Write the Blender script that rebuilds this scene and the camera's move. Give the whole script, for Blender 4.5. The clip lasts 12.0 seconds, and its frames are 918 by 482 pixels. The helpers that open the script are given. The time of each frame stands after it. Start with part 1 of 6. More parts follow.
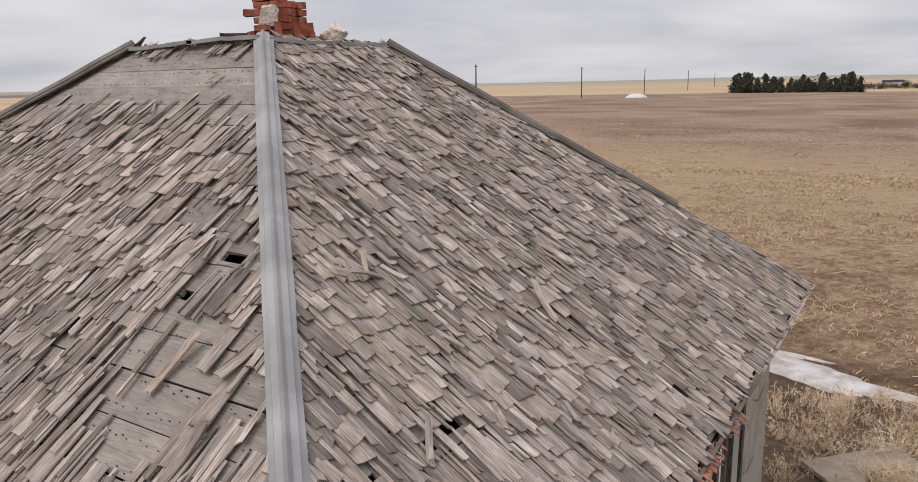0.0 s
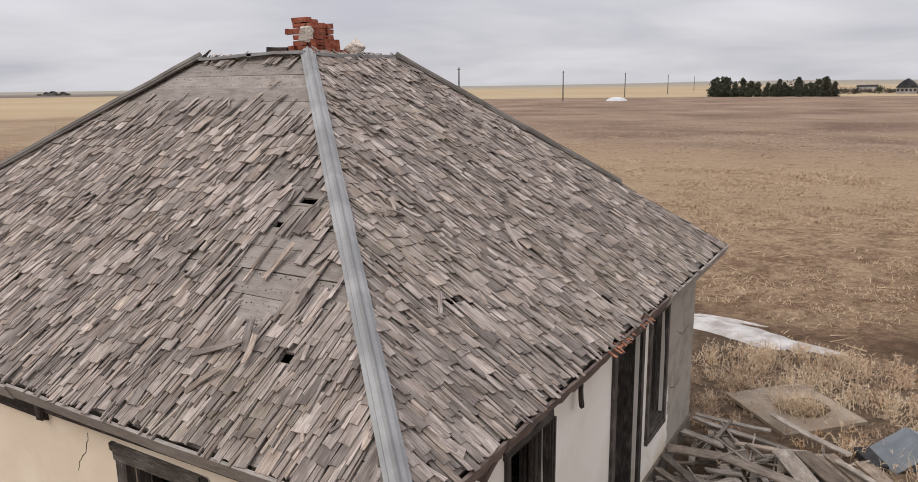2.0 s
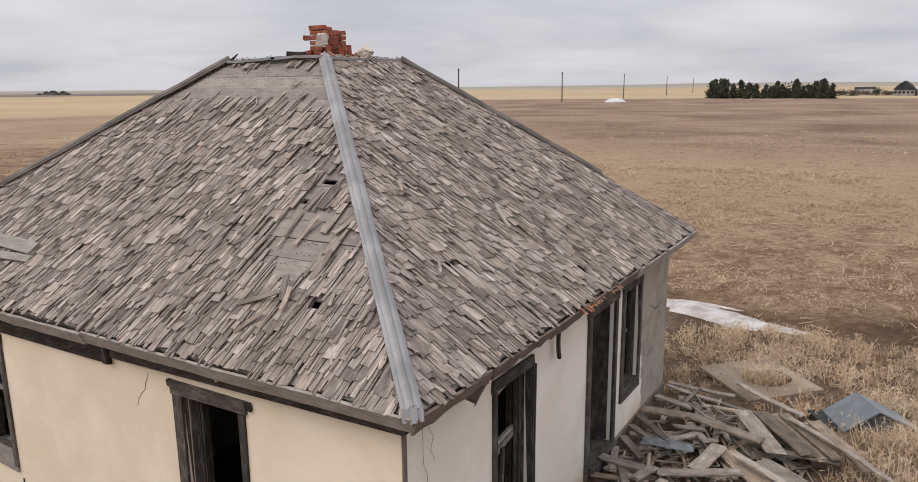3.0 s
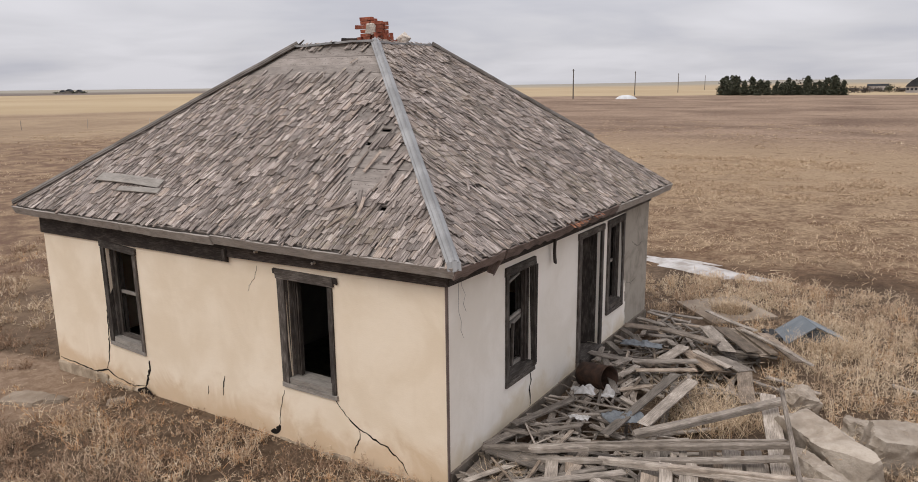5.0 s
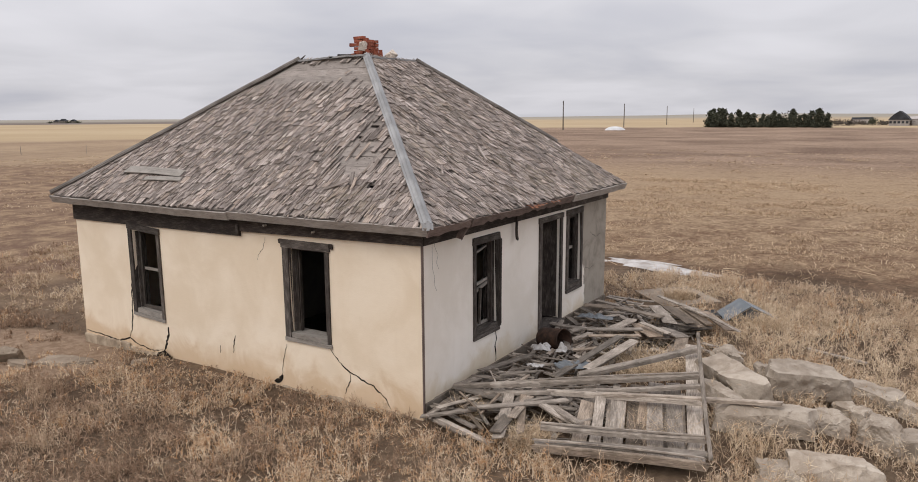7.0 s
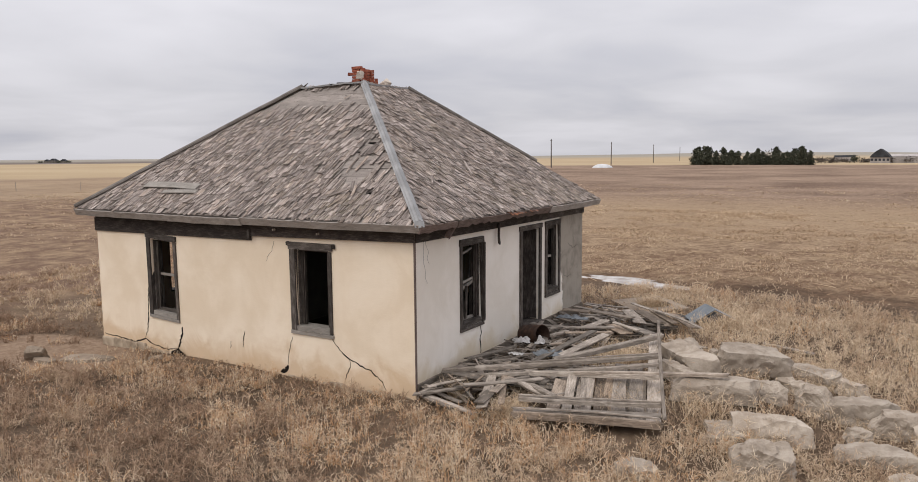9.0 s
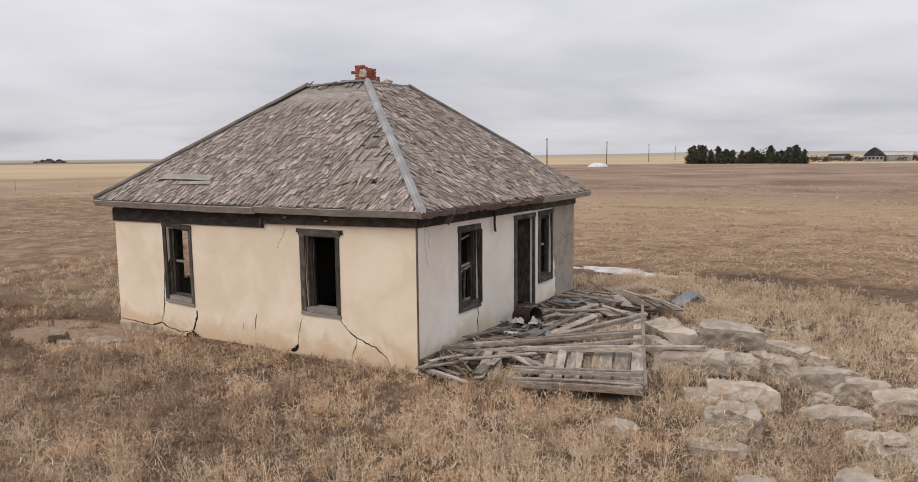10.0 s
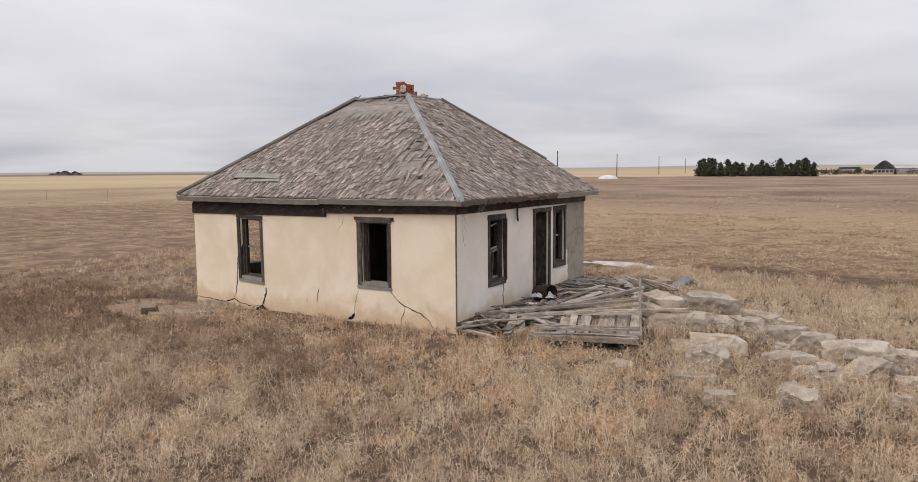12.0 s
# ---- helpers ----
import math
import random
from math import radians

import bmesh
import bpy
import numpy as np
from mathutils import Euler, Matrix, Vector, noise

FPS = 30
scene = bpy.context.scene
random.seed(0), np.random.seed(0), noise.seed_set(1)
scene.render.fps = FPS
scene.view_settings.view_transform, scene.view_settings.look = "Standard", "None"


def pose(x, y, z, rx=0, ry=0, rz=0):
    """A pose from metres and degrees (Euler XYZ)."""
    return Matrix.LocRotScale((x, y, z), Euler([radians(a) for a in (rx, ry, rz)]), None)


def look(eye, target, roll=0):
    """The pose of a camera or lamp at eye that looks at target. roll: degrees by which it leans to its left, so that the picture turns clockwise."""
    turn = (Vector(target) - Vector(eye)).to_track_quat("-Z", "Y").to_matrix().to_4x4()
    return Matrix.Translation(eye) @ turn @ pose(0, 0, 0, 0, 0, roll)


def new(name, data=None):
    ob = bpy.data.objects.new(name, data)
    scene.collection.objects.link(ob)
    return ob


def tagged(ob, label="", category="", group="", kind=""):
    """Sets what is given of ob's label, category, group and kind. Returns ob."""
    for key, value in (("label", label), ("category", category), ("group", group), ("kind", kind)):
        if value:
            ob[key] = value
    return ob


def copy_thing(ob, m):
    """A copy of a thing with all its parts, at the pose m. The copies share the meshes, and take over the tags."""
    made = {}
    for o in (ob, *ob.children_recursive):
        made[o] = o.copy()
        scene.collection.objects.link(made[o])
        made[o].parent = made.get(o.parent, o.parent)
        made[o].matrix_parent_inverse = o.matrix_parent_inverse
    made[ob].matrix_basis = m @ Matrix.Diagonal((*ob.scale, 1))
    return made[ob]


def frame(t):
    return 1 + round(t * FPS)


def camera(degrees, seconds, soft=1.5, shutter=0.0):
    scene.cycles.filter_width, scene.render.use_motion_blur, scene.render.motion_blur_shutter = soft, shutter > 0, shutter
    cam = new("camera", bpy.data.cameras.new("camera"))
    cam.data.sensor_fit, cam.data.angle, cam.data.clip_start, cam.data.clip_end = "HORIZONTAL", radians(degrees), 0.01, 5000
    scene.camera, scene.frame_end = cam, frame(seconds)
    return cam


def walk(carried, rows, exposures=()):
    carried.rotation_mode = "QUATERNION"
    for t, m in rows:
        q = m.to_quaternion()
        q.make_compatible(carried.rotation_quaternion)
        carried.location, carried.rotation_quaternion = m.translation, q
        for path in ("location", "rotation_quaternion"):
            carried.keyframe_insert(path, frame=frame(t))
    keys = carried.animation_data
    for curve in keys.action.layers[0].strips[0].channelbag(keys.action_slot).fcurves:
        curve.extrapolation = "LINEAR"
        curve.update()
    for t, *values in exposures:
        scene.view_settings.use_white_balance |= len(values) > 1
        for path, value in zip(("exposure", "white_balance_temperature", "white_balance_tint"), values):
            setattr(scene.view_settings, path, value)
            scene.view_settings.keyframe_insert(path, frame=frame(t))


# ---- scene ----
cam = camera(64.1, 12.0, soft=0.9)
PATH = [
    (0, (1.25, -1.121, 4.898), (0.192, 0.523, 4.478), -1.0),
    (0.5, (1.46, -1.503, 4.914), (0.431, 0.159, 4.492), -0.9),
    (1, (1.711, -1.981, 4.911), (0.688, -0.313, 4.493), -0.8),
    (1.5, (2.018, -2.519, 4.911), (0.998, -0.849, 4.496), -0.8),
    (2, (2.32, -3.022, 4.909), (1.301, -1.351, 4.495), -0.7),
    (2.5, (2.655, -3.552, 4.899), (1.638, -1.879, 4.489), -0.7),
    (3, (2.972, -4.049, 4.905), (1.955, -2.377, 4.493), -0.5),
    (3.2, (3.058, -4.224, 4.917), (2.045, -2.55, 4.502), -0.4),
    (4.8, (4.151, -6.269, 4.632), (3.109, -4.614, 4.214), -0.6),
    (5, (4.286, -6.502, 4.573), (3.243, -4.847, 4.157), -0.6),
    (5.5, (4.713, -6.993, 4.495), (3.662, -5.343, 4.078), -0.4),
    (6, (5.05, -7.429, 4.361), (4.008, -5.769, 3.962), -0.4),
    (6.5, (5.316, -7.78, 4.229), (4.282, -6.109, 3.861), -0.4),
    (7, (5.564, -8.062, 4.124), (4.531, -6.382, 3.791), -0.3),
    (9, (6.36, -9.301, 3.726), (5.343, -7.594, 3.497), -0.4),
    (9.5, (6.562, -9.688, 3.645), (5.551, -7.977, 3.417), -0.4),
    (10, (6.806, -10.138, 3.592), (5.798, -8.426, 3.362), -0.5),
    (10.5, (7.075, -10.561, 3.507), (6.064, -8.85, 3.278), -0.5),
    (11, (7.306, -11.123, 3.451), (6.299, -9.41, 3.222), -0.5),
    (11.5, (7.64, -12.062, 3.408), (6.616, -10.356, 3.2), -0.5),
    (12, (7.885, -12.837, 3.333), (6.852, -11.136, 3.138), -0.4),
]
walk(cam, [(t, look(eye, target, roll)) for t, eye, target, roll in PATH])

# ---- world, sun and exposure ----
SUN_ELEV, SUN_FROM = 48.0, (-0.35, -1.0)
world = bpy.data.worlds.new("overcast_sky")
scene.world = world
world.use_nodes = True
wt = world.node_tree
wt.nodes.clear()


def wnode(kind, **props):
    n = wt.nodes.new(kind)
    for k, v in props.items():
        n.inputs[k].default_value = v
    return n


sky = wnode("ShaderNodeTexSky")
sky.sky_type, sky.sun_disc = "NISHITA", False
sky.sun_elevation, sky.sun_rotation = radians(SUN_ELEV), math.atan2(SUN_FROM[0], SUN_FROM[1])
sky.dust_density = 3.0
coord = wnode("ShaderNodeTexCoord")
sep = wnode("ShaderNodeSeparateXYZ")
wt.links.new(coord.outputs["Generated"], sep.inputs[0])


def wmath(op, a, b=0.0):
    n = wt.nodes.new("ShaderNodeMath")
    n.operation = op
    for i, v in enumerate((a, b)):
        if isinstance(v, (int, float)):
            n.inputs[i].default_value = v
        else:
            wt.links.new(v, n.inputs[i])
    return n.outputs[0]


up = wmath("MAXIMUM", sep.outputs["Z"], 0.0)
den = wmath("ADD", up, 0.13)
flat = wnode("ShaderNodeCombineXYZ")
wt.links.new(wmath("DIVIDE", sep.outputs["X"], den), flat.inputs[0])
wt.links.new(wmath("DIVIDE", sep.outputs["Y"], den), flat.inputs[1])
big = wnode("ShaderNodeTexNoise", Scale=0.42, Detail=4.0, Roughness=0.5, Distortion=0.4)
fine = wnode("ShaderNodeTexNoise", Scale=1.1, Detail=4.0, Roughness=0.5, Distortion=0.5)
wt.links.new(flat.outputs[0], big.inputs["Vector"])
wt.links.new(flat.outputs[0], fine.inputs["Vector"])
cover = wmath("ADD", wmath("MULTIPLY", big.outputs["Fac"], 0.74), wmath("MULTIPLY", fine.outputs["Fac"], 0.26))
ramp = wnode("ShaderNodeValToRGB")
ramp.color_ramp.elements[0].position, ramp.color_ramp.elements[0].color = 0.38, (0.59, 0.592, 0.655, 1)
ramp.color_ramp.elements[1].position, ramp.color_ramp.elements[1].color = 0.60, (0.80, 0.788, 0.835, 1)
mid = ramp.color_ramp.elements.new(0.5)
mid.color = (0.708, 0.70, 0.745, 1)
wt.links.new(cover, ramp.inputs[0])
# an overcast sky is brighter overhead than at the horizon
lift = wmath("ADD", 0.93, wmath("MULTIPLY", wmath("POWER", up, 1.2), 1.35))
cloud = wt.nodes.new("ShaderNodeVectorMath")
cloud.operation = "SCALE"
wt.links.new(ramp.outputs[0], cloud.inputs[0])
wt.links.new(lift, cloud.inputs["Scale"])
bg_cloud, bg_sky, both = wnode("ShaderNodeBackground", Strength=0.97), wnode("ShaderNodeBackground", Strength=0.07), wnode("ShaderNodeMixShader", Fac=0.08)
wt.links.new(cloud.outputs[0], bg_cloud.inputs["Color"])
wt.links.new(sky.outputs[0], bg_sky.inputs["Color"])
wt.links.new(bg_cloud.outputs[0], both.inputs[1])
wt.links.new(bg_sky.outputs[0], both.inputs[2])
wout = wnode("ShaderNodeOutputWorld")
wt.links.new(both.outputs[0], wout.inputs[0])

sun = new("sun", bpy.data.lights.new("sun", "SUN"))
sun.data.energy, sun.data.angle, sun.data.color = 1.1, radians(25), (1.0, 0.95, 0.88)
ce = math.cos(radians(SUN_ELEV))
fn = math.hypot(*SUN_FROM)
sun.matrix_world = look((SUN_FROM[0] / fn * ce * 50, SUN_FROM[1] / fn * ce * 50, math.sin(radians(SUN_ELEV)) * 50), (0, 0, 0))
scene.view_settings.exposure = 0.0


# ---- materials ----
class Mat:
    """A node material with short ways to add nodes."""

    def __init__(self, name, rough=0.9, metal=0.0, spec=0.25):
        self.m = bpy.data.materials.new(name)
        self.m.use_nodes = True
        self.t = self.m.node_tree
        self.b = self.t.nodes["Principled BSDF"]
        self.b.inputs["Roughness"].default_value = rough
        self.b.inputs["Metallic"].default_value = metal
        self.b.inputs["Specular IOR Level"].default_value = spec
        self.tc = self.t.nodes.new("ShaderNodeTexCoord")

    def put(self, v, socket):
        if isinstance(v, (int, float)):
            socket.default_value = v
        elif isinstance(v, tuple):
            socket.default_value = v if len(v) == 4 or socket.type == "VECTOR" else (*v, 1)
        else:
            self.t.links.new(v, socket)

    def math(self, op, a, b=0.0, clamp=False):
        n = self.t.nodes.new("ShaderNodeMath")
        n.operation, n.use_clamp = op, clamp
        self.put(a, n.inputs[0]), self.put(b, n.inputs[1])
        return n.outputs[0]

    def vec(self, src="Object", scale=(1, 1, 1), shift=None):
        n = self.t.nodes.new("ShaderNodeMapping")
        self.put(self.tc.outputs[src], n.inputs["Vector"])
        n.inputs["Scale"].default_value = scale
        if shift is not None:
            self.put(shift, n.inputs["Location"])
        return n.outputs[0]

    def noise(self, vec, scale, detail=4.0, rough=0.55, distort=0.0):
        n = self.t.nodes.new("ShaderNodeTexNoise")
        self.put(vec, n.inputs["Vector"])
        for k, v in (("Scale", scale), ("Detail", detail), ("Roughness", rough), ("Distortion", distort)):
            n.inputs[k].default_value = v
        return n.outputs["Fac"]

    def step(self, v, lo, hi):
        n = self.t.nodes.new("ShaderNodeMapRange")
        n.interpolation_type = "SMOOTHSTEP"
        self.put(v, n.inputs["Value"])
        n.inputs["From Min"].default_value, n.inputs["From Max"].default_value = lo, hi
        return n.outputs["Result"]

    def ramp(self, v, *stops):
        n = self.t.nodes.new("ShaderNodeValToRGB")
        self.put(v, n.inputs[0])
        e = n.color_ramp.elements
        e[0].position, e[0].color = stops[0][0], (*stops[0][1], 1)
        e[1].position, e[1].color = stops[-1][0], (*stops[-1][1], 1)
        for p, c in stops[1:-1]:
            e.new(p).color = (*c, 1)
        return n.outputs[0]

    def mix(self, f, a, b, mode="MIX"):
        n = self.t.nodes.new("ShaderNodeMix")
        n.data_type, n.blend_type = "RGBA", mode
        self.put(f, n.inputs["Factor"]), self.put(a, n.inputs["A"]), self.put(b, n.inputs["B"])
        return n.outputs["Result"]

    def random(self):
        """One random value a piece, whether it is an object or an island of a joined mesh."""
        o = self.t.nodes.new("ShaderNodeObjectInfo").outputs["Random"]
        g = self.t.nodes.new("ShaderNodeNewGeometry").outputs["Random Per Island"]
        return self.math("FRACT", self.math("ADD", o, g))

    def attr(self, name):
        n = self.t.nodes.new("ShaderNodeAttribute")
        n.attribute_name = name
        return n.outputs["Fac"]

    def xyz(self):
        n = self.t.nodes.new("ShaderNodeSeparateXYZ")
        self.put(self.tc.outputs["Object"], n.inputs[0])
        return n.outputs

    def bump(self, h, strength=0.3, dist=0.01):
        n = self.t.nodes.new("ShaderNodeBump")
        self.put(h, n.inputs["Height"])
        n.inputs["Strength"].default_value, n.inputs["Distance"].default_value = strength, dist
        self.put(n.outputs[0], self.b.inputs["Normal"])

    def color(self, c):
        self.put(c, self.b.inputs["Base Color"])
        return self


def wood(name, dark, mid_c, light, spread=0.55, rough=0.88, tint=None, lichen=None):
    """Weathered wood: grain along the piece, stains, one tone a piece."""
    w = Mat(name, rough)
    r = w.random()
    off = w.t.nodes.new("ShaderNodeCombineXYZ")
    w.put(w.math("MULTIPLY", r, 37.0), off.inputs[0]), w.put(w.math("MULTIPLY", r, 91.0), off.inputs[1])
    grain = w.noise(w.vec("UV", (110, 7.0, 1), off.outputs[0]), 1.0, 6, 0.65, 0.5)
    stain = w.noise(w.vec("UV", (9, 3.5, 1), off.outputs[0]), 1.0, 3, 0.6)
    body = w.ramp(w.math("ADD", w.math("MULTIPLY", grain, 0.6), w.math("MULTIPLY", stain, 0.4)), (0.3, dark), (0.5, mid_c), (0.7, light))
    tone = w.math("ADD", 1.0 - spread / 2, w.math("MULTIPLY", r, spread))
    g = w.t.nodes.new("ShaderNodeCombineColor")
    for i in range(3):
        w.put(tone, g.inputs[i])
    c = w.mix(1.0, body, g.outputs[0], "MULTIPLY")
    if tint:
        r2 = w.math("FRACT", w.math("MULTIPLY", r, 17.3))
        c = w.mix(w.math("MULTIPLY", w.step(r2, 0.62, 0.95), 0.75), c, w.mix(1.0, c, tint, "MULTIPLY"))
    if lichen:
        # old lichen and damp stains lie across the pieces in patches
        at = w.t.nodes.new("ShaderNodeNewGeometry").outputs["Position"]
        spot = w.math("MULTIPLY", w.step(w.noise(at, 0.55, 4, 0.6, 0.4), 0.50, 0.68), w.step(w.noise(at, 11.0, 4, 0.7), 0.44, 0.66))
        c = w.mix(w.math("MULTIPLY", spot, 0.48), c, lichen)
        c = w.mix(w.math("MULTIPLY", w.step(w.noise(at, 1.3, 5, 0.65, 0.6), 0.52, 0.72), 0.35), c, dark)
    w.color(c)
    w.bump(w.math("ADD", grain, w.math("MULTIPLY", stain, 0.5)), 0.45, 0.006)
    return w.m


M_SHINGLE = wood("weathered_shingle", (0.055, 0.040, 0.032), (0.262, 0.218, 0.190), (0.56, 0.495, 0.445), 0.9, tint=(1.0, 0.94, 0.86), lichen=(0.25, 0.215, 0.135))
M_SHEATH = wood("weathered_sheathing", (0.12, 0.10, 0.084), (0.245, 0.212, 0.186), (0.34, 0.30, 0.265), 0.35)
M_BOARD = wood("grey_loose_board", (0.055, 0.045, 0.036), (0.255, 0.216, 0.178), (0.50, 0.437, 0.372), 1.0, tint=(0.92, 0.80, 0.68), lichen=(0.12, 0.09, 0.065))
M_TRIM = wood("dark_grey_trim", (0.018, 0.015, 0.012), (0.066, 0.055, 0.047), (0.21, 0.186, 0.163), 0.7)
M_FRIEZE = wood("brown_black_frieze", (0.014, 0.011, 0.009), (0.047, 0.037, 0.031), (0.16, 0.134, 0.114), 0.5)
M_FASCIA = wood("grey_fascia", (0.17, 0.146, 0.126), (0.36, 0.32, 0.283), (0.52, 0.47, 0.42), 0.4)
M_EDGE = wood("brown_eave_edge", (0.065, 0.046, 0.039), (0.15, 0.11, 0.093), (0.24, 0.185, 0.157), 0.4)
M_SILL = wood("pale_sill", (0.13, 0.115, 0.10), (0.27, 0.245, 0.215), (0.37, 0.34, 0.30), 0.3)
M_POLE = wood("dark_pole_wood", (0.05, 0.04, 0.034), (0.09, 0.075, 0.065), (0.14, 0.12, 0.1), 0.3)


def stucco(name, base, shade, stain, stain_to, bare=None, grey=None):
    s = Mat(name, 0.93, spec=0.15)
    p = s.vec("Object")
    cloud_n = s.noise(p, 0.9, 5, 0.6, 0.4)
    fine_n = s.noise(p, 55, 4, 0.6)
    c = s.mix(s.step(cloud_n, 0.35, 0.68), shade, base)
    run = s.noise(s.vec("Object", (6.0, 6.0, 0.55)), 1.0, 4, 0.6, 0.3)
    c = s.mix(s.math("MULTIPLY", s.step(run, 0.56, 0.78), 0.35), c, shade)
    x, y, z = s.xyz()
    low = s.math("ADD", z, s.math("MULTIPLY", s.noise(p, 1.6, 5, 0.6, 0.5), 1.5))
    c = s.mix(s.math("MULTIPLY", s.math("SUBTRACT", 1.0, s.step(low, stain_to - 0.2, stain_to + 0.3)), 0.6), c, stain)
    if bare:
        # the far end of this wall has lost its white coat
        edge = s.math("ADD", y, s.math("ADD", s.math("MULTIPLY", z, 0.12), s.math("MULTIPLY", s.noise(p, 2.6, 5, 0.65, 0.3), 0.5)))
        patchy = s.mix(s.step(s.noise(p, 2.2, 6, 0.65, 0.8), 0.40, 0.66), bare, grey)
        c = s.mix(s.step(edge, 6.2, 6.26), c, patchy)
    c = s.mix(s.math("MULTIPLY", s.step(fine_n, 0.58, 0.78), 0.16), c, shade)
    s.color(c)
    s.bump(s.math("ADD", s.math("MULTIPLY", fine_n, 0.35), s.noise(p, 6, 5, 0.6)), 0.28, 0.02)
    return s.m


M_CREAM = stucco("cream_stucco", (0.84, 0.725, 0.575), (0.75, 0.625, 0.47), (0.55, 0.37, 0.205), 0.95)
M_WHITE = stucco("off_white_stucco", (0.83, 0.775, 0.70), (0.74, 0.68, 0.595), (0.58, 0.46, 0.29), 1.05, (0.36, 0.322, 0.27), (0.255, 0.226, 0.188))


def mineral(name, a, b, scale=6.0, fine_s=60.0, strength=0.4, rough=0.92, extra=None):
    s = Mat(name, rough, spec=0.2)
    p = s.vec("Object")
    n1, n2 = s.noise(p, scale, 5, 0.6, 0.3), s.noise(p, fine_s, 3, 0.6)
    c = s.mix(s.step(n1, 0.33, 0.68), a, b)
    c = s.mix(s.math("MULTIPLY", s.step(n2, 0.5, 0.75), 0.35), c, a)
    r = s.random()
    g = s.t.nodes.new("ShaderNodeCombineColor")
    for i in range(3):
        s.put(s.math("ADD", 0.86, s.math("MULTIPLY", r, 0.28)), g.inputs[i])
    c = s.mix(1.0, c, g.outputs[0], "MULTIPLY")
    if extra:
        c = s.mix(s.math("MULTIPLY", s.step(s.noise(p, scale * 0.45, 4, 0.6, 0.6), 0.55, 0.68), 0.7), c, extra)
    s.color(c)
    s.bump(s.math("ADD", n1, s.math("MULTIPLY", n2, 0.4)), strength, 0.02)
    return s.m


M_STONE = mineral("pale_broken_stone", (0.29, 0.236, 0.182), (0.46, 0.395, 0.322), 3.5, 45, 1.0, extra=(0.24, 0.19, 0.145))
M_CEMENT = mineral("grey_cement", (0.11, 0.09, 0.07), (0.20, 0.168, 0.135), 4, 50, 0.4)
M_FOOTING = mineral("crumbling_footing", (0.27, 0.212, 0.15), (0.46, 0.375, 0.278), 5, 40, 0.7, extra=(0.22, 0.165, 0.112))
M_SLAB = mineral("pale_concrete", (0.21, 0.163, 0.12), (0.29, 0.236, 0.18), 2.5, 50, 0.25, extra=(0.21, 0.155, 0.105))
M_BRICK = mineral("red_brick", (0.21, 0.06, 0.037), (0.36, 0.118, 0.071), 14, 90, 0.4, extra=(0.33, 0.2, 0.14))
M_SOOT = mineral("sooty_brick", (0.03, 0.026, 0.025), (0.085, 0.06, 0.05), 12, 70, 0.4)
M_MORTAR = mineral("pale_mortar", (0.42, 0.36, 0.30), (0.58, 0.52, 0.45), 12, 70, 0.4)
M_SNOW = mineral("old_snow", (0.36, 0.32, 0.285), (0.60, 0.575, 0.555), 2.4, 20, 0.3)
# plaster coloured dark, so the rooms behind the openings look dim
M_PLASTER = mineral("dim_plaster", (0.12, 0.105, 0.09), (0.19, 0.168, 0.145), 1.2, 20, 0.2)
# near-black stands for the shade in the cracks and the washed-out hollow
M_VOID = mineral("dark_gap_shade", (0.012, 0.009, 0.007), (0.022, 0.017, 0.013), 8, 40, 0.3)
M_RAG = mineral("dirty_white_cloth", (0.36, 0.34, 0.315), (0.56, 0.54, 0.52), 10, 60, 0.3)
M_TARP = mineral("faded_blue_sheet", (0.14, 0.15, 0.158), (0.225, 0.24, 0.252), 6, 50, 0.2, 0.6)
M_BLUE = mineral("faded_blue_panel", (0.15, 0.168, 0.182), (0.215, 0.235, 0.25), 3, 40, 0.15, 0.55)
M_BLUEDARK = mineral("dark_blue_panel", (0.045, 0.055, 0.065), (0.085, 0.098, 0.11), 3, 40, 0.15, 0.6)
M_DARKEND = mineral("dark_panel_end", (0.022, 0.021, 0.021), (0.05, 0.048, 0.046), 5, 40, 0.2, 0.7)
M_RUST = mineral("rusty_steel", (0.032, 0.021, 0.016), (0.075, 0.042, 0.028), 9, 60, 0.3, 0.8)
M_ORANGE = mineral("orange_rotten_wood", (0.20, 0.085, 0.05), (0.36, 0.17, 0.10), 20, 80, 0.4)
M_WHITEWALL = mineral("white_barn_wall", (0.33, 0.30, 0.28), (0.42, 0.385, 0.36), 0.4, 3, 0.1)
M_BARNROOF = mineral("dark_barn_roof", (0.03, 0.031, 0.034), (0.055, 0.057, 0.062), 0.5, 3, 0.1)
M_TARPWHITE = mineral("white_cover_sheet", (0.68, 0.68, 0.68), (0.8, 0.8, 0.8), 0.6, 4, 0.1, 0.6)


def metal_cap(name, a, b, rust):
    s = Mat(name, 0.62, 0.35, 0.3)
    p = s.vec("Object")
    n1, n2 = s.noise(p, 2.2, 5, 0.6), s.noise(p, 30, 4, 0.6)
    c = s.mix(s.step(n1, 0.35, 0.65), a, b)
    c = s.mix(s.math("MULTIPLY", s.step(s.noise(p, 5.0, 6, 0.7, 0.6), 0.60, 0.74), 0.5), c, rust)
    c = s.mix(s.math("MULTIPLY", s.step(n2, 0.55, 0.75), 0.25), c, a)
    s.color(c)
    s.bump(s.noise(p, 4, 4, 0.6), 0.25, 0.02)
    return s.m


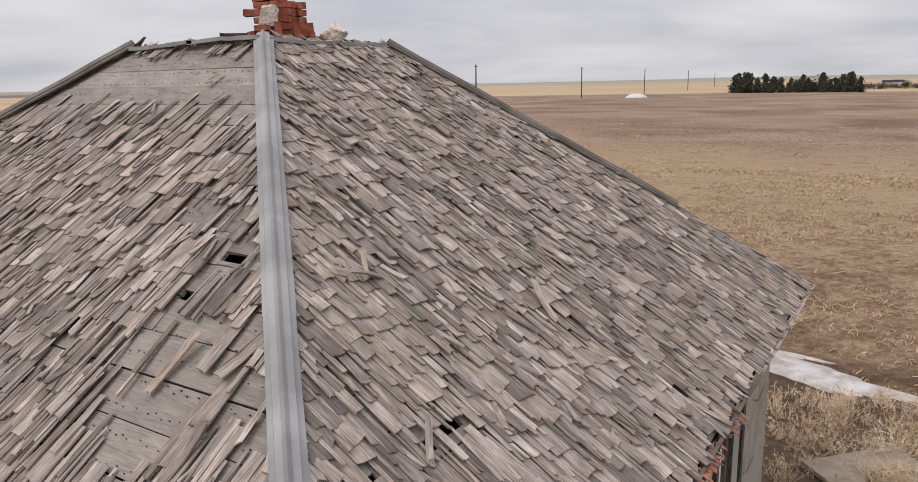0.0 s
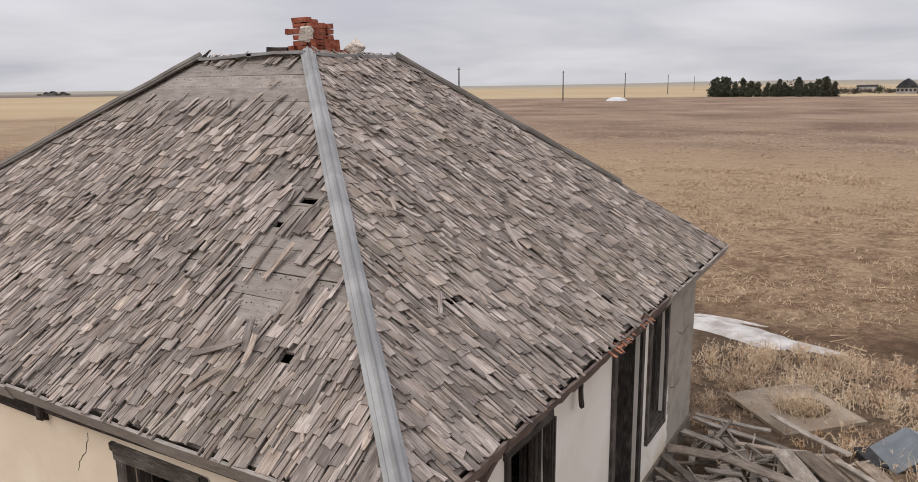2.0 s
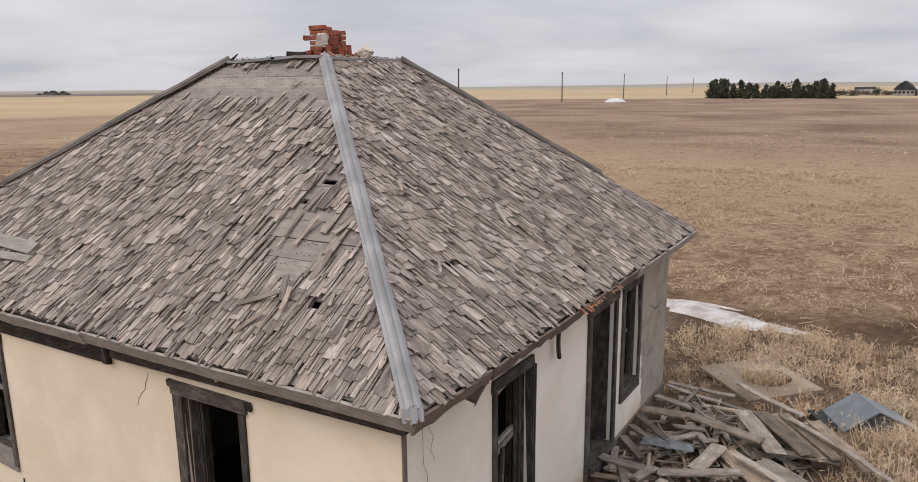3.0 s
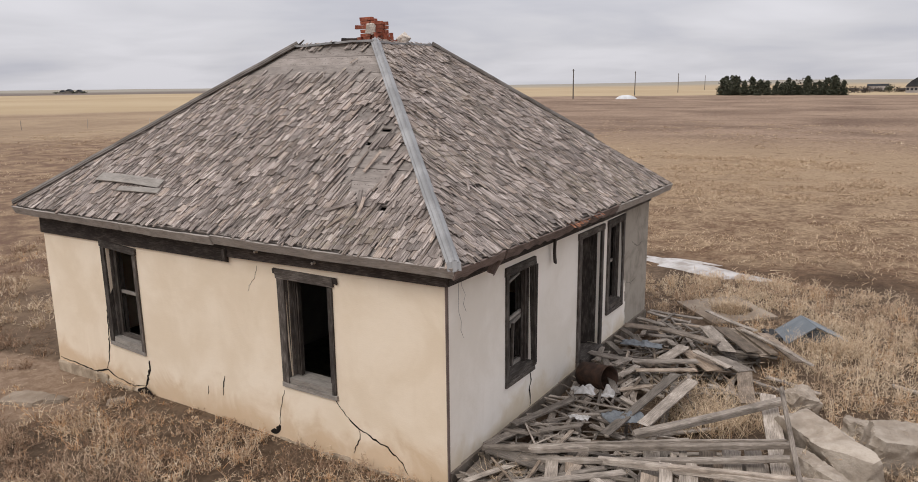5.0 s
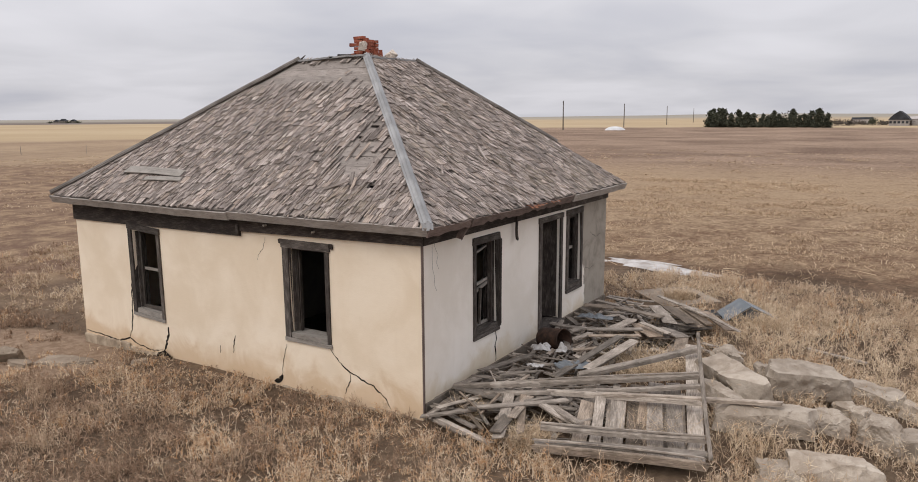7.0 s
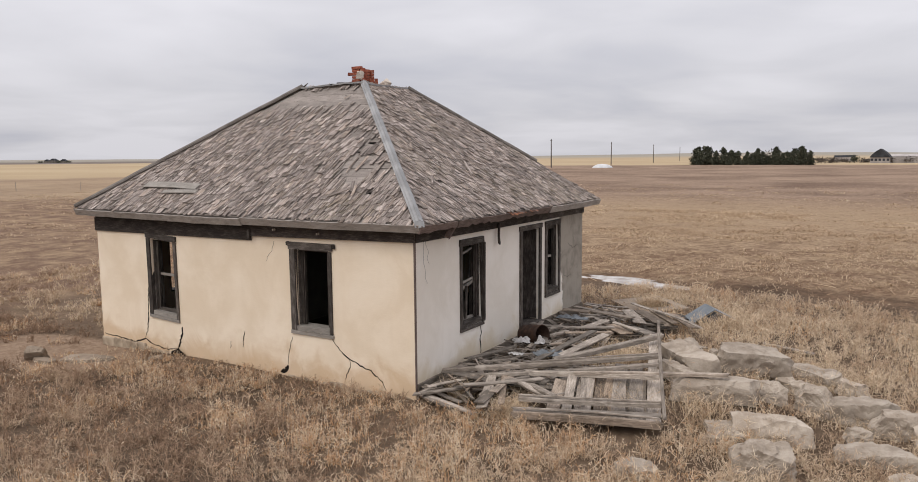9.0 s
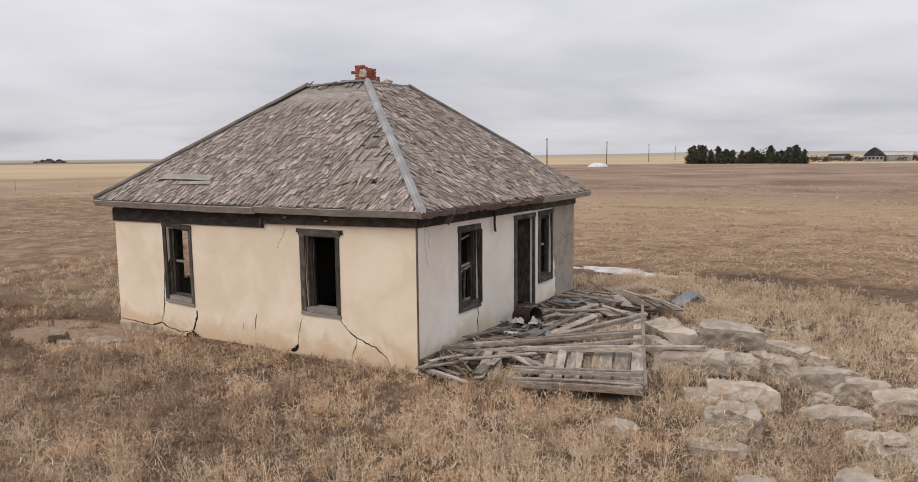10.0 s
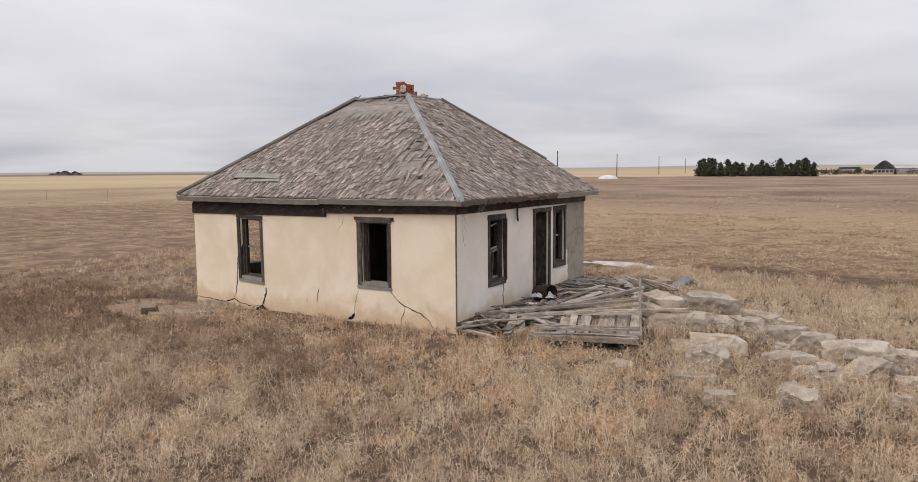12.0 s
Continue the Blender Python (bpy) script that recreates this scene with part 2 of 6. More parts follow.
M_ZINC = metal_cap("dull_galvanised_steel", (0.25, 0.247, 0.242), (0.345, 0.34, 0.333), (0.20, 0.16, 0.125))
M_ZINC_OLD = metal_cap("stained_galvanised_steel", (0.11, 0.094, 0.08), (0.19, 0.168, 0.148), (0.13, 0.085, 0.058))


def dry_plants(name, *stops):
    s = Mat(name, 0.85, spec=0.15)
    t = s.math("ADD", s.math("MULTIPLY", s.attr("tone"), 0.8), s.math("MULTIPLY", s.random(), 0.2))
    s.color(s.ramp(t, *stops))
    s.b.inputs["Subsurface Weight"].default_value = 0.0
    return s.m


M_GRASS = dry_plants("dead_grass", (0.0, (0.20, 0.124, 0.078)), (0.22, (0.35, 0.238, 0.160)), (0.45, (0.51, 0.378, 0.258)), (0.72, (0.68, 0.555, 0.405)), (0.82, (0.68, 0.54, 0.38)), (0.9, (0.56, 0.345, 0.19)), (1.0, (0.48, 0.265, 0.125)))
M_STRAW = dry_plants("straw_clumps", (0.0, (0.29, 0.195, 0.12)), (0.4, (0.45, 0.325, 0.21)), (0.75, (0.58, 0.445, 0.30)), (1.0, (0.68, 0.56, 0.41)))
M_NEEDLE = dry_plants("dark_needles", (0.0, (0.034, 0.038, 0.026)), (0.5, (0.066, 0.07, 0.047)), (1.0, (0.115, 0.112, 0.075)))
M_TWIG = dry_plants("bare_twigs", (0.0, (0.06, 0.05, 0.042)), (1.0, (0.15, 0.125, 0.105)))


def ground_material():
    s = Mat("dry_prairie_soil", 0.96, spec=0.1)
    p = s.vec("Object")
    x, y, z = s.xyz()
    big_n, med, sm = s.noise(p, 0.06, 5, 0.6, 0.4), s.noise(p, 0.5, 6, 0.65, 0.5), s.noise(p, 7.0, 6, 0.7, 0.3)
    wob = s.math("MULTIPLY", s.math("SUBTRACT", s.noise(p, 0.22, 5, 0.6, 0.3), 0.5), 7.0)
    yw = s.math("ADD", y, wob)
    dist = s.math("SQRT", s.math("ADD", s.math("MULTIPLY", x, x), s.math("MULTIPLY", y, y)))
    # litter of dead weeds round the house
    litter = s.mix(s.step(s.math("ADD", s.math("MULTIPLY", med, 0.5), s.math("MULTIPLY", sm, 0.5)), 0.36, 0.64), (0.08, 0.054, 0.036), (0.19, 0.134, 0.09))
    # bare field soil with straw lying on it
    soil = s.mix(s.step(sm, 0.35, 0.7), (0.115, 0.068, 0.041), (0.23, 0.145, 0.09))
    blot = s.noise(s.vec("Object", (0.70, 0.60, 1)), 1.0, 10, 0.80, 0.4)
    speck = s.noise(s.vec("Object", (2.6, 2.0, 1)), 1.0, 10, 0.88, 0.2)
    straw = s.mix(s.step(sm, 0.3, 0.7), (0.265, 0.183, 0.113), (0.435, 0.322, 0.206))
    soil = s.mix(s.math("MULTIPLY", s.step(s.math("ADD", s.math("ADD", s.math("MULTIPLY", blot, 0.5), s.math("MULTIPLY", speck, 0.5)), s.math("MULTIPLY", s.step(yw, 16.0, 34.0), 0.07)), 0.44, 0.58), 0.85), soil, straw)
    # stubble field
    stub = s.mix(s.step(s.math("ADD", s.math("MULTIPLY", speck, 0.7), s.math("MULTIPLY", big_n, 0.3)), 0.42, 0.58), (0.135, 0.087, 0.061), (0.335, 0.239, 0.168))
    mud = s.mix(s.step(s.math("ADD", s.math("MULTIPLY", med, 0.6), s.math("MULTIPLY", sm, 0.4)), 0.4, 0.66), (0.075, 0.047, 0.029), (0.21, 0.135, 0.085))
    gold = s.mix(s.step(s.noise(s.vec("Object", (0.012, 0.012, 1)), 1.0, 4, 0.6), 0.3, 0.7), (0.37, 0.275, 0.165), (0.44, 0.34, 0.215))
    tan = s.mix(s.step(s.math("ADD", s.math("MULTIPLY", blot, 0.4), s.math("MULTIPLY", big_n, 0.6)), 0.38, 0.62), (0.25, 0.175, 0.115), (0.36, 0.265, 0.17))
    c = s.mix(s.step(yw, 11.0, 12.6), litter, mud)
    c = s.mix(s.step(yw, 12.6, 14.4), c, soil)
    c = s.mix(s.step(yw, 42.0, 66.0), c, stub)
    far = s.math("ADD", dist, s.math("MULTIPLY", wob, 2.0))
    right_far = s.mix(s.step(far, 276.0, 290.0), c, gold)
    # the land on the house's other side
    left_c = s.mix(s.step(far, 11.0, 17.0), litter, s.mix(s.step(blot, 0.42, 0.62), (0.16, 0.10, 0.068), (0.32, 0.225, 0.14)))
    left_c = s.mix(s.step(far, 62.0, 84.0), left_c, tan)
    left_c = s.mix(s.step(far, 150.0, 172.0), left_c, gold)
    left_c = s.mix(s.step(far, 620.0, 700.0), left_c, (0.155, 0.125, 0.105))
    side = s.math("SUBTRACT", s.math("MULTIPLY", x, -1.0), s.math("MULTIPLY", y, 0.85))
    # south of the house the same weeds go on
    c = s.mix(s.step(side, 3.0, 9.0), right_far, left_c)
    # from 700 m on, all fields blend to one greyer tone with distance
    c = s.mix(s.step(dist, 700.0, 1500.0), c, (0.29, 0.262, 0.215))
    # a bare trodden place by the house corner
    px, py = s.math("MULTIPLY", s.math("ADD", x, 8.2), 0.42), s.math("MULTIPLY", s.math("ADD", y, 0.9), 0.85)
    spot = s.math("ADD", s.math("ADD", s.math("MULTIPLY", px, px), s.math("MULTIPLY", py, py)), s.math("MULTIPLY", wob, 0.12))
    c = s.mix(s.step(spot, 0.55, 1.05), s.mix(s.step(sm, 0.35, 0.7), (0.24, 0.162, 0.108), (0.35, 0.255, 0.178)), c)
    s.color(c)
    s.bump(s.math("ADD", s.math("ADD", med, sm), s.math("MULTIPLY", speck, 0.8)), 0.8, 0.07)
    return s.m


M_GROUND = ground_material()


# ---- mesh helpers ----
def link(name, me, material, parent=None, label=""):
    if material is not None and not me.materials:
        me.materials.append(material)
    ob = new(name, me)
    ob.parent = parent
    if label:
        ob["label"] = label
    return ob


def thing(name, label, category, group="", kind=""):
    return tagged(new(name), label, category, group, kind)


def fast_mesh(name, verts, faces, uv=None, tone=None, smooth=False):
    """A mesh from arrays: faces is a list of index arrays, each of one face size; uv and tone go with the vertices."""
    me = bpy.data.meshes.new(name)
    verts = np.asarray(verts, dtype=np.float32)
    idx = np.concatenate([np.asarray(f, dtype=np.int32).ravel() for f in faces])
    tot = np.concatenate([np.full(len(f), np.asarray(f).shape[1], dtype=np.int32) for f in faces])
    start = np.concatenate([[0], np.cumsum(tot)[:-1]]).astype(np.int32)
    me.vertices.add(len(verts)), me.loops.add(len(idx)), me.polygons.add(len(tot))
    me.vertices.foreach_set("co", verts.ravel())
    me.loops.foreach_set("vertex_index", idx)
    me.polygons.foreach_set("loop_start", start)
    me.polygons.foreach_set("loop_total", tot)
    me.polygons.foreach_set("use_smooth", np.full(len(tot), smooth))
    if uv is not None:
        layer = me.uv_layers.new(name="UVMap")
        layer.data.foreach_set("uv", np.asarray(uv, dtype=np.float32)[idx].ravel())
    if tone is not None:
        a = me.attributes.new("tone", "FLOAT", "POINT")
        a.data.foreach_set("value", np.asarray(tone, dtype=np.float32))
    me.update(calc_edges=True)
    me.validate()
    return me


BOXF = np.array([(0, 1, 2, 3), (7, 6, 5, 4), (0, 4, 5, 1), (1, 5, 6, 2), (2, 6, 7, 3), (3, 7, 4, 0)])


def box_verts(x0, x1, y0, y1, z0, z1):
    # winding so that BOXF faces outwards
    return np.array([(x0, y0, z0), (x0, y1, z0), (x1, y1, z0), (x1, y0, z0), (x0, y0, z1), (x0, y1, z1), (x1, y1, z1), (x1, y0, z1)], dtype=float)


class Boxes:
    """Gathers boxes, worn a little at their corners, into one mesh."""

    def __init__(self, seed=1):
        self.v, self.u, self.n, self.rng = [], [], 0, np.random.default_rng(seed)

    def add(self, x0, x1, y0, y1, z0, z1, wear=0.003, along="auto", m=None):
        v = box_verts(x0, x1, y0, y1, z0, z1)
        d = [x1 - x0, y1 - y0, z1 - z0]
        k = int(np.argmax(d)) if along == "auto" else along
        rest = [i for i in range(3) if i != k]
        self.u.append(np.stack([v[:, rest[0]] + v[:, rest[1]], v[:, k]], 1))
        v = v + self.rng.uniform(-wear, wear, v.shape)
        if m is not None:
            v = v @ np.array(m.to_3x3()).T + np.array(m.translation)
        self.v.append(v)
        return self

    def mesh(self, name):
        v, u = np.concatenate(self.v), np.concatenate(self.u)
        f = np.concatenate([BOXF + 8 * i for i in range(len(self.v))])
        return fast_mesh(name, v, [f], uv=u)


def one_box(*dims, wear=0.003, seed=1, **kw):
    return Boxes(seed).add(*dims, wear=wear, **kw).mesh("box")


def plank_mesh(length, width, thick, seed, ragged=0.03, bow=0.012, parts=5):
    """A sawn board along y, centred, bowed, with ragged ends and worn edges."""
    rng = np.random.default_rng(seed)
    ys = np.linspace(-length / 2, length / 2, parts + 1)
    prof = np.array([(-0.5, -0.5), (-0.5, 0.32), (-0.42, 0.5), (0.42, 0.5), (0.5, 0.32), (0.5, -0.5)])
    b1, b2, tw = rng.uniform(-bow, bow, 3)
    rows, uvs = [], []
    for i, y in enumerate(ys):
        s = y / (length / 2)
        ring = np.zeros((6, 3))
        ring[:, 0] = prof[:, 0] * width * (1 + rng.uniform(-0.05, 0.05)) + b1 * (1 - s * s)
        ring[:, 2] = prof[:, 1] * thick + b2 * (1 - s * s) + prof[:, 0] * width * tw * s * 2
        ring[:, 1] = y
        if i in (0, parts):
            ring[:, 1] += rng.uniform(-ragged, ragged, 6)
        rows.append(ring)
        uvs.append(np.stack([ring[:, 0] + ring[:, 2], ring[:, 1]], 1))
    quads = []
    for i in range(parts):
        for k in range(6):
            a, b = i * 6 + k, i * 6 + (k + 1) % 6
            quads.append((a, a + 6, b + 6, b))
    n = parts * 6
    caps = [tuple(range(6)), tuple(n + k for k in reversed(range(6)))]
    return fast_mesh("plank", np.concatenate(rows), [np.array(quads), np.array(caps)], uv=np.concatenate(uvs))


def tube(points, radii, sides=10, closed=True):
    """Vertices and faces of a tube along points."""
    vs, fs = [], []
    pts = [Vector(p) for p in points]
    for i, p in enumerate(pts):
        d = (pts[min(i + 1, len(pts) - 1)] - pts[max(i - 1, 0)]).normalized()
        a = d.cross(Vector((0.3, 0.9, 0.2))).normalized()
        b = d.cross(a)
        for k in range(sides):
            t = 2 * math.pi * k / sides
            vs.append(p + (a * math.cos(t) + b * math.sin(t)) * radii[i])
    for i in range(len(pts) - 1):
        for k in range(sides):
            c, d2 = i * sides + k, i * sides + (k + 1) % sides
            fs.append((c, d2, d2 + sides, c + sides))
    return vs, fs


def tube_mesh(points, radii, sides=10):
    vs, fs = tube(points, radii, sides)
    me = bpy.data.meshes.new("tube")
    n = len(vs)
    me.from_pydata([tuple(v) for v in vs], [], fs + [tuple(reversed(range(sides))), tuple(range(n - sides, n))])
    me.update()
    return me


# ---- ground, one sheet to the horizon ----
def mound(x, y):
    """The rise of the rubble heap beside the fallen porch."""
    return 0.45 * math.exp(-((x - 4.0) / 1.4) ** 2 - ((y - 2.0) / 1.4) ** 2)


def land(x, y):
    """The height of the ground."""
    r = math.hypot(x, y)
    z = -0.10 + 0.05 * noise.noise((x * 0.35, y * 0.35, 0.0)) + 0.12 * noise.noise((x * 0.07, y * 0.07, 3.0))
    z -= 0.10 * min(max((-x - 5.5) / 2.5, 0), 1) * min(max(1.5 - r / 16, 0), 1)
    z += mound(x, y)
    if r > 500:
        k = min((r - 500) / 1400, 1.0)
        a = math.atan2(-x, y)
        swell = 0.5 + 0.5 * math.sin(a * 7.0 + 0.6) * math.cos(a * 3.0 - 0.4)
        z += k * k * (1.0 + 7.0 * swell * (1 if -0.3 < a < 0.75 else 0.25) + 2.5 * noise.noise((x * 0.004, y * 0.004, 1.0)))
    return z


def build_ground():
    radii = [0.0] + [0.6 * 1.062 ** i for i in range(138)]
    radii = [r for r in radii if r < 2400] + [2600.0, 3400.0, 4300.0]
    sides = 240
    cx, cy = 0.0, 2.0
    vs = [(cx, cy, land(cx, cy))]
    for r in radii[1:]:
        for k in range(sides):
            t = 2 * math.pi * k / sides
            x, y = cx + r * math.cos(t), cy + r * math.sin(t)
            vs.append((x, y, land(x, y)))
    tris = np.array([(0, 1 + k, 1 + (k + 1) % sides) for k in range(sides)])
    quads = []
    for i in range(len(radii) - 2):
        for k in range(sides):
            a, b = 1 + i * sides + k, 1 + i * sides + (k + 1) % sides
            quads.append((a, a + sides, b + sides, b))
    me = fast_mesh("ground", vs, [tris, np.array(quads)], smooth=True)
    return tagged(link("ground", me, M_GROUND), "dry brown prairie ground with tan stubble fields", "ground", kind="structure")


build_ground()

# ---- house ----
WX, WY, WT = 8.04, 7.10, 0.26           # footprint and wall thickness
TOP, EAVE, PEAK = 2.62, 2.72, 5.285      # wall top, eave and deck heights
EC = {"SW": (-8.32, -0.27), "SE": (0.30, -0.27), "NE": (0.30, 7.40), "NW": (-8.32, 7.40)}
TC = {"SW": (-5.14, 3.26), "SE": (-3.44, 3.26), "NE": (-3.46, 4.90), "NW": (-5.14, 4.90)}

house = thing("house", "abandoned cream stucco farmhouse with a decaying shingled hip roof", "house")


def wall_mesh(length, height, thick, holes, base=-0.35):
    """A wall along x from 0 to length, its outer face at y = 0, with openings (x0, x1, z0, z1) cut through."""
    xs = sorted({0.0, length, *[h[0] for h in holes], *[h[1] for h in holes]})
    zs = sorted({base, height, *[h[2] for h in holes], *[h[3] for h in holes]})
    full = lambda i, k: 0 <= i < len(xs) - 1 and 0 <= k < len(zs) - 1 and not any(
        h[0] - 1e-6 <= xs[i] and xs[i + 1] <= h[1] + 1e-6 and h[2] - 1e-6 <= zs[k] and zs[k + 1] <= h[3] + 1e-6 for h in holes)
    bm = bmesh.new()
    quad = lambda *p: bm.faces.new([bm.verts.new(q) for q in p])
    for i in range(len(xs) - 1):
        for k in range(len(zs) - 1):
            if not full(i, k):
                continue
            a, b, c, d = xs[i], xs[i + 1], zs[k], zs[k + 1]
            quad((a, 0, c), (b, 0, c), (b, 0, d), (a, 0, d))
            quad((b, thick, c), (a, thick, c), (a, thick, d), (b, thick, d))
            if not full(i - 1, k):
                quad((a, thick, c), (a, 0, c), (a, 0, d), (a, thick, d))
            if not full(i + 1, k):
                quad((b, 0, c), (b, thick, c), (b, thick, d), (b, 0, d))
            if not full(i, k - 1):
                quad((a, thick, c), (b, thick, c), (b, 0, c), (a, 0, c))
            if not full(i, k + 1):
                quad((a, 0, d), (b, 0, d), (b, thick, d), (a, thick, d))
    bmesh.ops.remove_doubles(bm, verts=bm.verts, dist=1e-5)
    return bm


def put_wall(bm, m, material, label=""):
    bm.transform(m)
    me = bpy.data.meshes.new("wall")
    bm.to_mesh(me)
    bm.free()
    return link("wall", me, material, house, label)


# openings: along the wall from its start, sill and head heights
SOUTH = pose(-WX, 0, 0)                     # x along the wall, y inwards
EAST = pose(0, 0, 0, 0, 0, 90)              # x runs to +Y, y inwards to -X
NORTH = pose(0, WY, 0, 0, 0, 180)
WEST = pose(-WX, WY, 0, 0, 0, -90)
W1 = (WX - 6.32, WX - 5.62, 0.66, 2.14)
W2 = (WX - 2.46, WX - 1.72, 0.80, 2.17)
E1 = (1.46, 2.16, 0.80, 2.20)
DOOR = (3.82, 4.62, 0.27, 2.24)
E2 = (5.04, 5.66, 0.82, 2.24)
put_wall(wall_mesh(WX, TOP, WT, [W1, W2]), SOUTH, M_CREAM, "stained cream stucco wall with cracks")
put_wall(wall_mesh(WY - WT - 0.002, TOP, WT, [(E1[0] - WT, E1[1] - WT, E1[2], E1[3]), (DOOR[0] - WT, DOOR[1] - WT, DOOR[2], DOOR[3]), (E2[0] - WT, E2[1] - WT, E2[2], E2[3])]), EAST @ pose(WT + 0.002, 0, 0), M_WHITE, "off-white stucco wall, bare grey at one end")
put_wall(wall_mesh(WX - WT - 0.002, TOP, WT, [(4.9, 5.7, 0.8, 2.2)]), NORTH @ pose(WT + 0.002, 0, 0), M_CREAM)
put_wall(wall_mesh(WY - 2 * WT - 0.004, TOP, WT, [(WY - WT - 2.55, WY - WT - 1.55, 0.7, 2.2)]), WEST @ pose(WT + 0.002, 0, 0), M_CREAM)
# the end face of the south wall carries the white coat of the east side
link("wall_coat", one_box(0.002, 0.012, 0.012, WT + 0.01, 0.0, 2.41, wear=0.0), M_WHITE, house)

# foundation, floor, ceiling and inner walls
def footing(x0, x1, top, seed, out=0.02):
    """A crumbling footing under the front wall, with a broken upper edge."""
    rng = np.random.default_rng(seed)
    n = max(6, int((x1 - x0) / 0.07))
    vs, fs = [], []
    for i in range(n + 1):
        x = x0 + (x1 - x0) * i / n
        t = top + 0.05 * noise.noise((x * 2.2, seed, 0.0)) + rng.uniform(-0.012, 0.012)
        for y, z in ((0.10, t), (-out * 0.5, t), (-out + rng.uniform(-0.008, 0.006), t - 0.03), (-out + rng.uniform(-0.01, 0.008), t - 0.14), (-out - rng.uniform(0.0, 0.02), -0.6)):
            vs.append((x, y, z))
    for i in range(n):
        for k in range(4):
            q = i * 5 + k
            fs.append((q, q + 1, q + 6, q + 5))
    return link("foundation", fast_mesh("foundation", vs, [np.array(fs)]), M_FOOTING, house, "crumbling plastered footing")


footing(-WX - 0.02, -6.62, -0.02, 3, 0.022)
footing(-6.60, -5.75, -0.08, 4, 0.03)
footing(-5.3, -2.9, -0.13, 5, 0.012)
footing(-2.72, 0.0, -0.09, 6, 0.012)
link("foundation", Boxes(4).add(-0.12, 0.028, 0.03, 3.72, -0.6, 0.15, 0.012).add(-0.12, 0.04, 3.72, WY, -0.6, 0.24, 0.012).mesh("foundation"), M_CEMENT, house)
link("floor", one_box(-WX + WT, -WT, WT, WY - WT, 0.05, 0.24), M_FRIEZE, house, "dark worn floor boards")
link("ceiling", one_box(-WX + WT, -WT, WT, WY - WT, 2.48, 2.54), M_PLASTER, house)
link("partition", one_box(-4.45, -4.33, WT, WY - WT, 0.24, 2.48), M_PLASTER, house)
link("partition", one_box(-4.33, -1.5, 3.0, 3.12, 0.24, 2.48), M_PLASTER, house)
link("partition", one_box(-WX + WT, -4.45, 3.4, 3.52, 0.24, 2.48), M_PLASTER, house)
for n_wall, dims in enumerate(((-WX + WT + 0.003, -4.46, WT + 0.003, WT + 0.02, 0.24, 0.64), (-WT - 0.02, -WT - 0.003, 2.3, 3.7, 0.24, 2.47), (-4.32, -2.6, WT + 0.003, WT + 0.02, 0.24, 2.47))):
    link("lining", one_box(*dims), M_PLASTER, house)


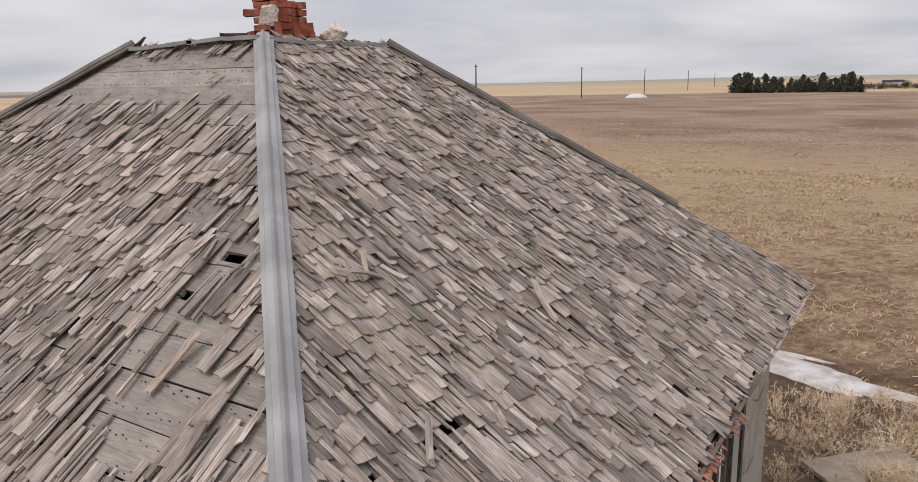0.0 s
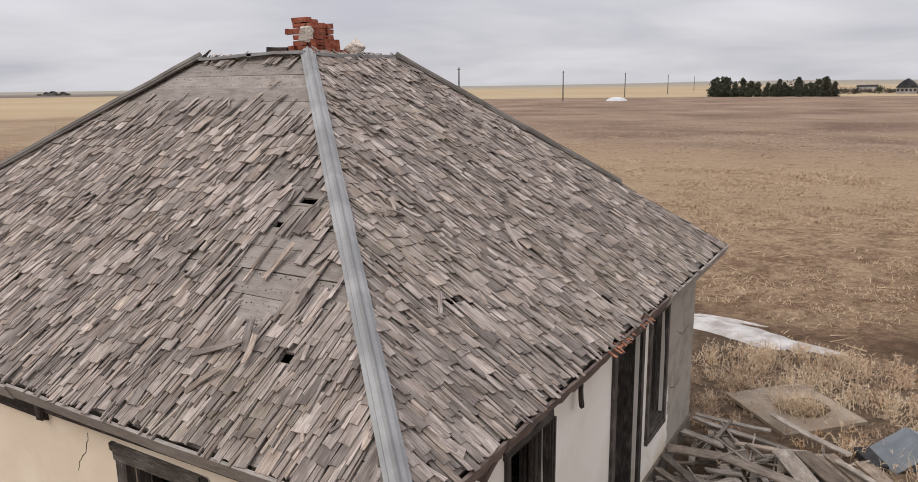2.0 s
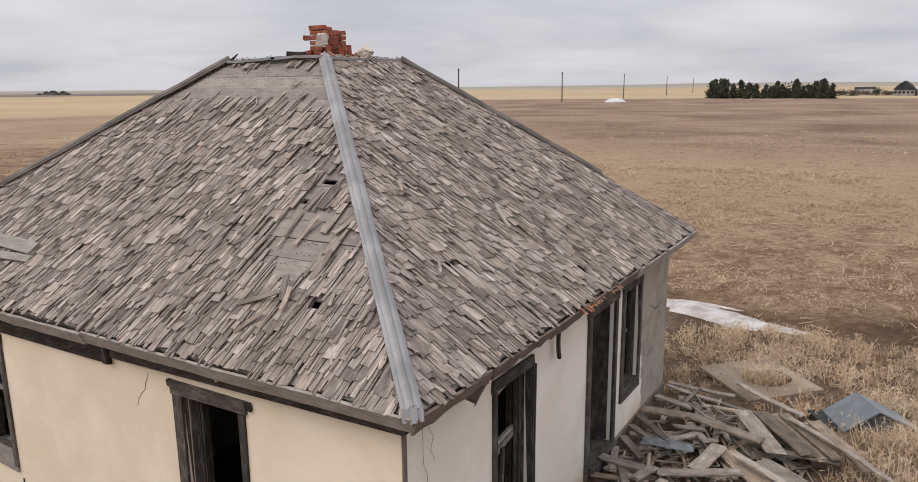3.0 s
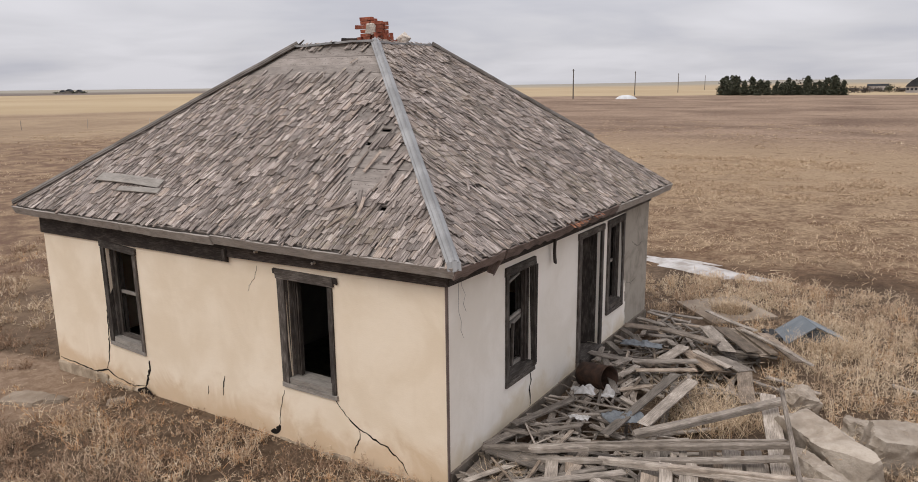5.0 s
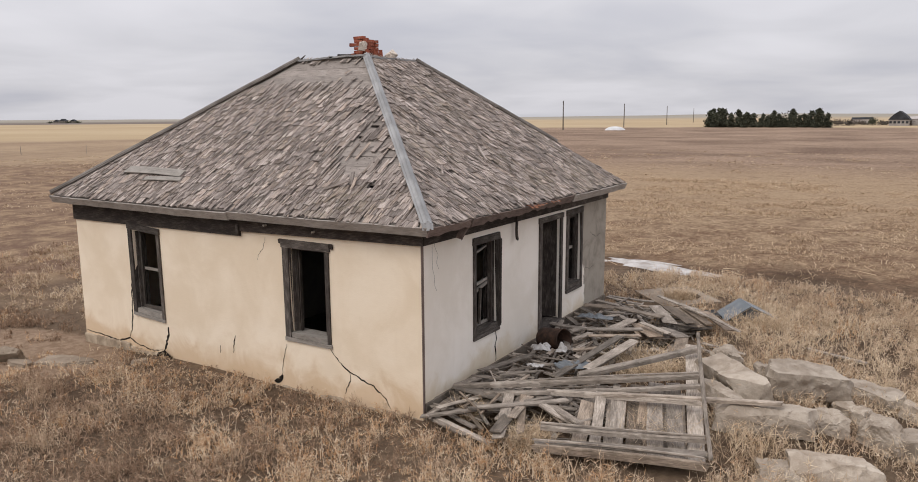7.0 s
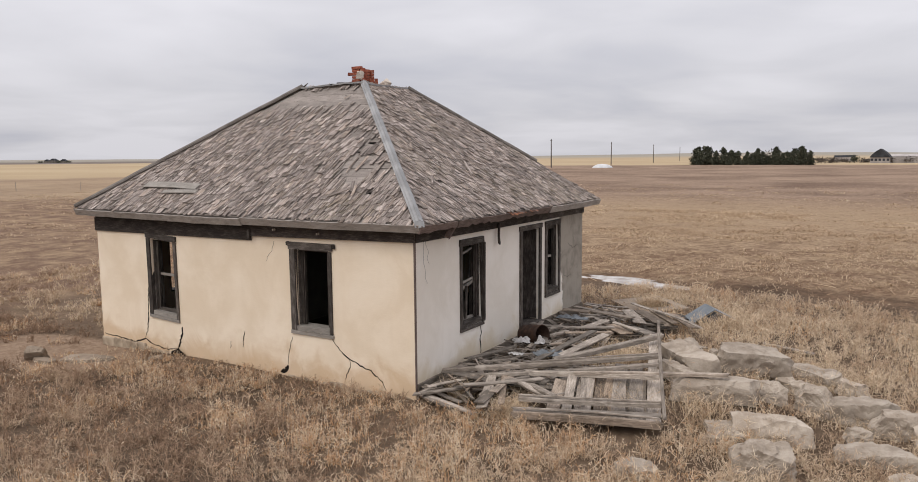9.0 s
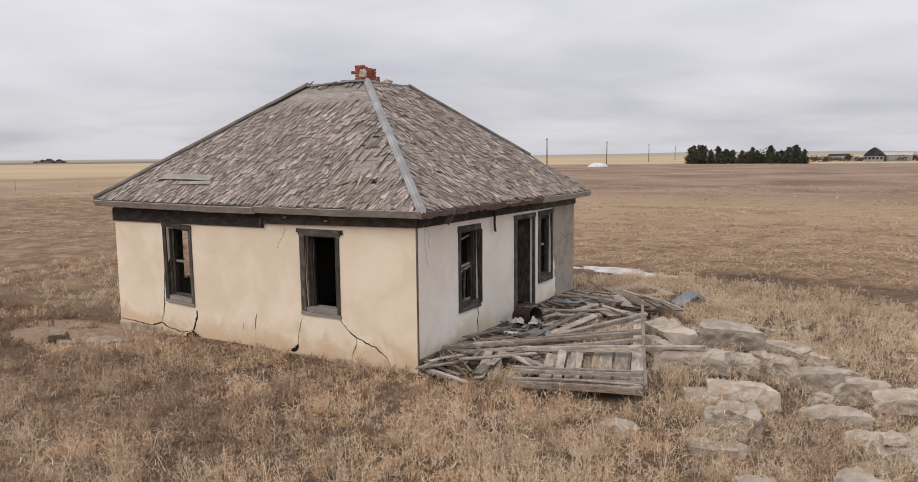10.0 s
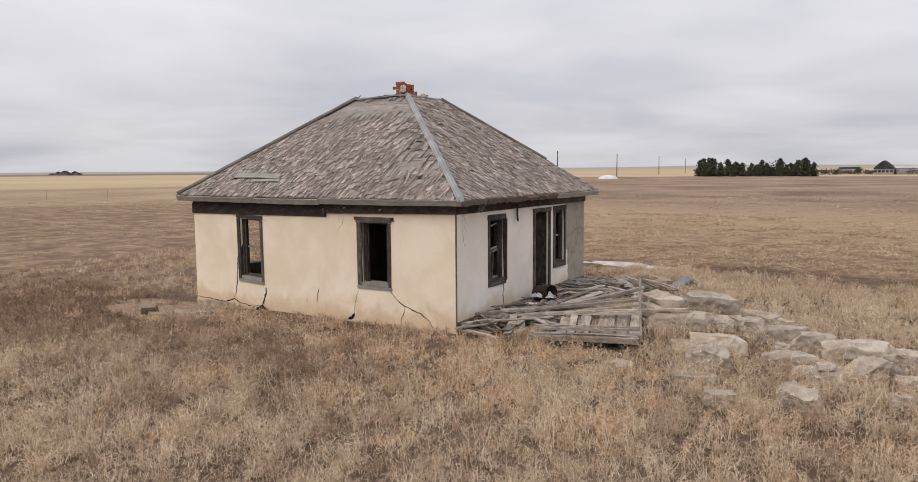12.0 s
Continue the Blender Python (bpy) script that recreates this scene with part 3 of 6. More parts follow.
# ---- windows and door ----
def window(frame_m, op, casing=0.10, right=0.7, head=0.11, lean=0.0, drop=0.0, sill_out=0.032, sash=None, seed=1, label="weathered dark window frame with no glass", sill_mat=None):
    """A wooden window in an opening: casing, sill, reveal and what is left of the sashes."""
    x0, x1, z0, z1 = op
    # settled frames lean: the head shifts sideways and drops at one end
    skew = Matrix(((1, 0, lean, -lean * (z0 + z1) / 2), (0, 1, 0, 0), (-drop, 0, 1, drop * (x0 + x1) / 2), (0, 0, 0, 1)))

    def piece(name, mat_, parent, *dims, wear=0.006, along=2, label_=""):
        me = Boxes(seed + len(house.children_recursive)).add(*dims, wear=wear, along=along).mesh(name)
        me.transform(skew)
        me.transform(frame_m)
        return link(name, me, mat_, parent, label_)

    w = piece("window", M_TRIM, house, x0 - casing - 0.02, x1 + casing * 0.8, -0.034, 0.04, z1, z1 + head, wear=0.008, along=0, label_=label)
    piece("casing", M_TRIM, w, x0 - casing, x0, -0.028, 0.045, z0 - 0.05, z1)
    piece("casing", M_TRIM, w, x1, x1 + casing * right, -0.028, 0.045, z0 - 0.05, z1 - 0.01)
    for y0, y1, d0, d1 in ((0.05, WT - 0.01, 0.002, 0.022), (0.10, 0.13, 0.022, 0.045), (0.17, 0.195, 0.022, 0.05)):
        piece("jamb", M_TRIM, w, x0 + d0, x0 + d1, y0, y1, z0 + 0.04, z1 - 0.035, wear=0.003)
        piece("jamb", M_TRIM, w, x1 - d1, x1 - d0, y0, y1, z0 + 0.04, z1 - 0.035, wear=0.003)
    piece("head", M_TRIM, w, x0 + 0.01, x1 - 0.01, 0.05, WT - 0.01, z1 - 0.03, z1 - 0.004, wear=0.003, along=0)
    piece("sill", sill_mat or M_TRIM, w, x0 - casing - 0.005, x1 + casing * 0.72, -sill_out, 0.03, z0 - 0.115, z0 - 0.055, along=0, label_="greyed wooden sill")
    piece("inner_sill", sill_mat or M_TRIM, w, x0 + 0.002, x1 - 0.002, -sill_out * 0.6, WT - 0.01, z0 - 0.05, z0 + 0.03, along=0)
    for k, bars in enumerate(sash or ()):
        for bx0, bx1, bz0, bz1, tilt in bars:
            cx, cz = (bx0 + bx1) / 2, (bz0 + bz1) / 2
            hx, hz = (bx1 - bx0) / 2, (bz1 - bz0) / 2
            q = Boxes(seed + 20 + k + int(bz0 * 50)).add(-hx, hx, -0.018, 0.018, -hz, hz, 0.003, along=0 if hx > hz else 2, m=pose(cx, 0.105 + 0.04 * k, cz, 0, tilt, 0))
            me = q.mesh("sash_bar")
            me.transform(frame_m)
            link("sash_bar", me, M_SILL if k == 1 else M_TRIM, w)
    return w


x0, x1 = W1[0], W1[1]
window(SOUTH, W1, seed=3, lean=-0.012, drop=0.06, sash=[[(x0 + 0.05, x0 + 0.10, 0.72, 2.1, 0), (x1 - 0.10, x1 - 0.05, 0.72, 2.1, 0), (x0 + 0.05, x1 - 0.05, 0.70, 0.76, 0)], [(x0 + 0.06, x1 - 0.06, 1.405, 1.455, 1.2)]], sill_mat=M_SILL, label="weathered window frame with a broken empty sash")
w2 = window(SOUTH, W2, casing=0.12, head=0.12, right=0.55, seed=5, sill_mat=M_SILL, label="weathered empty window frame without a sash")
for ex, ez in ((W2[0] - 0.195, 2.22), (W2[1] + 0.10, 2.22)):
    me = Boxes(int(ex * 100)).add(ex, ex + 0.06, -0.03, -0.004, ez, ez + 0.07, 0.008, along=0).mesh("ear")
    me.transform(SOUTH)
    link("ear", me, M_FRIEZE, w2, "notched end of the head board")
for sx, sw in ((0.05, 0.03), (0.10, 0.018), (0.62, 0.03)):
    me = Boxes(int(sx * 700)).add(W2[0] + sx, W2[0] + sx + sw, 0.10, 0.15, 0.84, 2.13, 0.004, along=2).mesh("track")
    me.transform(SOUTH)
    link("track", me, M_FRIEZE, w2)
x0, x1 = E1[0], E1[1]
e1 = window(EAST, E1, casing=0.07, right=1.5, seed=7, sash=[[(x0 + 0.05, x0 + 0.10, 0.86, 2.16, 0), (x1 - 0.10, x1 - 0.05, 0.86, 2.16, 0), (x0 + 0.3, x0 + 0.335, 0.86, 1.45, 4)],
                              [(x0 + 0.05, x1 - 0.06, 1.50, 1.54, -6), (x0 + 0.04, x1 - 0.08, 1.40, 1.45, -14), (x0 + 0.03, x1 - 0.12, 2.02, 2.05, -12), (x0 + 0.05, x1 - 0.05, 0.83, 0.88, 0)]], label="dark window frame with broken tilted sash bars")
for sx, sw, sy in ((0.715, 0.035, -0.036), (0.765, 0.025, -0.034), (0.60, 0.04, 0.06)):
    me = Boxes(int(sx * 900)).add(x0 + sx, x0 + sx + sw, sy, sy + 0.03, 0.78, 2.19, 0.004, along=2).mesh("side_board")
    me.transform(EAST)
    link("side_board", me, M_FRIEZE, e1)
x0, x1 = E2[0], E2[1]
window(EAST, E2, seed=9, sash=[[(x0 + 0.05, x0 + 0.09, 0.86, 2.2, 0), (x1 - 0.09, x1 - 0.05, 0.86, 2.2, 0), (x0 + 0.05, x1 - 0.05, 0.84, 0.89, 0), (x0 + 0.05, x1 - 0.05, 2.15, 2.2, 0)], [(x0 + 0.05, x1 - 0.05, 1.52, 1.57, 2)]], label="dark window frame with an empty sash")
window(NORTH, (4.9, 5.7, 0.8, 2.2), seed=11)
window(WEST, (WY - 2.55, WY - 1.55, 0.7, 2.2), seed=12)

# door: casing, threshold and a leaf standing open inside
x0, x1, z0, z1 = DOOR
def door_piece(name, parent, *dims, along=2, label=""):
    me = Boxes(31 + len(house.children)).add(*dims, wear=0.006, along=along).mesh(name)
    me.transform(EAST)
    return link(name, me, M_TRIM, parent, label)


door = door_piece("door", house, x0 - 0.13, x1 + 0.13, -0.034, 0.045, z1, z1 + 0.1, along=0, label="weathered dark doorway")
door_piece("casing", door, x0 - 0.11, x0, -0.028, 0.05, z0 - 0.02, z1)
door_piece("casing", door, x1, x1 + 0.11, -0.028, 0.05, z0 - 0.02, z1)
door_piece("jamb", door, x0 + 0.002, x0 + 0.03, 0.05, WT - 0.01, z0 + 0.05, z1 - 0.03)
door_piece("jamb", door, x1 - 0.03, x1 - 0.002, 0.05, WT - 0.01, z0 + 0.05, z1 - 0.03)
me = Boxes(32).add(x0 - 0.02, x1 + 0.02, -0.10, WT, z0 - 0.09, z0 + 0.03, 0.006, along=0).mesh("threshold")
me.transform(EAST)
link("threshold", me, M_TRIM, door, "worn wooden threshold")
leaf = Boxes(33)
leaf.add(0, 0.76, 0, 0.035, z0 + 0.06, z1 - 0.06, 0.003, along=2)
for px, pw in ((0.0, 0.1), (0.66, 0.1)):
    leaf.add(px, px + pw, -0.012, 0.0, z0 + 0.06, z1 - 0.06, 0.002, along=2)
for pz, ph in ((z0 + 0.06, 0.2), (1.0, 0.16), (z1 - 0.18, 0.12)):
    leaf.add(0.1, 0.66, -0.012, 0.0, pz, pz + ph, 0.002, along=0)
me = leaf.mesh("door_leaf")
me.transform(EAST @ pose(x1 - 0.05, 0.16, 0, 0, 0, 118))
link("door_leaf", me, M_FRIEZE, door, "dark panelled door standing open")
me = Boxes(34).add(x0 + 0.1, x0 + 0.16, 0.12, 0.16, z0 + 0.05, z1 - 0.1, 0.004, along=2).add(x0 + 0.34, x0 + 0.42, 0.2, 0.23, z0 + 0.05, z1 - 0.1, 0.004, along=2).mesh("loose_jamb")
me.transform(EAST)
link("loose_jamb", me, M_TRIM, door)

# corner boards, frieze boards, soffit and fascia
link("corner_board", Boxes(40).add(0.003, 0.018, -0.010, 0.035, 0.0, 2.42, 0.004, along=2).mesh("corner_board"), M_EDGE, house, "narrow weathered strip on the corner")
me = Boxes(41).add(-3.54, 0.0, -0.045, -0.004, -0.10, 0.155, 0.006, m=pose(0.035, 0, 2.505, 0, -0.9, 0)).mesh("frieze")
link("frieze", me, M_FRIEZE, house, "dark bare frieze board")
me = Boxes(42).add(-4.58, 0.0, -0.032, -0.004, -0.14, 0.14, 0.008, m=pose(-3.50, 0, 2.405, 0, -0.4, 0)).mesh("frieze")
link("frieze", me, M_FRIEZE, house, "dark frieze board sagging at one end")
link("frieze", Boxes(48).add(-8.05, -3.5, -0.02, -0.003, 2.50, 2.64, 0.005).mesh("frieze"), M_FRIEZE, house)
link("frieze", Boxes(43).add(0.004, 0.045, 0.0, 4.55, 2.40, 2.66, 0.006).mesh("frieze"), M_FRIEZE, house)
link("frieze", Boxes(44).add(0.004, 0.04, 4.56, WY + 0.02, 2.39, 2.66, 0.006).mesh("frieze"), M_TRIM, house)
link("soffit", Boxes(45).add(-8.29, 0.27, -0.225, -0.045, 2.635, 2.655, 0.003).mesh("soffit"), M_FRIEZE, house)
link("soffit", Boxes(46).add(0.045, 0.27, -0.045, 7.37, 2.635, 2.655, 0.003).mesh("soffit"), M_FRIEZE, house)
link("soffit", Boxes(47).add(-8.29, -8.045, -0.045, 7.37, 2.635, 2.655, 0.003).add(-8.04, 0.04, 7.105, 7.37, 2.635, 2.655, 0.003).mesh("soffit"), M_FRIEZE, house)


def strip(name, a, b2, h, t, seed, mat_, parent, label="", sag=0.01, lean=0.0, ragged=0.0):
    """A board on edge from a to b2 (its bottom line), sagging slightly; it may lean outwards and be rotted along its foot."""
    rng = np.random.default_rng(seed)
    a, b2 = Vector(a), Vector(b2)
    d = b2 - a
    side = Vector((d.y, -d.x, 0)).normalized()
    n = max(9, int(d.length / 0.11)) if ragged else 9
    vs, uv = [], []
    for i in range(n):
        f = i / (n - 1)
        p = a + d * f + Vector((0, 0, -sag * math.sin(math.pi * f) + rng.uniform(-0.004, 0.004)))
        rot = ragged * max(0.0, rng.normal(0.25, 0.5))
        up_v = (Vector((0, 0, h)) + side * lean).normalized()
        for q, (o, z) in enumerate(((0, rot), (1, rot), (1, math.hypot(h, lean)), (0, math.hypot(h, lean)))):
            across = side * up_v.z - Vector((0, 0, 1)) * lean / math.hypot(h, lean)
            v = p + across * (t * o) + up_v * z + Vector((0, 0, rng.uniform(-0.003, 0.003)))
            vs.append(tuple(v))
            uv.append((o * t + z, d.length * f))
    fs = [(i * 4 + k, i * 4 + (k + 1) % 4, i * 4 + 4 + (k + 1) % 4, i * 4 + 4 + k) for i in range(n - 1) for k in range(4)]
    fs += [(3, 2, 1, 0), tuple(n * 4 - 4 + k for k in range(4))]
    return link(name, fast_mesh(name, vs, [np.array(fs)], uv=uv), mat_, parent, label)


# the boards stand square to the roof faces, so their tops lean outwards
strip("fascia", (-3.46, -0.238, 2.578), (0.300, -0.238, 2.602), 0.118, 0.026, 51, M_FASCIA, house, "grey split fascia board", 0.008, 0.058)
strip("fascia", (-8.33, -0.238, 2.584), (-5.45, -0.238, 2.566), 0.118, 0.026, 52, M_FASCIA, house, "", 0.006, 0.058)
strip("fascia", (-5.44, -0.236, 2.560), (-3.47, -0.236, 2.556), 0.122, 0.026, 53, M_FASCIA, house, "", 0.006, 0.058)
strip("fascia", (0.272, -0.28, 2.580), (0.272, 0.79, 2.574), 0.128, 0.024, 54, M_EDGE, house, "brown rotted eave edge", 0.004, 0.045, 0.05)
strip("fascia", (0.274, 0.84, 2.578), (0.274, 4.52, 2.582), 0.122, 0.024, 58, M_EDGE, house, "brown rotted eave edge", 0.008, 0.045, 0.04)
strip("fascia", (0.274, 4.53, 2.575), (0.274, 7.42, 2.585), 0.122, 0.026, 55, M_FASCIA, house, "", 0.006, 0.048)
strip("fascia", (0.26, 7.375, 2.57), (-8.29, 7.375, 2.57), 0.14, 0.024, 56, M_FASCIA, house)
strip("fascia", (-8.305, 7.36, 2.57), (-8.305, -0.24, 2.57), 0.14, 0.024, 57, M_FASCIA, house)
me = plank_mesh(0.40, 0.05, 0.03, 60)
me.transform(pose(0.085, 2.70, 2.30, 90, 0, 90))
link("hanging_strip", me, M_FRIEZE, house, "short dark strip hanging from the eave")
me = plank_mesh(0.26, 0.10, 0.03, 61)
me.transform(pose(0.22, 0.75, 2.53, 60, 20, 0))
link("hanging_strip", me, M_EDGE, house)
me = plank_mesh(0.16, 0.05, 0.03, 62)
me.transform(pose(-3.50, -0.07, 2.37, 90, 0, 0))
link("hanging_strip", me, M_TRIM, house)
# loose wires hanging down the wall beside the corner
for wy, wz, k in ((0.30, 1.72, 0), (0.36, 2.02, 1)):
    link("loose_wire", tube_mesh([(0.05, wy - 0.10, 2.42), (0.03, wy - 0.07, wz + 0.34), (0.02, wy + 0.03 * k, wz + 0.2), (0.025, wy - 0.02, wz + 0.1), (0.03, wy + 0.03, wz)], [0.0018] * 5, 5), M_POLE, house, "thin loose wire hanging from the eave")
# small porcelain insulators on the frieze
for kx, kz in ((-2.88, 2.49), (-1.88, 2.46)):
    link("insulator", tube_mesh([(kx, -0.045, kz), (kx, -0.062, kz), (kx, -0.07, kz), (kx, -0.10, kz)], [0.02, 0.02, 0.013, 0.017], 8), M_MORTAR, house, "white porcelain insulator")


# ---- cracks in the stucco ----
def crack(points, width, seed, m=SOUTH):
    """A jagged near-black ribbon along points (x, z) on a wall: a crack's shaded gap."""
    rng = np.random.default_rng(seed)
    line = []
    for (ax, az), (bx, bz) in zip(points, points[1:]):
        n = max(3, int(math.hypot(bx - ax, bz - az) / 0.05))
        for i in range(n):
            f = i / n
            line.append((ax + (bx - ax) * f + rng.uniform(-0.012, 0.012), az + (bz - az) * f + rng.uniform(-0.012, 0.012)))
    line.append(points[-1])
    vs, fs = [], []
    for i, (px, pz) in enumerate(line):
        qx, qz = line[min(i + 1, len(line) - 1)]
        ox, oz = line[max(i - 1, 0)]
        d = math.hypot(qx - ox, qz - oz) or 1
        nx, nz = -(qz - oz) / d, (qx - ox) / d
        w = width * rng.uniform(0.6, 1.55) * (0.35 + 0.65 * math.sin(math.pi * (i + 0.7) / (len(line) + 0.4)))
        vs += [(px - nx * w, -0.003, pz - nz * w), (px + nx * w, -0.003, pz + nz * w), (px, 0.004, pz)]
    for i in range(len(line) - 1):
        a = i * 3
        fs += [(a, a + 3, a + 4, a + 1), (a + 1, a + 4, a + 5, a + 2), (a + 2, a + 5, a + 3, a)]
    me = fast_mesh("crack", vs, [np.array(fs)])
    me.transform(m)
    return link("crack", me, M_VOID, house, "dark crack in the stucco")


S = lambda *pts: [(WX + px, pz) for px, pz in pts]
crack(S((-1.68, 0.66), (-1.45, 0.45), (-1.30, 0.38), (-1.10, 0.30), (-0.87, 0.24), (-0.66, 0.10), (-0.57, -0.04)), 0.010, 1)
crack(S((-1.32, 0.38), (-1.30, 0.25), (-1.38, 0.12), (-1.42, 0.02)), 0.006, 2)
crack(S((-2.58, 0.62), (-2.66, 0.40), (-2.70, 0.23), (-2.72, 0.0)), 0.005, 3)
crack(S((-2.72, 0.08), (-2.78, -0.02), (-2.9, -0.06)), 0.03, 4)
crack(S((-3.77, 0.56), (-3.80, 0.42), (-3.83, 0.26)), 0.008, 5)
crack(S((-4.14, 0.34), (-4.16, 0.2)), 0.006, 6)
crack(S((-6.44, 1.25), (-6.48, 0.95), (-6.50, 0.56), (-6.56, 0.25), (-6.64, 0.10)), 0.013, 7)
crack(S((-8.0, 0.03), (-7.5, 0.02), (-7.0, -0.02), (-6.62, 0.08), (-6.40, 0.0), (-5.95, -0.06), (-5.62, 0.02)), 0.012, 8)
crack(S((-5.50, 0.46), (-5.50, 0.30), (-5.56, 0.18), (-5.60, 0.05), (-5.66, -0.02)), 0.022, 9)
crack(S((-7.46, 0.02), (-7.42, -0.1), (-7.44, -0.2)), 0.008, 10)
crack(S((-2.95, 2.28), (-3.0, 2.12), (-3.1, 2.02), (-3.16, 1.9)), 0.0025, 11)
crack([(2.12, 0.68), (2.14, 0.55), (2.10, 0.42), (2.13, 0.25), (2.11, 0.16)], 0.014, 12, EAST)
crack([(6.2, 1.75), (6.5, 1.62), (6.8, 1.66)], 0.003, 13, EAST)
crack([(5.95, 1.05), (6.2, 0.98), (6.45, 1.02)], 0.0025, 14, EAST)
# a hollow where the footing has washed out: a flat sheet coloured as its shade
me = fast_mesh("washout", [(-5.95, -0.037, -0.42), (-5.35, -0.037, -0.42), (-5.42, -0.04, -0.08), (-5.58, -0.04, 0.02), (-5.8, -0.04, -0.06)], [np.array([(0, 1, 2, 3, 4)])])
link("washout", me, M_VOID, house)


# ---- roof ----
def slope(a, b):
    """Origin, the two unit axes, the normal, eave length, slope length and the inset at each end of a roof face."""
    o, q = Vector((*EC[a], EAVE)), Vector((*EC[b], EAVE))
    u = (q - o).normalized()
    w = Vector((*TC[a], PEAK)) - o
    v = w - u * w.dot(u)
    span = v.length
    v.normalize()
    left = (Vector((*TC[a], PEAK)) - o).dot(u)
    right = (q - Vector((*TC[b], PEAK))).dot(u)
    return o, u, v, u.cross(v), (q - o).length, span, left, right


def slope_matrix(s):
    m = Matrix((s[1], s[2], s[3])).transposed().to_4x4()
    m.translation = s[0]
    return m


def trim_to_hips(boxes, s):
    """Saws the boards of a roof face off along its hips."""
    length, span, inl, inr = s[4:]
    for q in boxes.v:
        yy = np.clip(q[:, 1], 0, span)
        q[:, 0] = np.clip(q[:, 0], inl * yy / span + 0.008, length - inr * yy / span - 0.008)


def roof_slope(a, b, seed, full, gone=None, holes=()):
    """One face of the hip roof: sheathing boards, and courses of split shingles over them."""
    s = slope(a, b)
    o, u, v, n, length, span, inl, inr = s
    m = slope_matrix(s)
    rng = np.random.default_rng(seed)
    # a rafter along the foot carries the face
    base = Boxes(seed).add(0.05, length - 0.05, 0.0, 0.10, -0.10, -0.045, 0.003)
    me = base.mesh("roof_slope")
    me.transform(m)
    roof = link("roof_slope", me, M_SHEATH, house, "grey weathered shingle roof face with missing shingles")
    # sheathing boards
    w = 0.235
    rest = Boxes(seed + 1)
    k = 0
    while k * w < span - 0.02:
        y0, y1 = k * w + 0.004, min((k + 1) * w - 0.004, span)
        ym = (y0 + y1) / 2
        x0, x1 = inl * y0 / span + 0.01, length - inr * y0 / span - 0.01
        cuts = [x0, x1]
        for hu, hv, hw in holes:
            if y0 - 0.02 < hv < y1 + 0.02:
                cuts += [hu - hw / 2, hu + hw / 2]
                # only part of the board is broken away
                for f0, f1 in ((y0, hv - 0.035), (hv + 0.035, y1)):
                    if f1 - f0 > 0.02:
                        me = Boxes(seed + 600 + k).add(hu - hw / 2 - 0.01, hu + hw / 2 + 0.01, f0, f1, -0.046, -0.026, 0.004, along=0).mesh("broken_board")
                        me.transform(m)
                        link("broken_board", me, M_SHEATH, roof)
        cuts = sorted(cuts)
        for c0, c1 in zip(cuts[0::2], cuts[1::2]):
            joints = [c0] + ([rng.uniform(c0 + 0.5, c1 - 0.5)] if c1 - c0 > 3.5 else []) + [c1]
            for j0, j1 in zip(joints, joints[1:]):
                if full:
                    bx = Boxes(seed + 300 + k)
                    bx.rng = rng
                    bx.add(j0 + 0.002, j1 - 0.002, y0, y1, -0.045, -0.022 + rng.uniform(-0.002, 0.003), 0.003, along=0)
                    trim_to_hips(bx, s)
                    me = bx.mesh("sheathing_board")
                    me.transform(m)
                    link("sheathing_board", me, M_SHEATH, roof)
                else:
                    rest.add(j0, j1, y0, y1, -0.045, -0.022, 0.002, along=0)
        k += 1
    if not full:
        trim_to_hips(rest, s)
        me = rest.mesh("sheathing")
        me.transform(m)
        link("sheathing", me, M_SHEATH, roof)
    # shingles
    expo = 0.135
    shared = []
    for i in range(14):
        wd, ln = rng.uniform(0.05, 0.15), rng.uniform(0.30, 0.37)
        shared.append((wd, ln, shingle_mesh(wd, ln, seed * 50 + i)))
    spots = []
    rows = int(span / expo)
    for r in range(rows + 1):
        y = r * expo - 0.02
        x0, x1 = inl * max(y, 0) / span, length - inr * max(y, 0) / span
        x = x0 - rng.uniform(0, 0.08)
        while x < x1 + 0.02:
            kind = rng.random()
            wd = rng.uniform(0.012, 0.030) if kind < 0.52 else rng.uniform(0.030, 0.065) if kind < 0.86 else rng.uniform(0.065, 0.125)
            c = x + wd / 2
            x += wd + rng.uniform(0.002, 0.013) + (0.012 if rng.random() < 0.12 else 0)
            pg = 0.035 + (gone(c, y + 0.1) if gone else 0.0)
            if any(abs(c - hu) < hw / 2 + 0.02 and -0.02 < hv - y < 0.30 for hu, hv, hw in holes) or rng.random() < pg:
                continue
            if c < inl * max(y, 0) / span - 0.03 or c > length - inr * max(y, 0) / span + 0.03:
                continue
            lift = abs(rng.normal(0, 0.008))
            curl = 0.0
            turn = rng.normal(0, 1.9)
            if rng.random() < 0.10:
                lift, turn, curl = lift + rng.uniform(0.005, 0.02), rng.normal(0, 7), rng.uniform(0, 0.02)
            ln = rng.uniform(0.29, 0.36)
            slip = rng.normal(0, 0.026) - (rng.uniform(0.02, 0.09) if rng.random() < 0.14 else 0) + (rng.uniform(0.03, 0.09) if rng.random() < 0.15 else 0)
            spots.append((c, max(y + slip, -0.05), wd, min(ln, (span - y) + 0.03), lift, turn, curl))
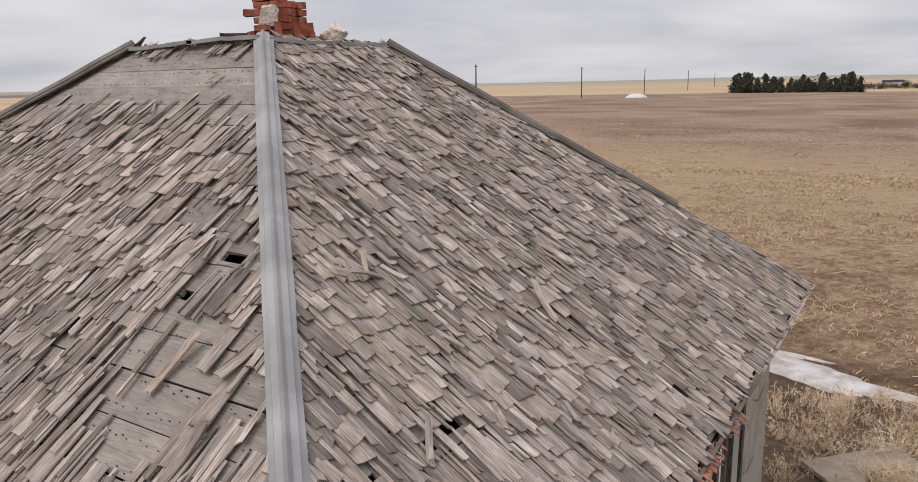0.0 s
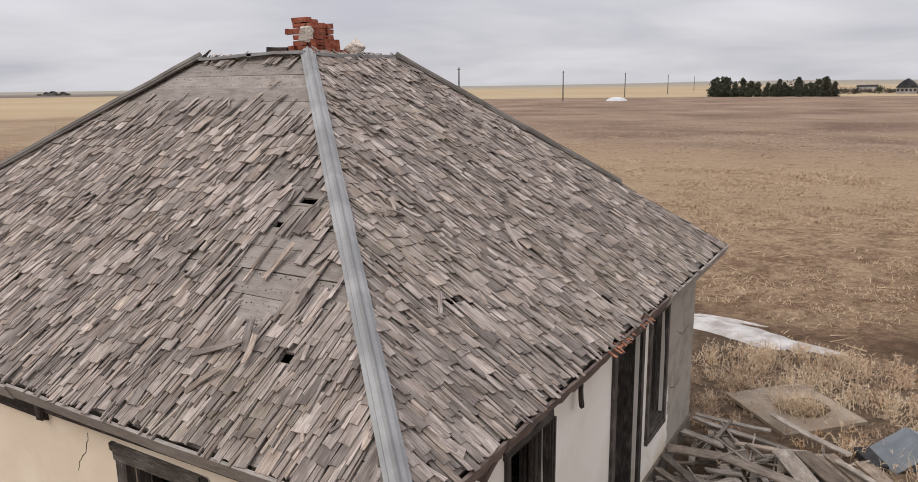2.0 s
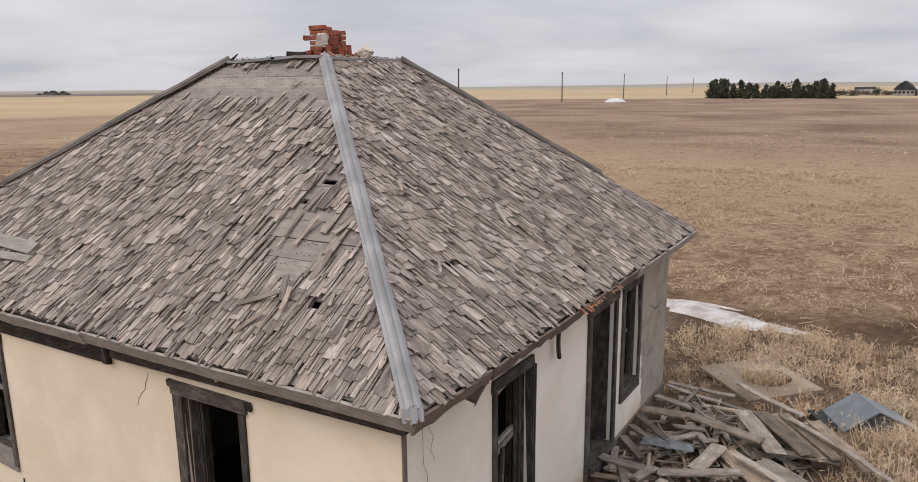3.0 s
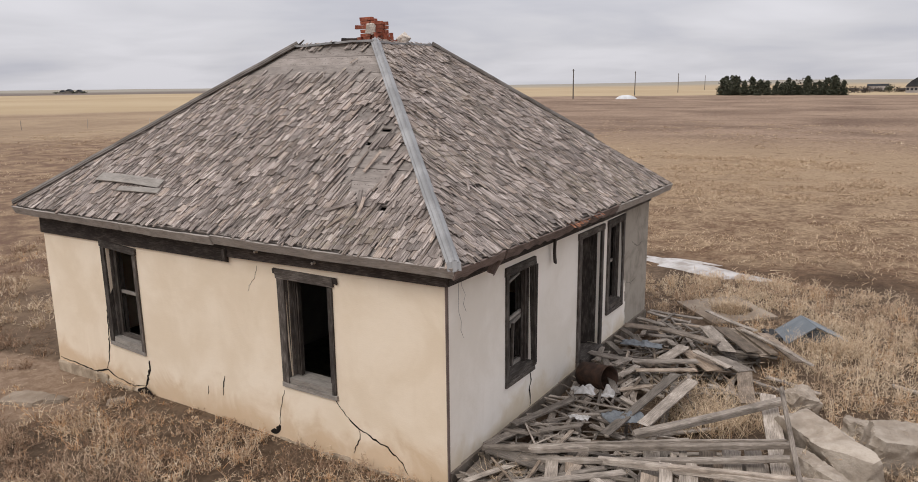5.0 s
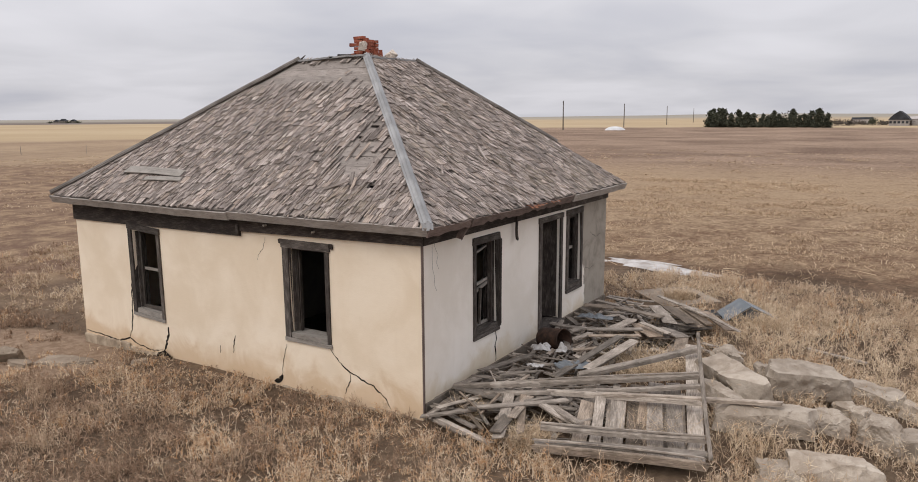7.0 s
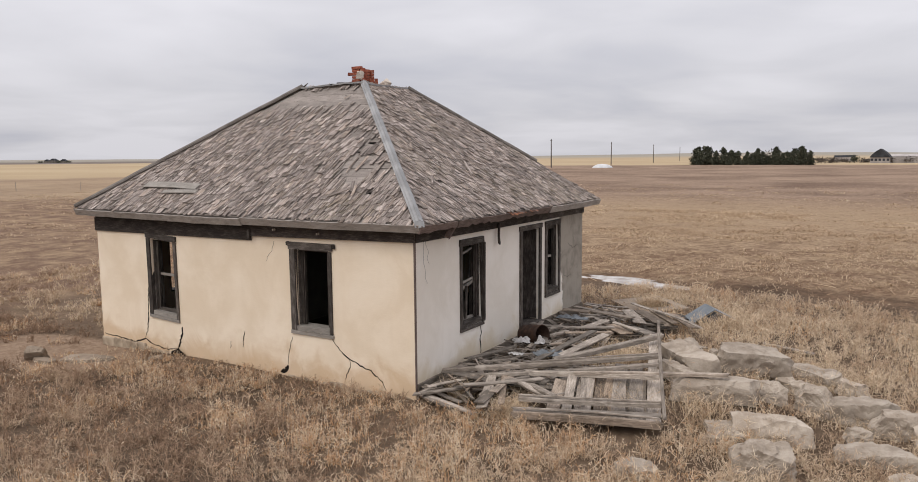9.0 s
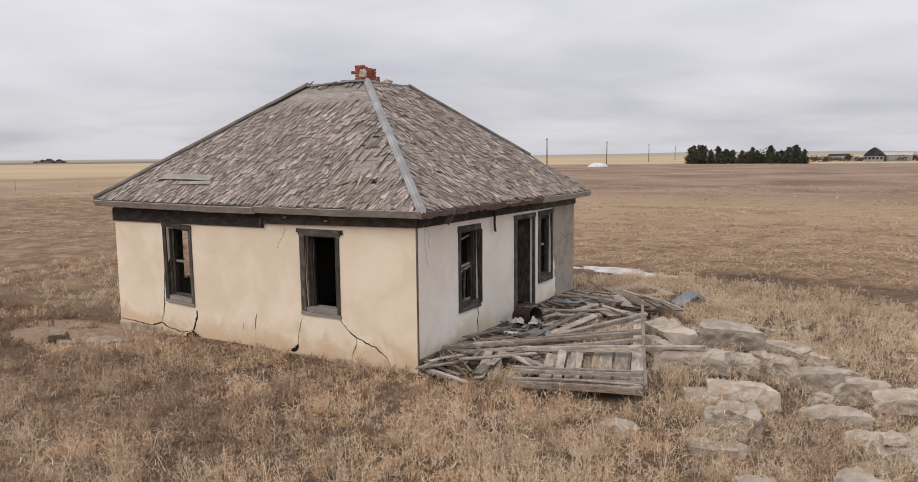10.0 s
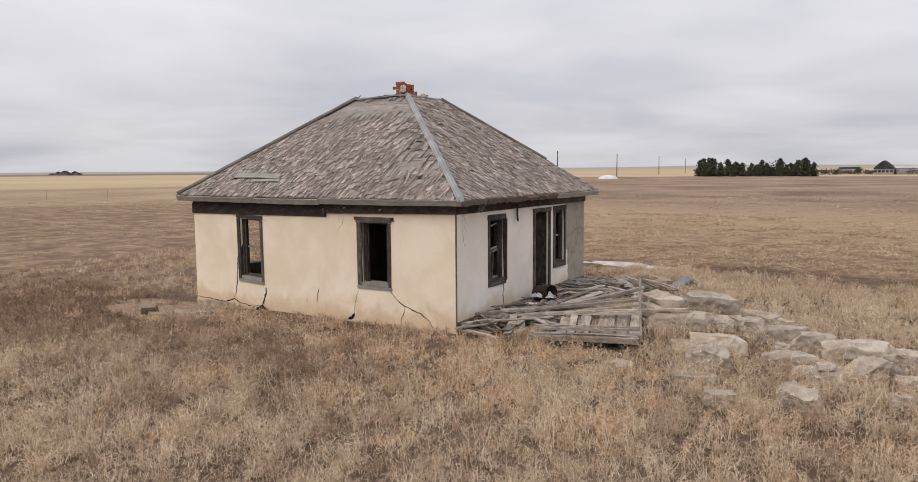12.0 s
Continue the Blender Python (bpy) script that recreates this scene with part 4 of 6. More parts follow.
    # loose slivers lying on the courses
    for i in range(int(130 if full else 10)):
        y = rng.uniform(0.1, span - 0.5)
        x0, x1 = inl * y / span + 0.2, length - inr * y / span - 0.2
        if gone and gone(4.0, y) > 0.9 and rng.random() < 0.75:
            continue
        spots.append((rng.uniform(x0, x1), y, rng.uniform(0.015, 0.05), rng.uniform(0.15, 0.32), rng.uniform(0.016, 0.03), rng.normal(0, 16), 0.012))
    near = sorted(range(len(spots)), key=lambda i: math.hypot((length - spots[i][0]) if a == "SW" else spots[i][0], spots[i][1] - 0.9))
    inside = lambda q: inl * (q[1] + 0.4) / span + 0.12 < q[0] < length - inr * (q[1] + 0.4) / span - 0.12
    single = set([i for i in near if inside(spots[i])][:300]) if full else set()
    vs, us, count = [], [], 0
    for i, (c, y, wd, ln, lift, turn, curl) in enumerate(spots):
        lm = pose(c, y, 0.002 + lift * 0.5 + rng.uniform(0, 0.006), 0, 0, turn) @ pose(0, 0, 0, -2.2 - lift * 90, rng.normal(0, 2.5), 0)
        pm = m @ lm
        if i in single:
            sw, sl, sme = min(shared, key=lambda q: abs(q[0] - wd))
            ob = link("shingle", sme, M_SHINGLE, roof)
            ob.matrix_basis = pm @ Matrix.Diagonal((wd / sw, ln / sl, 1, 1))
            continue
        bv, bu = shingle_arrays(wd, ln, rng, curl)
        lv = bv @ np.array(lm.to_3x3()).T + np.array(lm.translation)
        # cut to the line of the hips
        yy = np.clip(lv[:, 1], 0, span)
        lv[:, 0] = np.clip(lv[:, 0], inl * yy / span + 0.012, length - inr * yy / span - 0.012)
        vs.append(lv @ np.array(m.to_3x3()).T + np.array(m.translation))
        us.append(bu)
        count += 1
    f = np.concatenate([SHF + 12 * i for i in range(count)])
    ob = link("shingles", fast_mesh("shingles", np.concatenate(vs), [f], uv=np.concatenate(us)), M_SHINGLE, roof)
    ob["kind"] = "stuff"
    return roof, m, s


SHF = np.array([(0, 1, 4, 3), (1, 2, 5, 4), (3, 4, 7, 6), (4, 5, 8, 7), (9, 0, 3, 9 + 1), (0, 9, 11, 2)][:4] + [(9, 10, 1, 0), (10, 11, 2, 1), (9, 0, 3, 6), (2, 11, 8, 5)])


def shingle_arrays(wd, ln, rng, curl=0.0):
    """A split shingle: butt at y = 0, ragged, thick there and thin at its head."""
    j = lambda q: rng.uniform(-q, q)
    t = rng.uniform(0.005, 0.013)
    h = wd / 2
    r0, r2 = j(0.015), j(0.015)
    r1 = (r0 + r2) / 2 + j(0.007)
    mid_y = ln * 0.4
    v = np.array([(-h + j(0.003), r0, t + curl + j(0.002)), (j(0.2) * wd, r1, t + curl + j(0.003)), (h + j(0.003), r2, t + curl + j(0.002)),
                  (-h + j(0.004), mid_y, t * 0.7 + j(0.0015)), (j(0.1) * wd, mid_y, t * 0.7 + j(0.0015)), (h + j(0.004), mid_y, t * 0.7 + j(0.0015)),
                  (-h + j(0.004), ln, 0.002), (0, ln, 0.002), (h + j(0.004), ln, 0.002),
                  (-h, r0, curl * 0.9 - 0.002), (0, r1, curl * 0.9 - 0.002), (h, r2, curl * 0.9 - 0.002)])
    return v, v[:, :2] + np.array([v[:, 2], v[:, 2] * 0]).T


def shingle_mesh(wd, ln, seed):
    v, uv = shingle_arrays(wd, ln, np.random.default_rng(seed))
    me = fast_mesh("shingle", v, [SHF], uv=uv)
    me.materials.append(M_SHINGLE)
    return me


def gone_south(c, y):
    """How likely a shingle of the front face is missing at this place."""
    if 3.34 < y < 4.20:
        return 0.97
    if y >= 4.20:
        return 0.5
    n = noise.noise((c * 1.9, y * 2.6, 7.0))
    p = 0.07 * max(0, noise.noise((c * 1.3, y * 1.3, 5.0))) * 3
    if y > 2.85:
        p = max(p, 0.22 + 0.5 * (y - 2.85))
    # bare boards beside the hip, with single strips of shingle left on them
    core = max(0.0, 1 - ((c - 6.8) / 0.85) ** 2 - ((y - 1.36) / 0.55) ** 2)
    p = max(p, min(0.9, core * 1.9) * (1 if n > -0.22 else 0.35))
    core = max(0.0, 1 - ((c - 5.9) / 0.55) ** 2 - ((y - 2.35) / 0.35) ** 2)
    p = max(p, min(0.75, core * 1.6) * (1 if n > -0.1 else 0.3))
    core = max(0.0, 1 - ((c - 6.45) / 0.3) ** 2 - ((y - 2.05) / 0.3) ** 2)
    p = max(p, min(0.8, core * 2.0))
    if 1.4 < c < 3.25 and 0.5 < y < 0.86:
        p = 0.5
    return p


roof_s, MS, SS = roof_slope("SW", "SE", 11, True, gone_south, [(6.42, 2.18, 0.19), (6.29, 1.89, 0.09), (5.72, 1.26, 0.09), (7.22, 0.75, 0.10), (6.86, 0.74, 0.14), (3.74, 0.88, 0.08)])
roof_e, ME, SE_ = roof_slope("SE", "NE", 12, True, lambda c, y: 0.02 + 0.05 * max(0, noise.noise((c * 1.1, y * 1.1, 9.0))) * 2, [(1.86, 1.04, 0.16), (1.67, 1.02, 0.08), (1.26, 1.03, 0.10)])
roof_slope("NE", "NW", 13, False)
roof_slope("NW", "SW", 14, False)
# nails left in the bare boards, in the rows of the lost courses
nrng = np.random.default_rng(19)
nv, nf = [], []
for r in range(32):
    c = 2.0
    while c < 8.4:
        c += nrng.uniform(0.03, 0.10)
        y = r * 0.135 + 0.16 + nrng.normal(0, 0.008)
        if gone_south(c, y) < 0.45 or not SS[6] * y / SS[5] + 0.1 < c < SS[4] - SS[7] * y / SS[5] - 0.1:
            continue
        q = nrng.uniform(0.0015, 0.0032)
        k = len(nv)
        nv += [tuple(MS @ Vector((c + dx * q, y + dy * q, dz))) for dz, e in ((-0.024, 1.0), (-0.014, 0.8)) for dx, dy in ((-e, -e), (e, -e), (e, e), (-e, e))]
        nf += [(k + 4, k + 5, k + 6, k + 7)] + [(k + a, k + (a + 1) % 4, k + 4 + (a + 1) % 4, k + 4 + a) for a in range(4)]
nails = link("nails", fast_mesh("nails", nv, [np.array(nf)]), M_RUST, roof_s, "rusty nails left in rows in the bare boards")
nails["kind"] = "stuff"
# raised slivers on the front face, and pale boards nailed over a gap
for su, sv, ln, wd, turn, lift in ((6.66, 0.66, 0.42, 0.05, -68, 0.05), (6.88, 0.80, 0.26, 0.06, 24, 0.07), (6.96, 0.70, 0.20, 0.045, 10, 0.06), (6.74, 0.42, 0.30, 0.05, -40, 0.035), (7.05, 1.12, 0.30, 0.06, -8, 0.03), (6.62, 1.48, 0.34, 0.05, -14, 0.03)):
    me = plank_mesh(ln, wd, 0.012, int(su * 100))
    me.transform(MS @ pose(su, sv, lift, 8, 4, turn))
    link("split_shingle", me, M_SHINGLE, roof_s)
for su, sv, ln, wd, turn, mat_ in ((2.30, 0.76, 1.60, 0.17, 88.5, M_SILL), (2.70, 0.58, 0.95, 0.10, 92, M_SILL)):
    me = plank_mesh(ln, wd, 0.018, int(su * 100))
    me.transform(MS @ pose(su, sv, 0.034, 0, 0, turn))
    link("patch_board", me, mat_, roof_s, "pale bare board on the roof")
for su, sv, ln, wd, turn in ((2.13, 1.14, 0.28, 0.04, 25), (1.62, 1.02, 0.22, 0.035, -40), (2.12, 2.08, 0.20, 0.03, 12), (2.24, 2.05, 0.18, 0.03, -30), (2.16, 1.98, 0.24, 0.03, 75), (4.36, 3.16, 0.22, 0.06, 20), (3.30, 1.32, 0.30, 0.06, -12)):
    me = plank_mesh(ln, wd, 0.012, int(su * 977))
    me.transform(ME @ pose(su, sv, 0.05, 14, 4, turn))
    link("split_shingle", me, M_SHINGLE, roof_e)
# rotten orange wood showing at the foot of the side face
for i in range(26):
    rg = np.random.default_rng(900 + i)
    if rg.random() < 0.25:
        continue
    me = plank_mesh(rg.uniform(0.05, 0.13), rg.uniform(0.02, 0.05), 0.008, 900 + i)
    me.transform(ME @ pose(2.86 + i * 0.047, -0.055 + rg.uniform(-0.015, 0.015), -0.012, -14, 0, rg.normal(0, 10)))
    link("rotten_shingle", me, M_ORANGE if rg.random() < 0.7 else M_EDGE, roof_e, "orange rotten shingle butt")


def hip_cap(corner, f0, f1, mat_, seed, label, half=0.07, tall=0.0):
    """A folded metal cap over a hip, from share f0 of its length to f1: two flanges and a raised roll."""
    a, b2 = Vector((*EC[corner], EAVE)), Vector((*TC[corner], PEAK))
    d = b2 - a
    order = ["SW", "SE", "NE", "NW"]
    i = order.index(corner)
    n1 = slope(order[i - 1], corner)[3]
    n2 = slope(corner, order[(i + 1) % 4])[3]
    dn = d.normalized()
    t1, t2 = dn.cross(n1).normalized(), n2.cross(dn).normalized()
    up_n = (n1 + n2).normalized()
    if t1.dot(Vector((*TC[order[i - 1]], 0)) - Vector((*TC[corner], 0))) < 0:
        t1 = -t1
    if t2.dot(Vector((*TC[order[(i + 1) % 4]], 0)) - Vector((*TC[corner], 0))) < 0:
        t2 = -t2
    lift = 0.036 + tall
    prof = [t1 * half + n1 * (lift - 0.012), t1 * half + n1 * lift, t1 * (half * 0.55) + n1 * (lift + 0.004), t1 * (half * 0.45) + n1 * (lift + 0.016), t1 * 0.02 + up_n * (lift + 0.018), up_n * (lift + 0.034),
            t2 * 0.02 + up_n * (lift + 0.018), t2 * (half * 0.45) + n2 * (lift + 0.016), t2 * (half * 0.55) + n2 * (lift + 0.004), t2 * half + n2 * lift, t2 * half + n2 * (lift - 0.012)]
    rng = np.random.default_rng(seed)
    vs, fs, np_ = [], [], len(prof)
    steps = max(3, int((f1 - f0) * 16))
    for k in range(steps + 1):
        p = a + d * (f0 + (f1 - f0) * k / steps) + up_n * rng.uniform(-0.004, 0.006)
        for q in prof:
            vs.append(tuple(p + q * (1 + rng.uniform(-0.02, 0.02))))
    for k in range(steps):
        for j in range(np_ - 1):
            x = k * np_ + j
            fs.append((x, x + 1, x + 1 + np_, x + np_))
    n = len(vs)
    vs += [tuple(Vector(q) - up_n * 0.004) for q in vs]
    fs += [tuple(n + i2 for i2 in reversed(q)) for q in fs]
    for j in range(np_ - 1):
        fs.append((j + 1, j, n + j, n + j + 1))
    me = fast_mesh("hip_cap", vs, [np.array(fs)])
    return link("hip_cap", me, mat_, house, label)


hip_cap("SE", 0.006, 0.44, M_ZINC, 1, "dull galvanised hip cap with raised ribs", 0.068)
hip_cap("SE", 0.43, 1.005, M_ZINC, 2, "dull galvanised hip cap with raised ribs", 0.072)
hip_cap("NE", 0.335, 1.0, M_ZINC_OLD, 3, "stained brownish hip cap, its lower end missing", 0.05, 0.004)
hip_cap("SW", 0.0, 0.62, M_ZINC_OLD, 4, "stained brownish hip cap", 0.052, 0.006)
hip_cap("SW", 0.61, 1.0, M_ZINC_OLD, 5, "stained brownish hip cap", 0.052, 0.006)
hip_cap("NW", 0.0, 1.0, M_ZINC_OLD, 6, "stained galvanised hip cap")
# end of the cap bent down over the eave corner
me = Boxes(70).add(-0.075, 0.075, -0.012, 0.0, -0.06, 0.04, 0.006).add(-0.025, 0.025, -0.03, -0.012, -0.07, 0.05, 0.006).mesh("cap_end")
me.transform(pose(0.285, -0.255, 2.735, -20, 0, 45))
link("cap_end", me, M_ZINC, house)

# flat top of the roof, with strips along its edges
deck = Boxes(80)
for i in range(8):
    deck.add(-5.14, -3.42, 3.23 + i * 0.210, 3.435 + i * 0.210, PEAK - 0.05, PEAK - 0.02, 0.004)
link("roof_deck", deck.mesh("roof_deck"), M_SHEATH, house, "flat weathered board deck on the roof top")
strip("deck_edge", (-5.23, 3.17, PEAK - 0.035), (-4.23, 3.17, PEAK - 0.01), 0.034, -0.09, 81, M_ZINC, house, "thin pale grey metal edge strip", 0.012)
strip("deck_edge", (-4.30, 3.17, PEAK - 0.02), (-3.41, 3.17, PEAK - 0.005), 0.032, -0.09, 82, M_ZINC, house, "", -0.01)
strip("deck_edge", (-3.36, 3.19, PEAK - 0.02), (-3.39, 4.15, PEAK - 0.02), 0.034, -0.09, 83, M_ZINC, house, "", 0.012)
strip("deck_edge", (-3.38, 4.13, PEAK - 0.03), (-3.41, 4.93, PEAK - 0.02), 0.030, -0.09, 84, M_ZINC, house, "", -0.008)

# ---- chimney stub: uneven courses of brick ----
CH = (-4.19, 4.20)
me = Boxes(90).add(CH[0] - 0.11, CH[0] + 0.11, CH[1] - 0.11, CH[1] + 0.11, PEAK - 0.3, PEAK + 0.33, 0.012).mesh("chimney")
chimney = link("chimney", me, M_MORTAR, house, "broken stub of a red brick chimney")
bricks = [one_box(-0.105, 0.105, -0.05, 0.05, -0.031, 0.031, wear=0.006, seed=100 + i) for i in range(6)]
for q in bricks:
    q.name = "brick"
    q.materials.append(M_BRICK)
sooty = [q.copy() for q in bricks]
for q in sooty:
    q.materials.clear()
    q.materials.append(M_SOOT)
brng = np.random.default_rng(5)


def brick(x, y, z, turn, soot=False, rx=0.0, ry=0.0, short=1.0):
    """A brick of the chimney, or one fallen beside it."""
    ob = new("brick", (sooty if soot else bricks)[int(brng.integers(6))])
    ob.parent = chimney
    ob.matrix_basis = pose(x, y, z, rx + brng.normal(0, 1.2), ry + brng.normal(0, 1.2), turn + brng.normal(0, 2.5)) @ Matrix.Diagonal((short, 1, 1, 1))
    return ob


# courses of six bricks round the flue, toothed where they broke
for c in range(7):
    z = PEAK + 0.033 + c * 0.069
    for k, (ox, oy, turn) in enumerate(((-0.075, -0.125, 0), (0.125, -0.075, 90), (0.075, 0.125, 0), (-0.125, 0.075, 90), (0.13, -0.18, 0), (-0.13, 0.18, 0))):
        if c % 2:
            ox, oy, turn = -oy, ox, turn + 90
        if k >= 4 and c > 1 or c == 6 and k in (1, 2) or c == 5 and k == 2:
            continue
        brick(CH[0] + ox, CH[1] + oy, z, turn, c == 0 and k % 2 == 1, short=1.0 + 0.12 * (k == 0))
brick(CH[0] - 0.18, CH[1] - 0.15, PEAK + 0.31, 30)
for bx, by, bz, t, soot in ((-0.36, -0.28, 0.03, 42, True), (-0.44, -0.18, 0.03, 50, False), (-0.28, -0.34, 0.09, 38, True), (-0.42, -0.26, 0.095, 45, True), (-0.12, -0.42, 0.03, 42, True), (-0.22, -0.36, 0.03, 44, True),
                            (0.24, -0.10, 0.03, 50, False), (0.30, 0.10, 0.03, 80, False), (0.22, -0.22, 0.05, 45, False), (0.26, 0.02, 0.10, 130, False), (0.36, 0.34, 0.03, 10, True), (0.08, -0.40, 0.03, 44, True), (0.30, 0.25, 0.05, 60, False)):
    brick(CH[0] + bx, CH[1] + by, PEAK + bz, t, soot)
for bx, by, bz, t in ((0.22, -0.24, 0.10, 44), (0.28, -0.06, 0.10, 50), (0.30, 0.10, 0.10, 40)):
    brick(CH[0] + bx, CH[1] + by, PEAK + bz, t, False, 0, 84)
# charred boards at the foot
for bx, by, ln, t in ((-0.3, -0.44, 0.5, 48), (0.35, 0.38, 0.4, -30)):
    me = plank_mesh(ln, 0.1, 0.05, int(ln * 1000))
    me.transform(pose(CH[0] + bx, CH[1] + by, PEAK + 0.02, 0, 8, t - 90))
    link("charred_board", me, M_SOOT, chimney, "charred piece of board")


def lump(name, size, seed, rough=0.09, cuts=13, detail=5):
    """A broken block: a rounded box cut by random planes, with a rough skin. Its base lies near z = 0."""
    rng = np.random.default_rng(seed)
    bm = bmesh.new()
    bmesh.ops.create_cube(bm, size=1.0)
    for i in range(cuts):
        d = Vector(rng.normal(0, 1, 3))
        d.z = abs(d.z) * 0.7
        d.normalize()
        ext = abs(d.x) * 0.5 + abs(d.y) * 0.5 + abs(d.z) * 0.5
        res = bmesh.ops.bisect_plane(bm, geom=bm.verts[:] + bm.edges[:] + bm.faces[:], plane_co=d * ext * rng.uniform(0.60, 0.93), plane_no=d, clear_outer=True)
        rim = [e for e in res["geom_cut"] if isinstance(e, bmesh.types.BMEdge)]
        if rim:
            bmesh.ops.holes_fill(bm, edges=rim)
    bmesh.ops.triangulate(bm, faces=bm.faces)
    for v in bm.verts:
        v.co = Vector((v.co.x * size[0], v.co.y * size[1], v.co.z * size[2]))
    for i in range(detail):
        long_e = [e for e in bm.edges if e.calc_length() > max(size) * 0.5 / 2 ** i]
        if long_e:
            bmesh.ops.subdivide_edges(bm, edges=long_e, cuts=1)
            bmesh.ops.triangulate(bm, faces=bm.faces)
    bmesh.ops.smooth_vert(bm, verts=bm.verts, factor=0.3, use_axis_x=True, use_axis_y=True, use_axis_z=True)
    q = min(size)
    moved = []
    for v in bm.verts:
        p = v.co * (1.6 / q)
        o = Vector((seed * 1.7, 0, 0))
        k = noise.noise(p * 0.55 + o) * rough * 1.3 + abs(noise.noise(p * 1.2 + o)) * -0.12 + noise.noise(p * 2.6 + o) * 0.06 + abs(noise.noise(p * 5.2 + o)) * -0.06
        side = noise.noise_vector(p * 0.8 + o) * 0.055
        moved.append(v.co + (v.co.normalized() * k + side) * q)
    for v, c in zip(bm.verts, moved):
        v.co = c
    bm.normal_update()
    for f in bm.faces:
        f.smooth = True
    me = bpy.data.meshes.new(name)
    bm.to_mesh(me)
    bm.free()
    me.set_sharp_from_angle(angle=radians(28))
    return me


me = lump("mortar_lump", (0.17, 0.09, 0.2), 3)
me.transform(pose(CH[0] + 0.10, CH[1] - 0.235, PEAK + 0.27, 0, 10, 44))
link("mortar_lump", me, M_MORTAR, chimney, "pale lump of mortar stuck to the bricks")
me = lump("mortar_lump", (0.2, 0.14, 0.2), 4)
me.transform(pose(CH[0] + 0.42, CH[1] + 0.30, PEAK + 0.12, 20, 40, 30))
link("mortar_lump", me, M_MORTAR, chimney)


# ---- the collapsed porch: loose boards, each a thing of its own ----


BOARD_LABEL = "loose grey weathered board on the heap beside the house"
board_n = [0]


def board(ax, ay, bx, by, z, width, thick=0.024, lift=0.0, label=BOARD_LABEL, mat_=None):
    """A loose board from one end to the other, lying at height z; its far end may be lifted."""
    board_n[0] += 1
    za, zb = z + mound(ax, ay), z + mound(bx, by) + lift
    z, lift = za, zb - za
    length = math.hypot(bx - ax, by - ay, lift)
    me = plank_mesh(length, width, thick, 5000 + board_n[0], 0.035, min(0.02, length * 0.012))
    ob = link("loose_board", me, mat_ or M_BOARD)
    turn = math.degrees(math.atan2(by - ay, bx - ax)) - 90
    rg = random.Random(board_n[0])
    ob.matrix_basis = pose((ax + bx) / 2, (ay + by) / 2, z + lift / 2 - 0.02, 0, 0, turn) @ pose(0, 0, 0, math.degrees(math.asin(max(-1, min(1, lift / length)))) + rg.uniform(-1.0, 1.0), rg.uniform(-5, 5), 0)
    return tagged(ob, label, "board", "boards of the collapsed porch")


def span(ax, ay, az, bx, by, bz, width, thick=0.024, label=BOARD_LABEL):
    """A board between two ends at given heights."""
    z = az - mound(ax, ay)
    return board(ax, ay, bx, by, z, width, thick, bz - z - mound(bx, by), label)


RAIL = "long grey weathered rail of the fallen porch frame"
# long rails of the fallen frame, which rises over the rubble
span(1.93, -0.44, 0.15, 3.87, 0.07, 0.21, 0.05, 0.10, label=RAIL)
span(1.90, -0.34, 0.21, 3.84, 0.19, 0.27, 0.13, 0.03, label=RAIL)
span(1.84, -0.07, 0.27, 3.76, 0.47, 0.35, 0.09, 0.06, label=RAIL)
span(1.50, 0.90, 0.34, 3.50, 1.14, 0.53, 0.09, 0.07, label=RAIL)
span(2.30, 0.98, 0.45, 4.45, 1.30, 0.64, 0.07, 0.05, label=RAIL)
span(0.13, 0.60, 0.28, 3.40, 1.73, 0.66, 0.08, 0.06, label=RAIL)
span(0.65, 0.62, 0.25, 3.40, 1.54, 0.60, 0.09, 0.05, label=RAIL)
span(1.70, 1.58, 0.41, 3.14, 2.68, 0.78, 0.11, 0.07, label=RAIL)
span(3.90, 0.06, 0.30, 3.19, 2.29, 1.10, 0.05, 0.03, label="thin grey lath propped over the edge of the heap")
# boards of the frame's floor
span(2.94, 2.98, 0.69, 3.72, 0.22, 0.16, 0.20, 0.022)
span(3.02, 1.70, 0.50, 3.52, 0.10, 0.13, 0.19, 0.022)
span(2.80, 1.66, 0.47, 3.29, 0.02, 0.11, 0.20, 0.022)
span(2.56, 1.58, 0.41, 3.05, -0.05, 0.10, 0.20, 0.022)
span(2.33, 1.38, 0.45, 2.66, 0.28, 0.20, 0.09, 0.03)
span(2.08, 0.92, 0.33, 2.36, -0.10, 0.12, 0.19, 0.022)
span(2.44, 1.00, 0.32, 2.76, -0.06, 0.10, 0.18, 0.022)
span(0.96, 0.80, 0.30, 1.46, -0.50, 0.20, 0.15, 0.022)
span(1.15, 0.85, 0.30, 1.62, -0.20, 0.20, 0.10, 0.022)
span(1.56, 0.55, 0.31, 2.20, 0.30, 0.24, 0.12, 0.022)
span(0.15, -0.26, 0.13, 1.62, 0.78, 0.33, 0.07, 0.03)
span(1.61, 3.58, 0.46, 1.33, 1.52, 0.37, 0.14, 0.022)
span(1.87, 3.52, 0.46, 1.70, 1.86, 0.42, 0.16, 0.022)
board(0.84, 0.04, 1.84, 0.82, 0.30, 0.10)
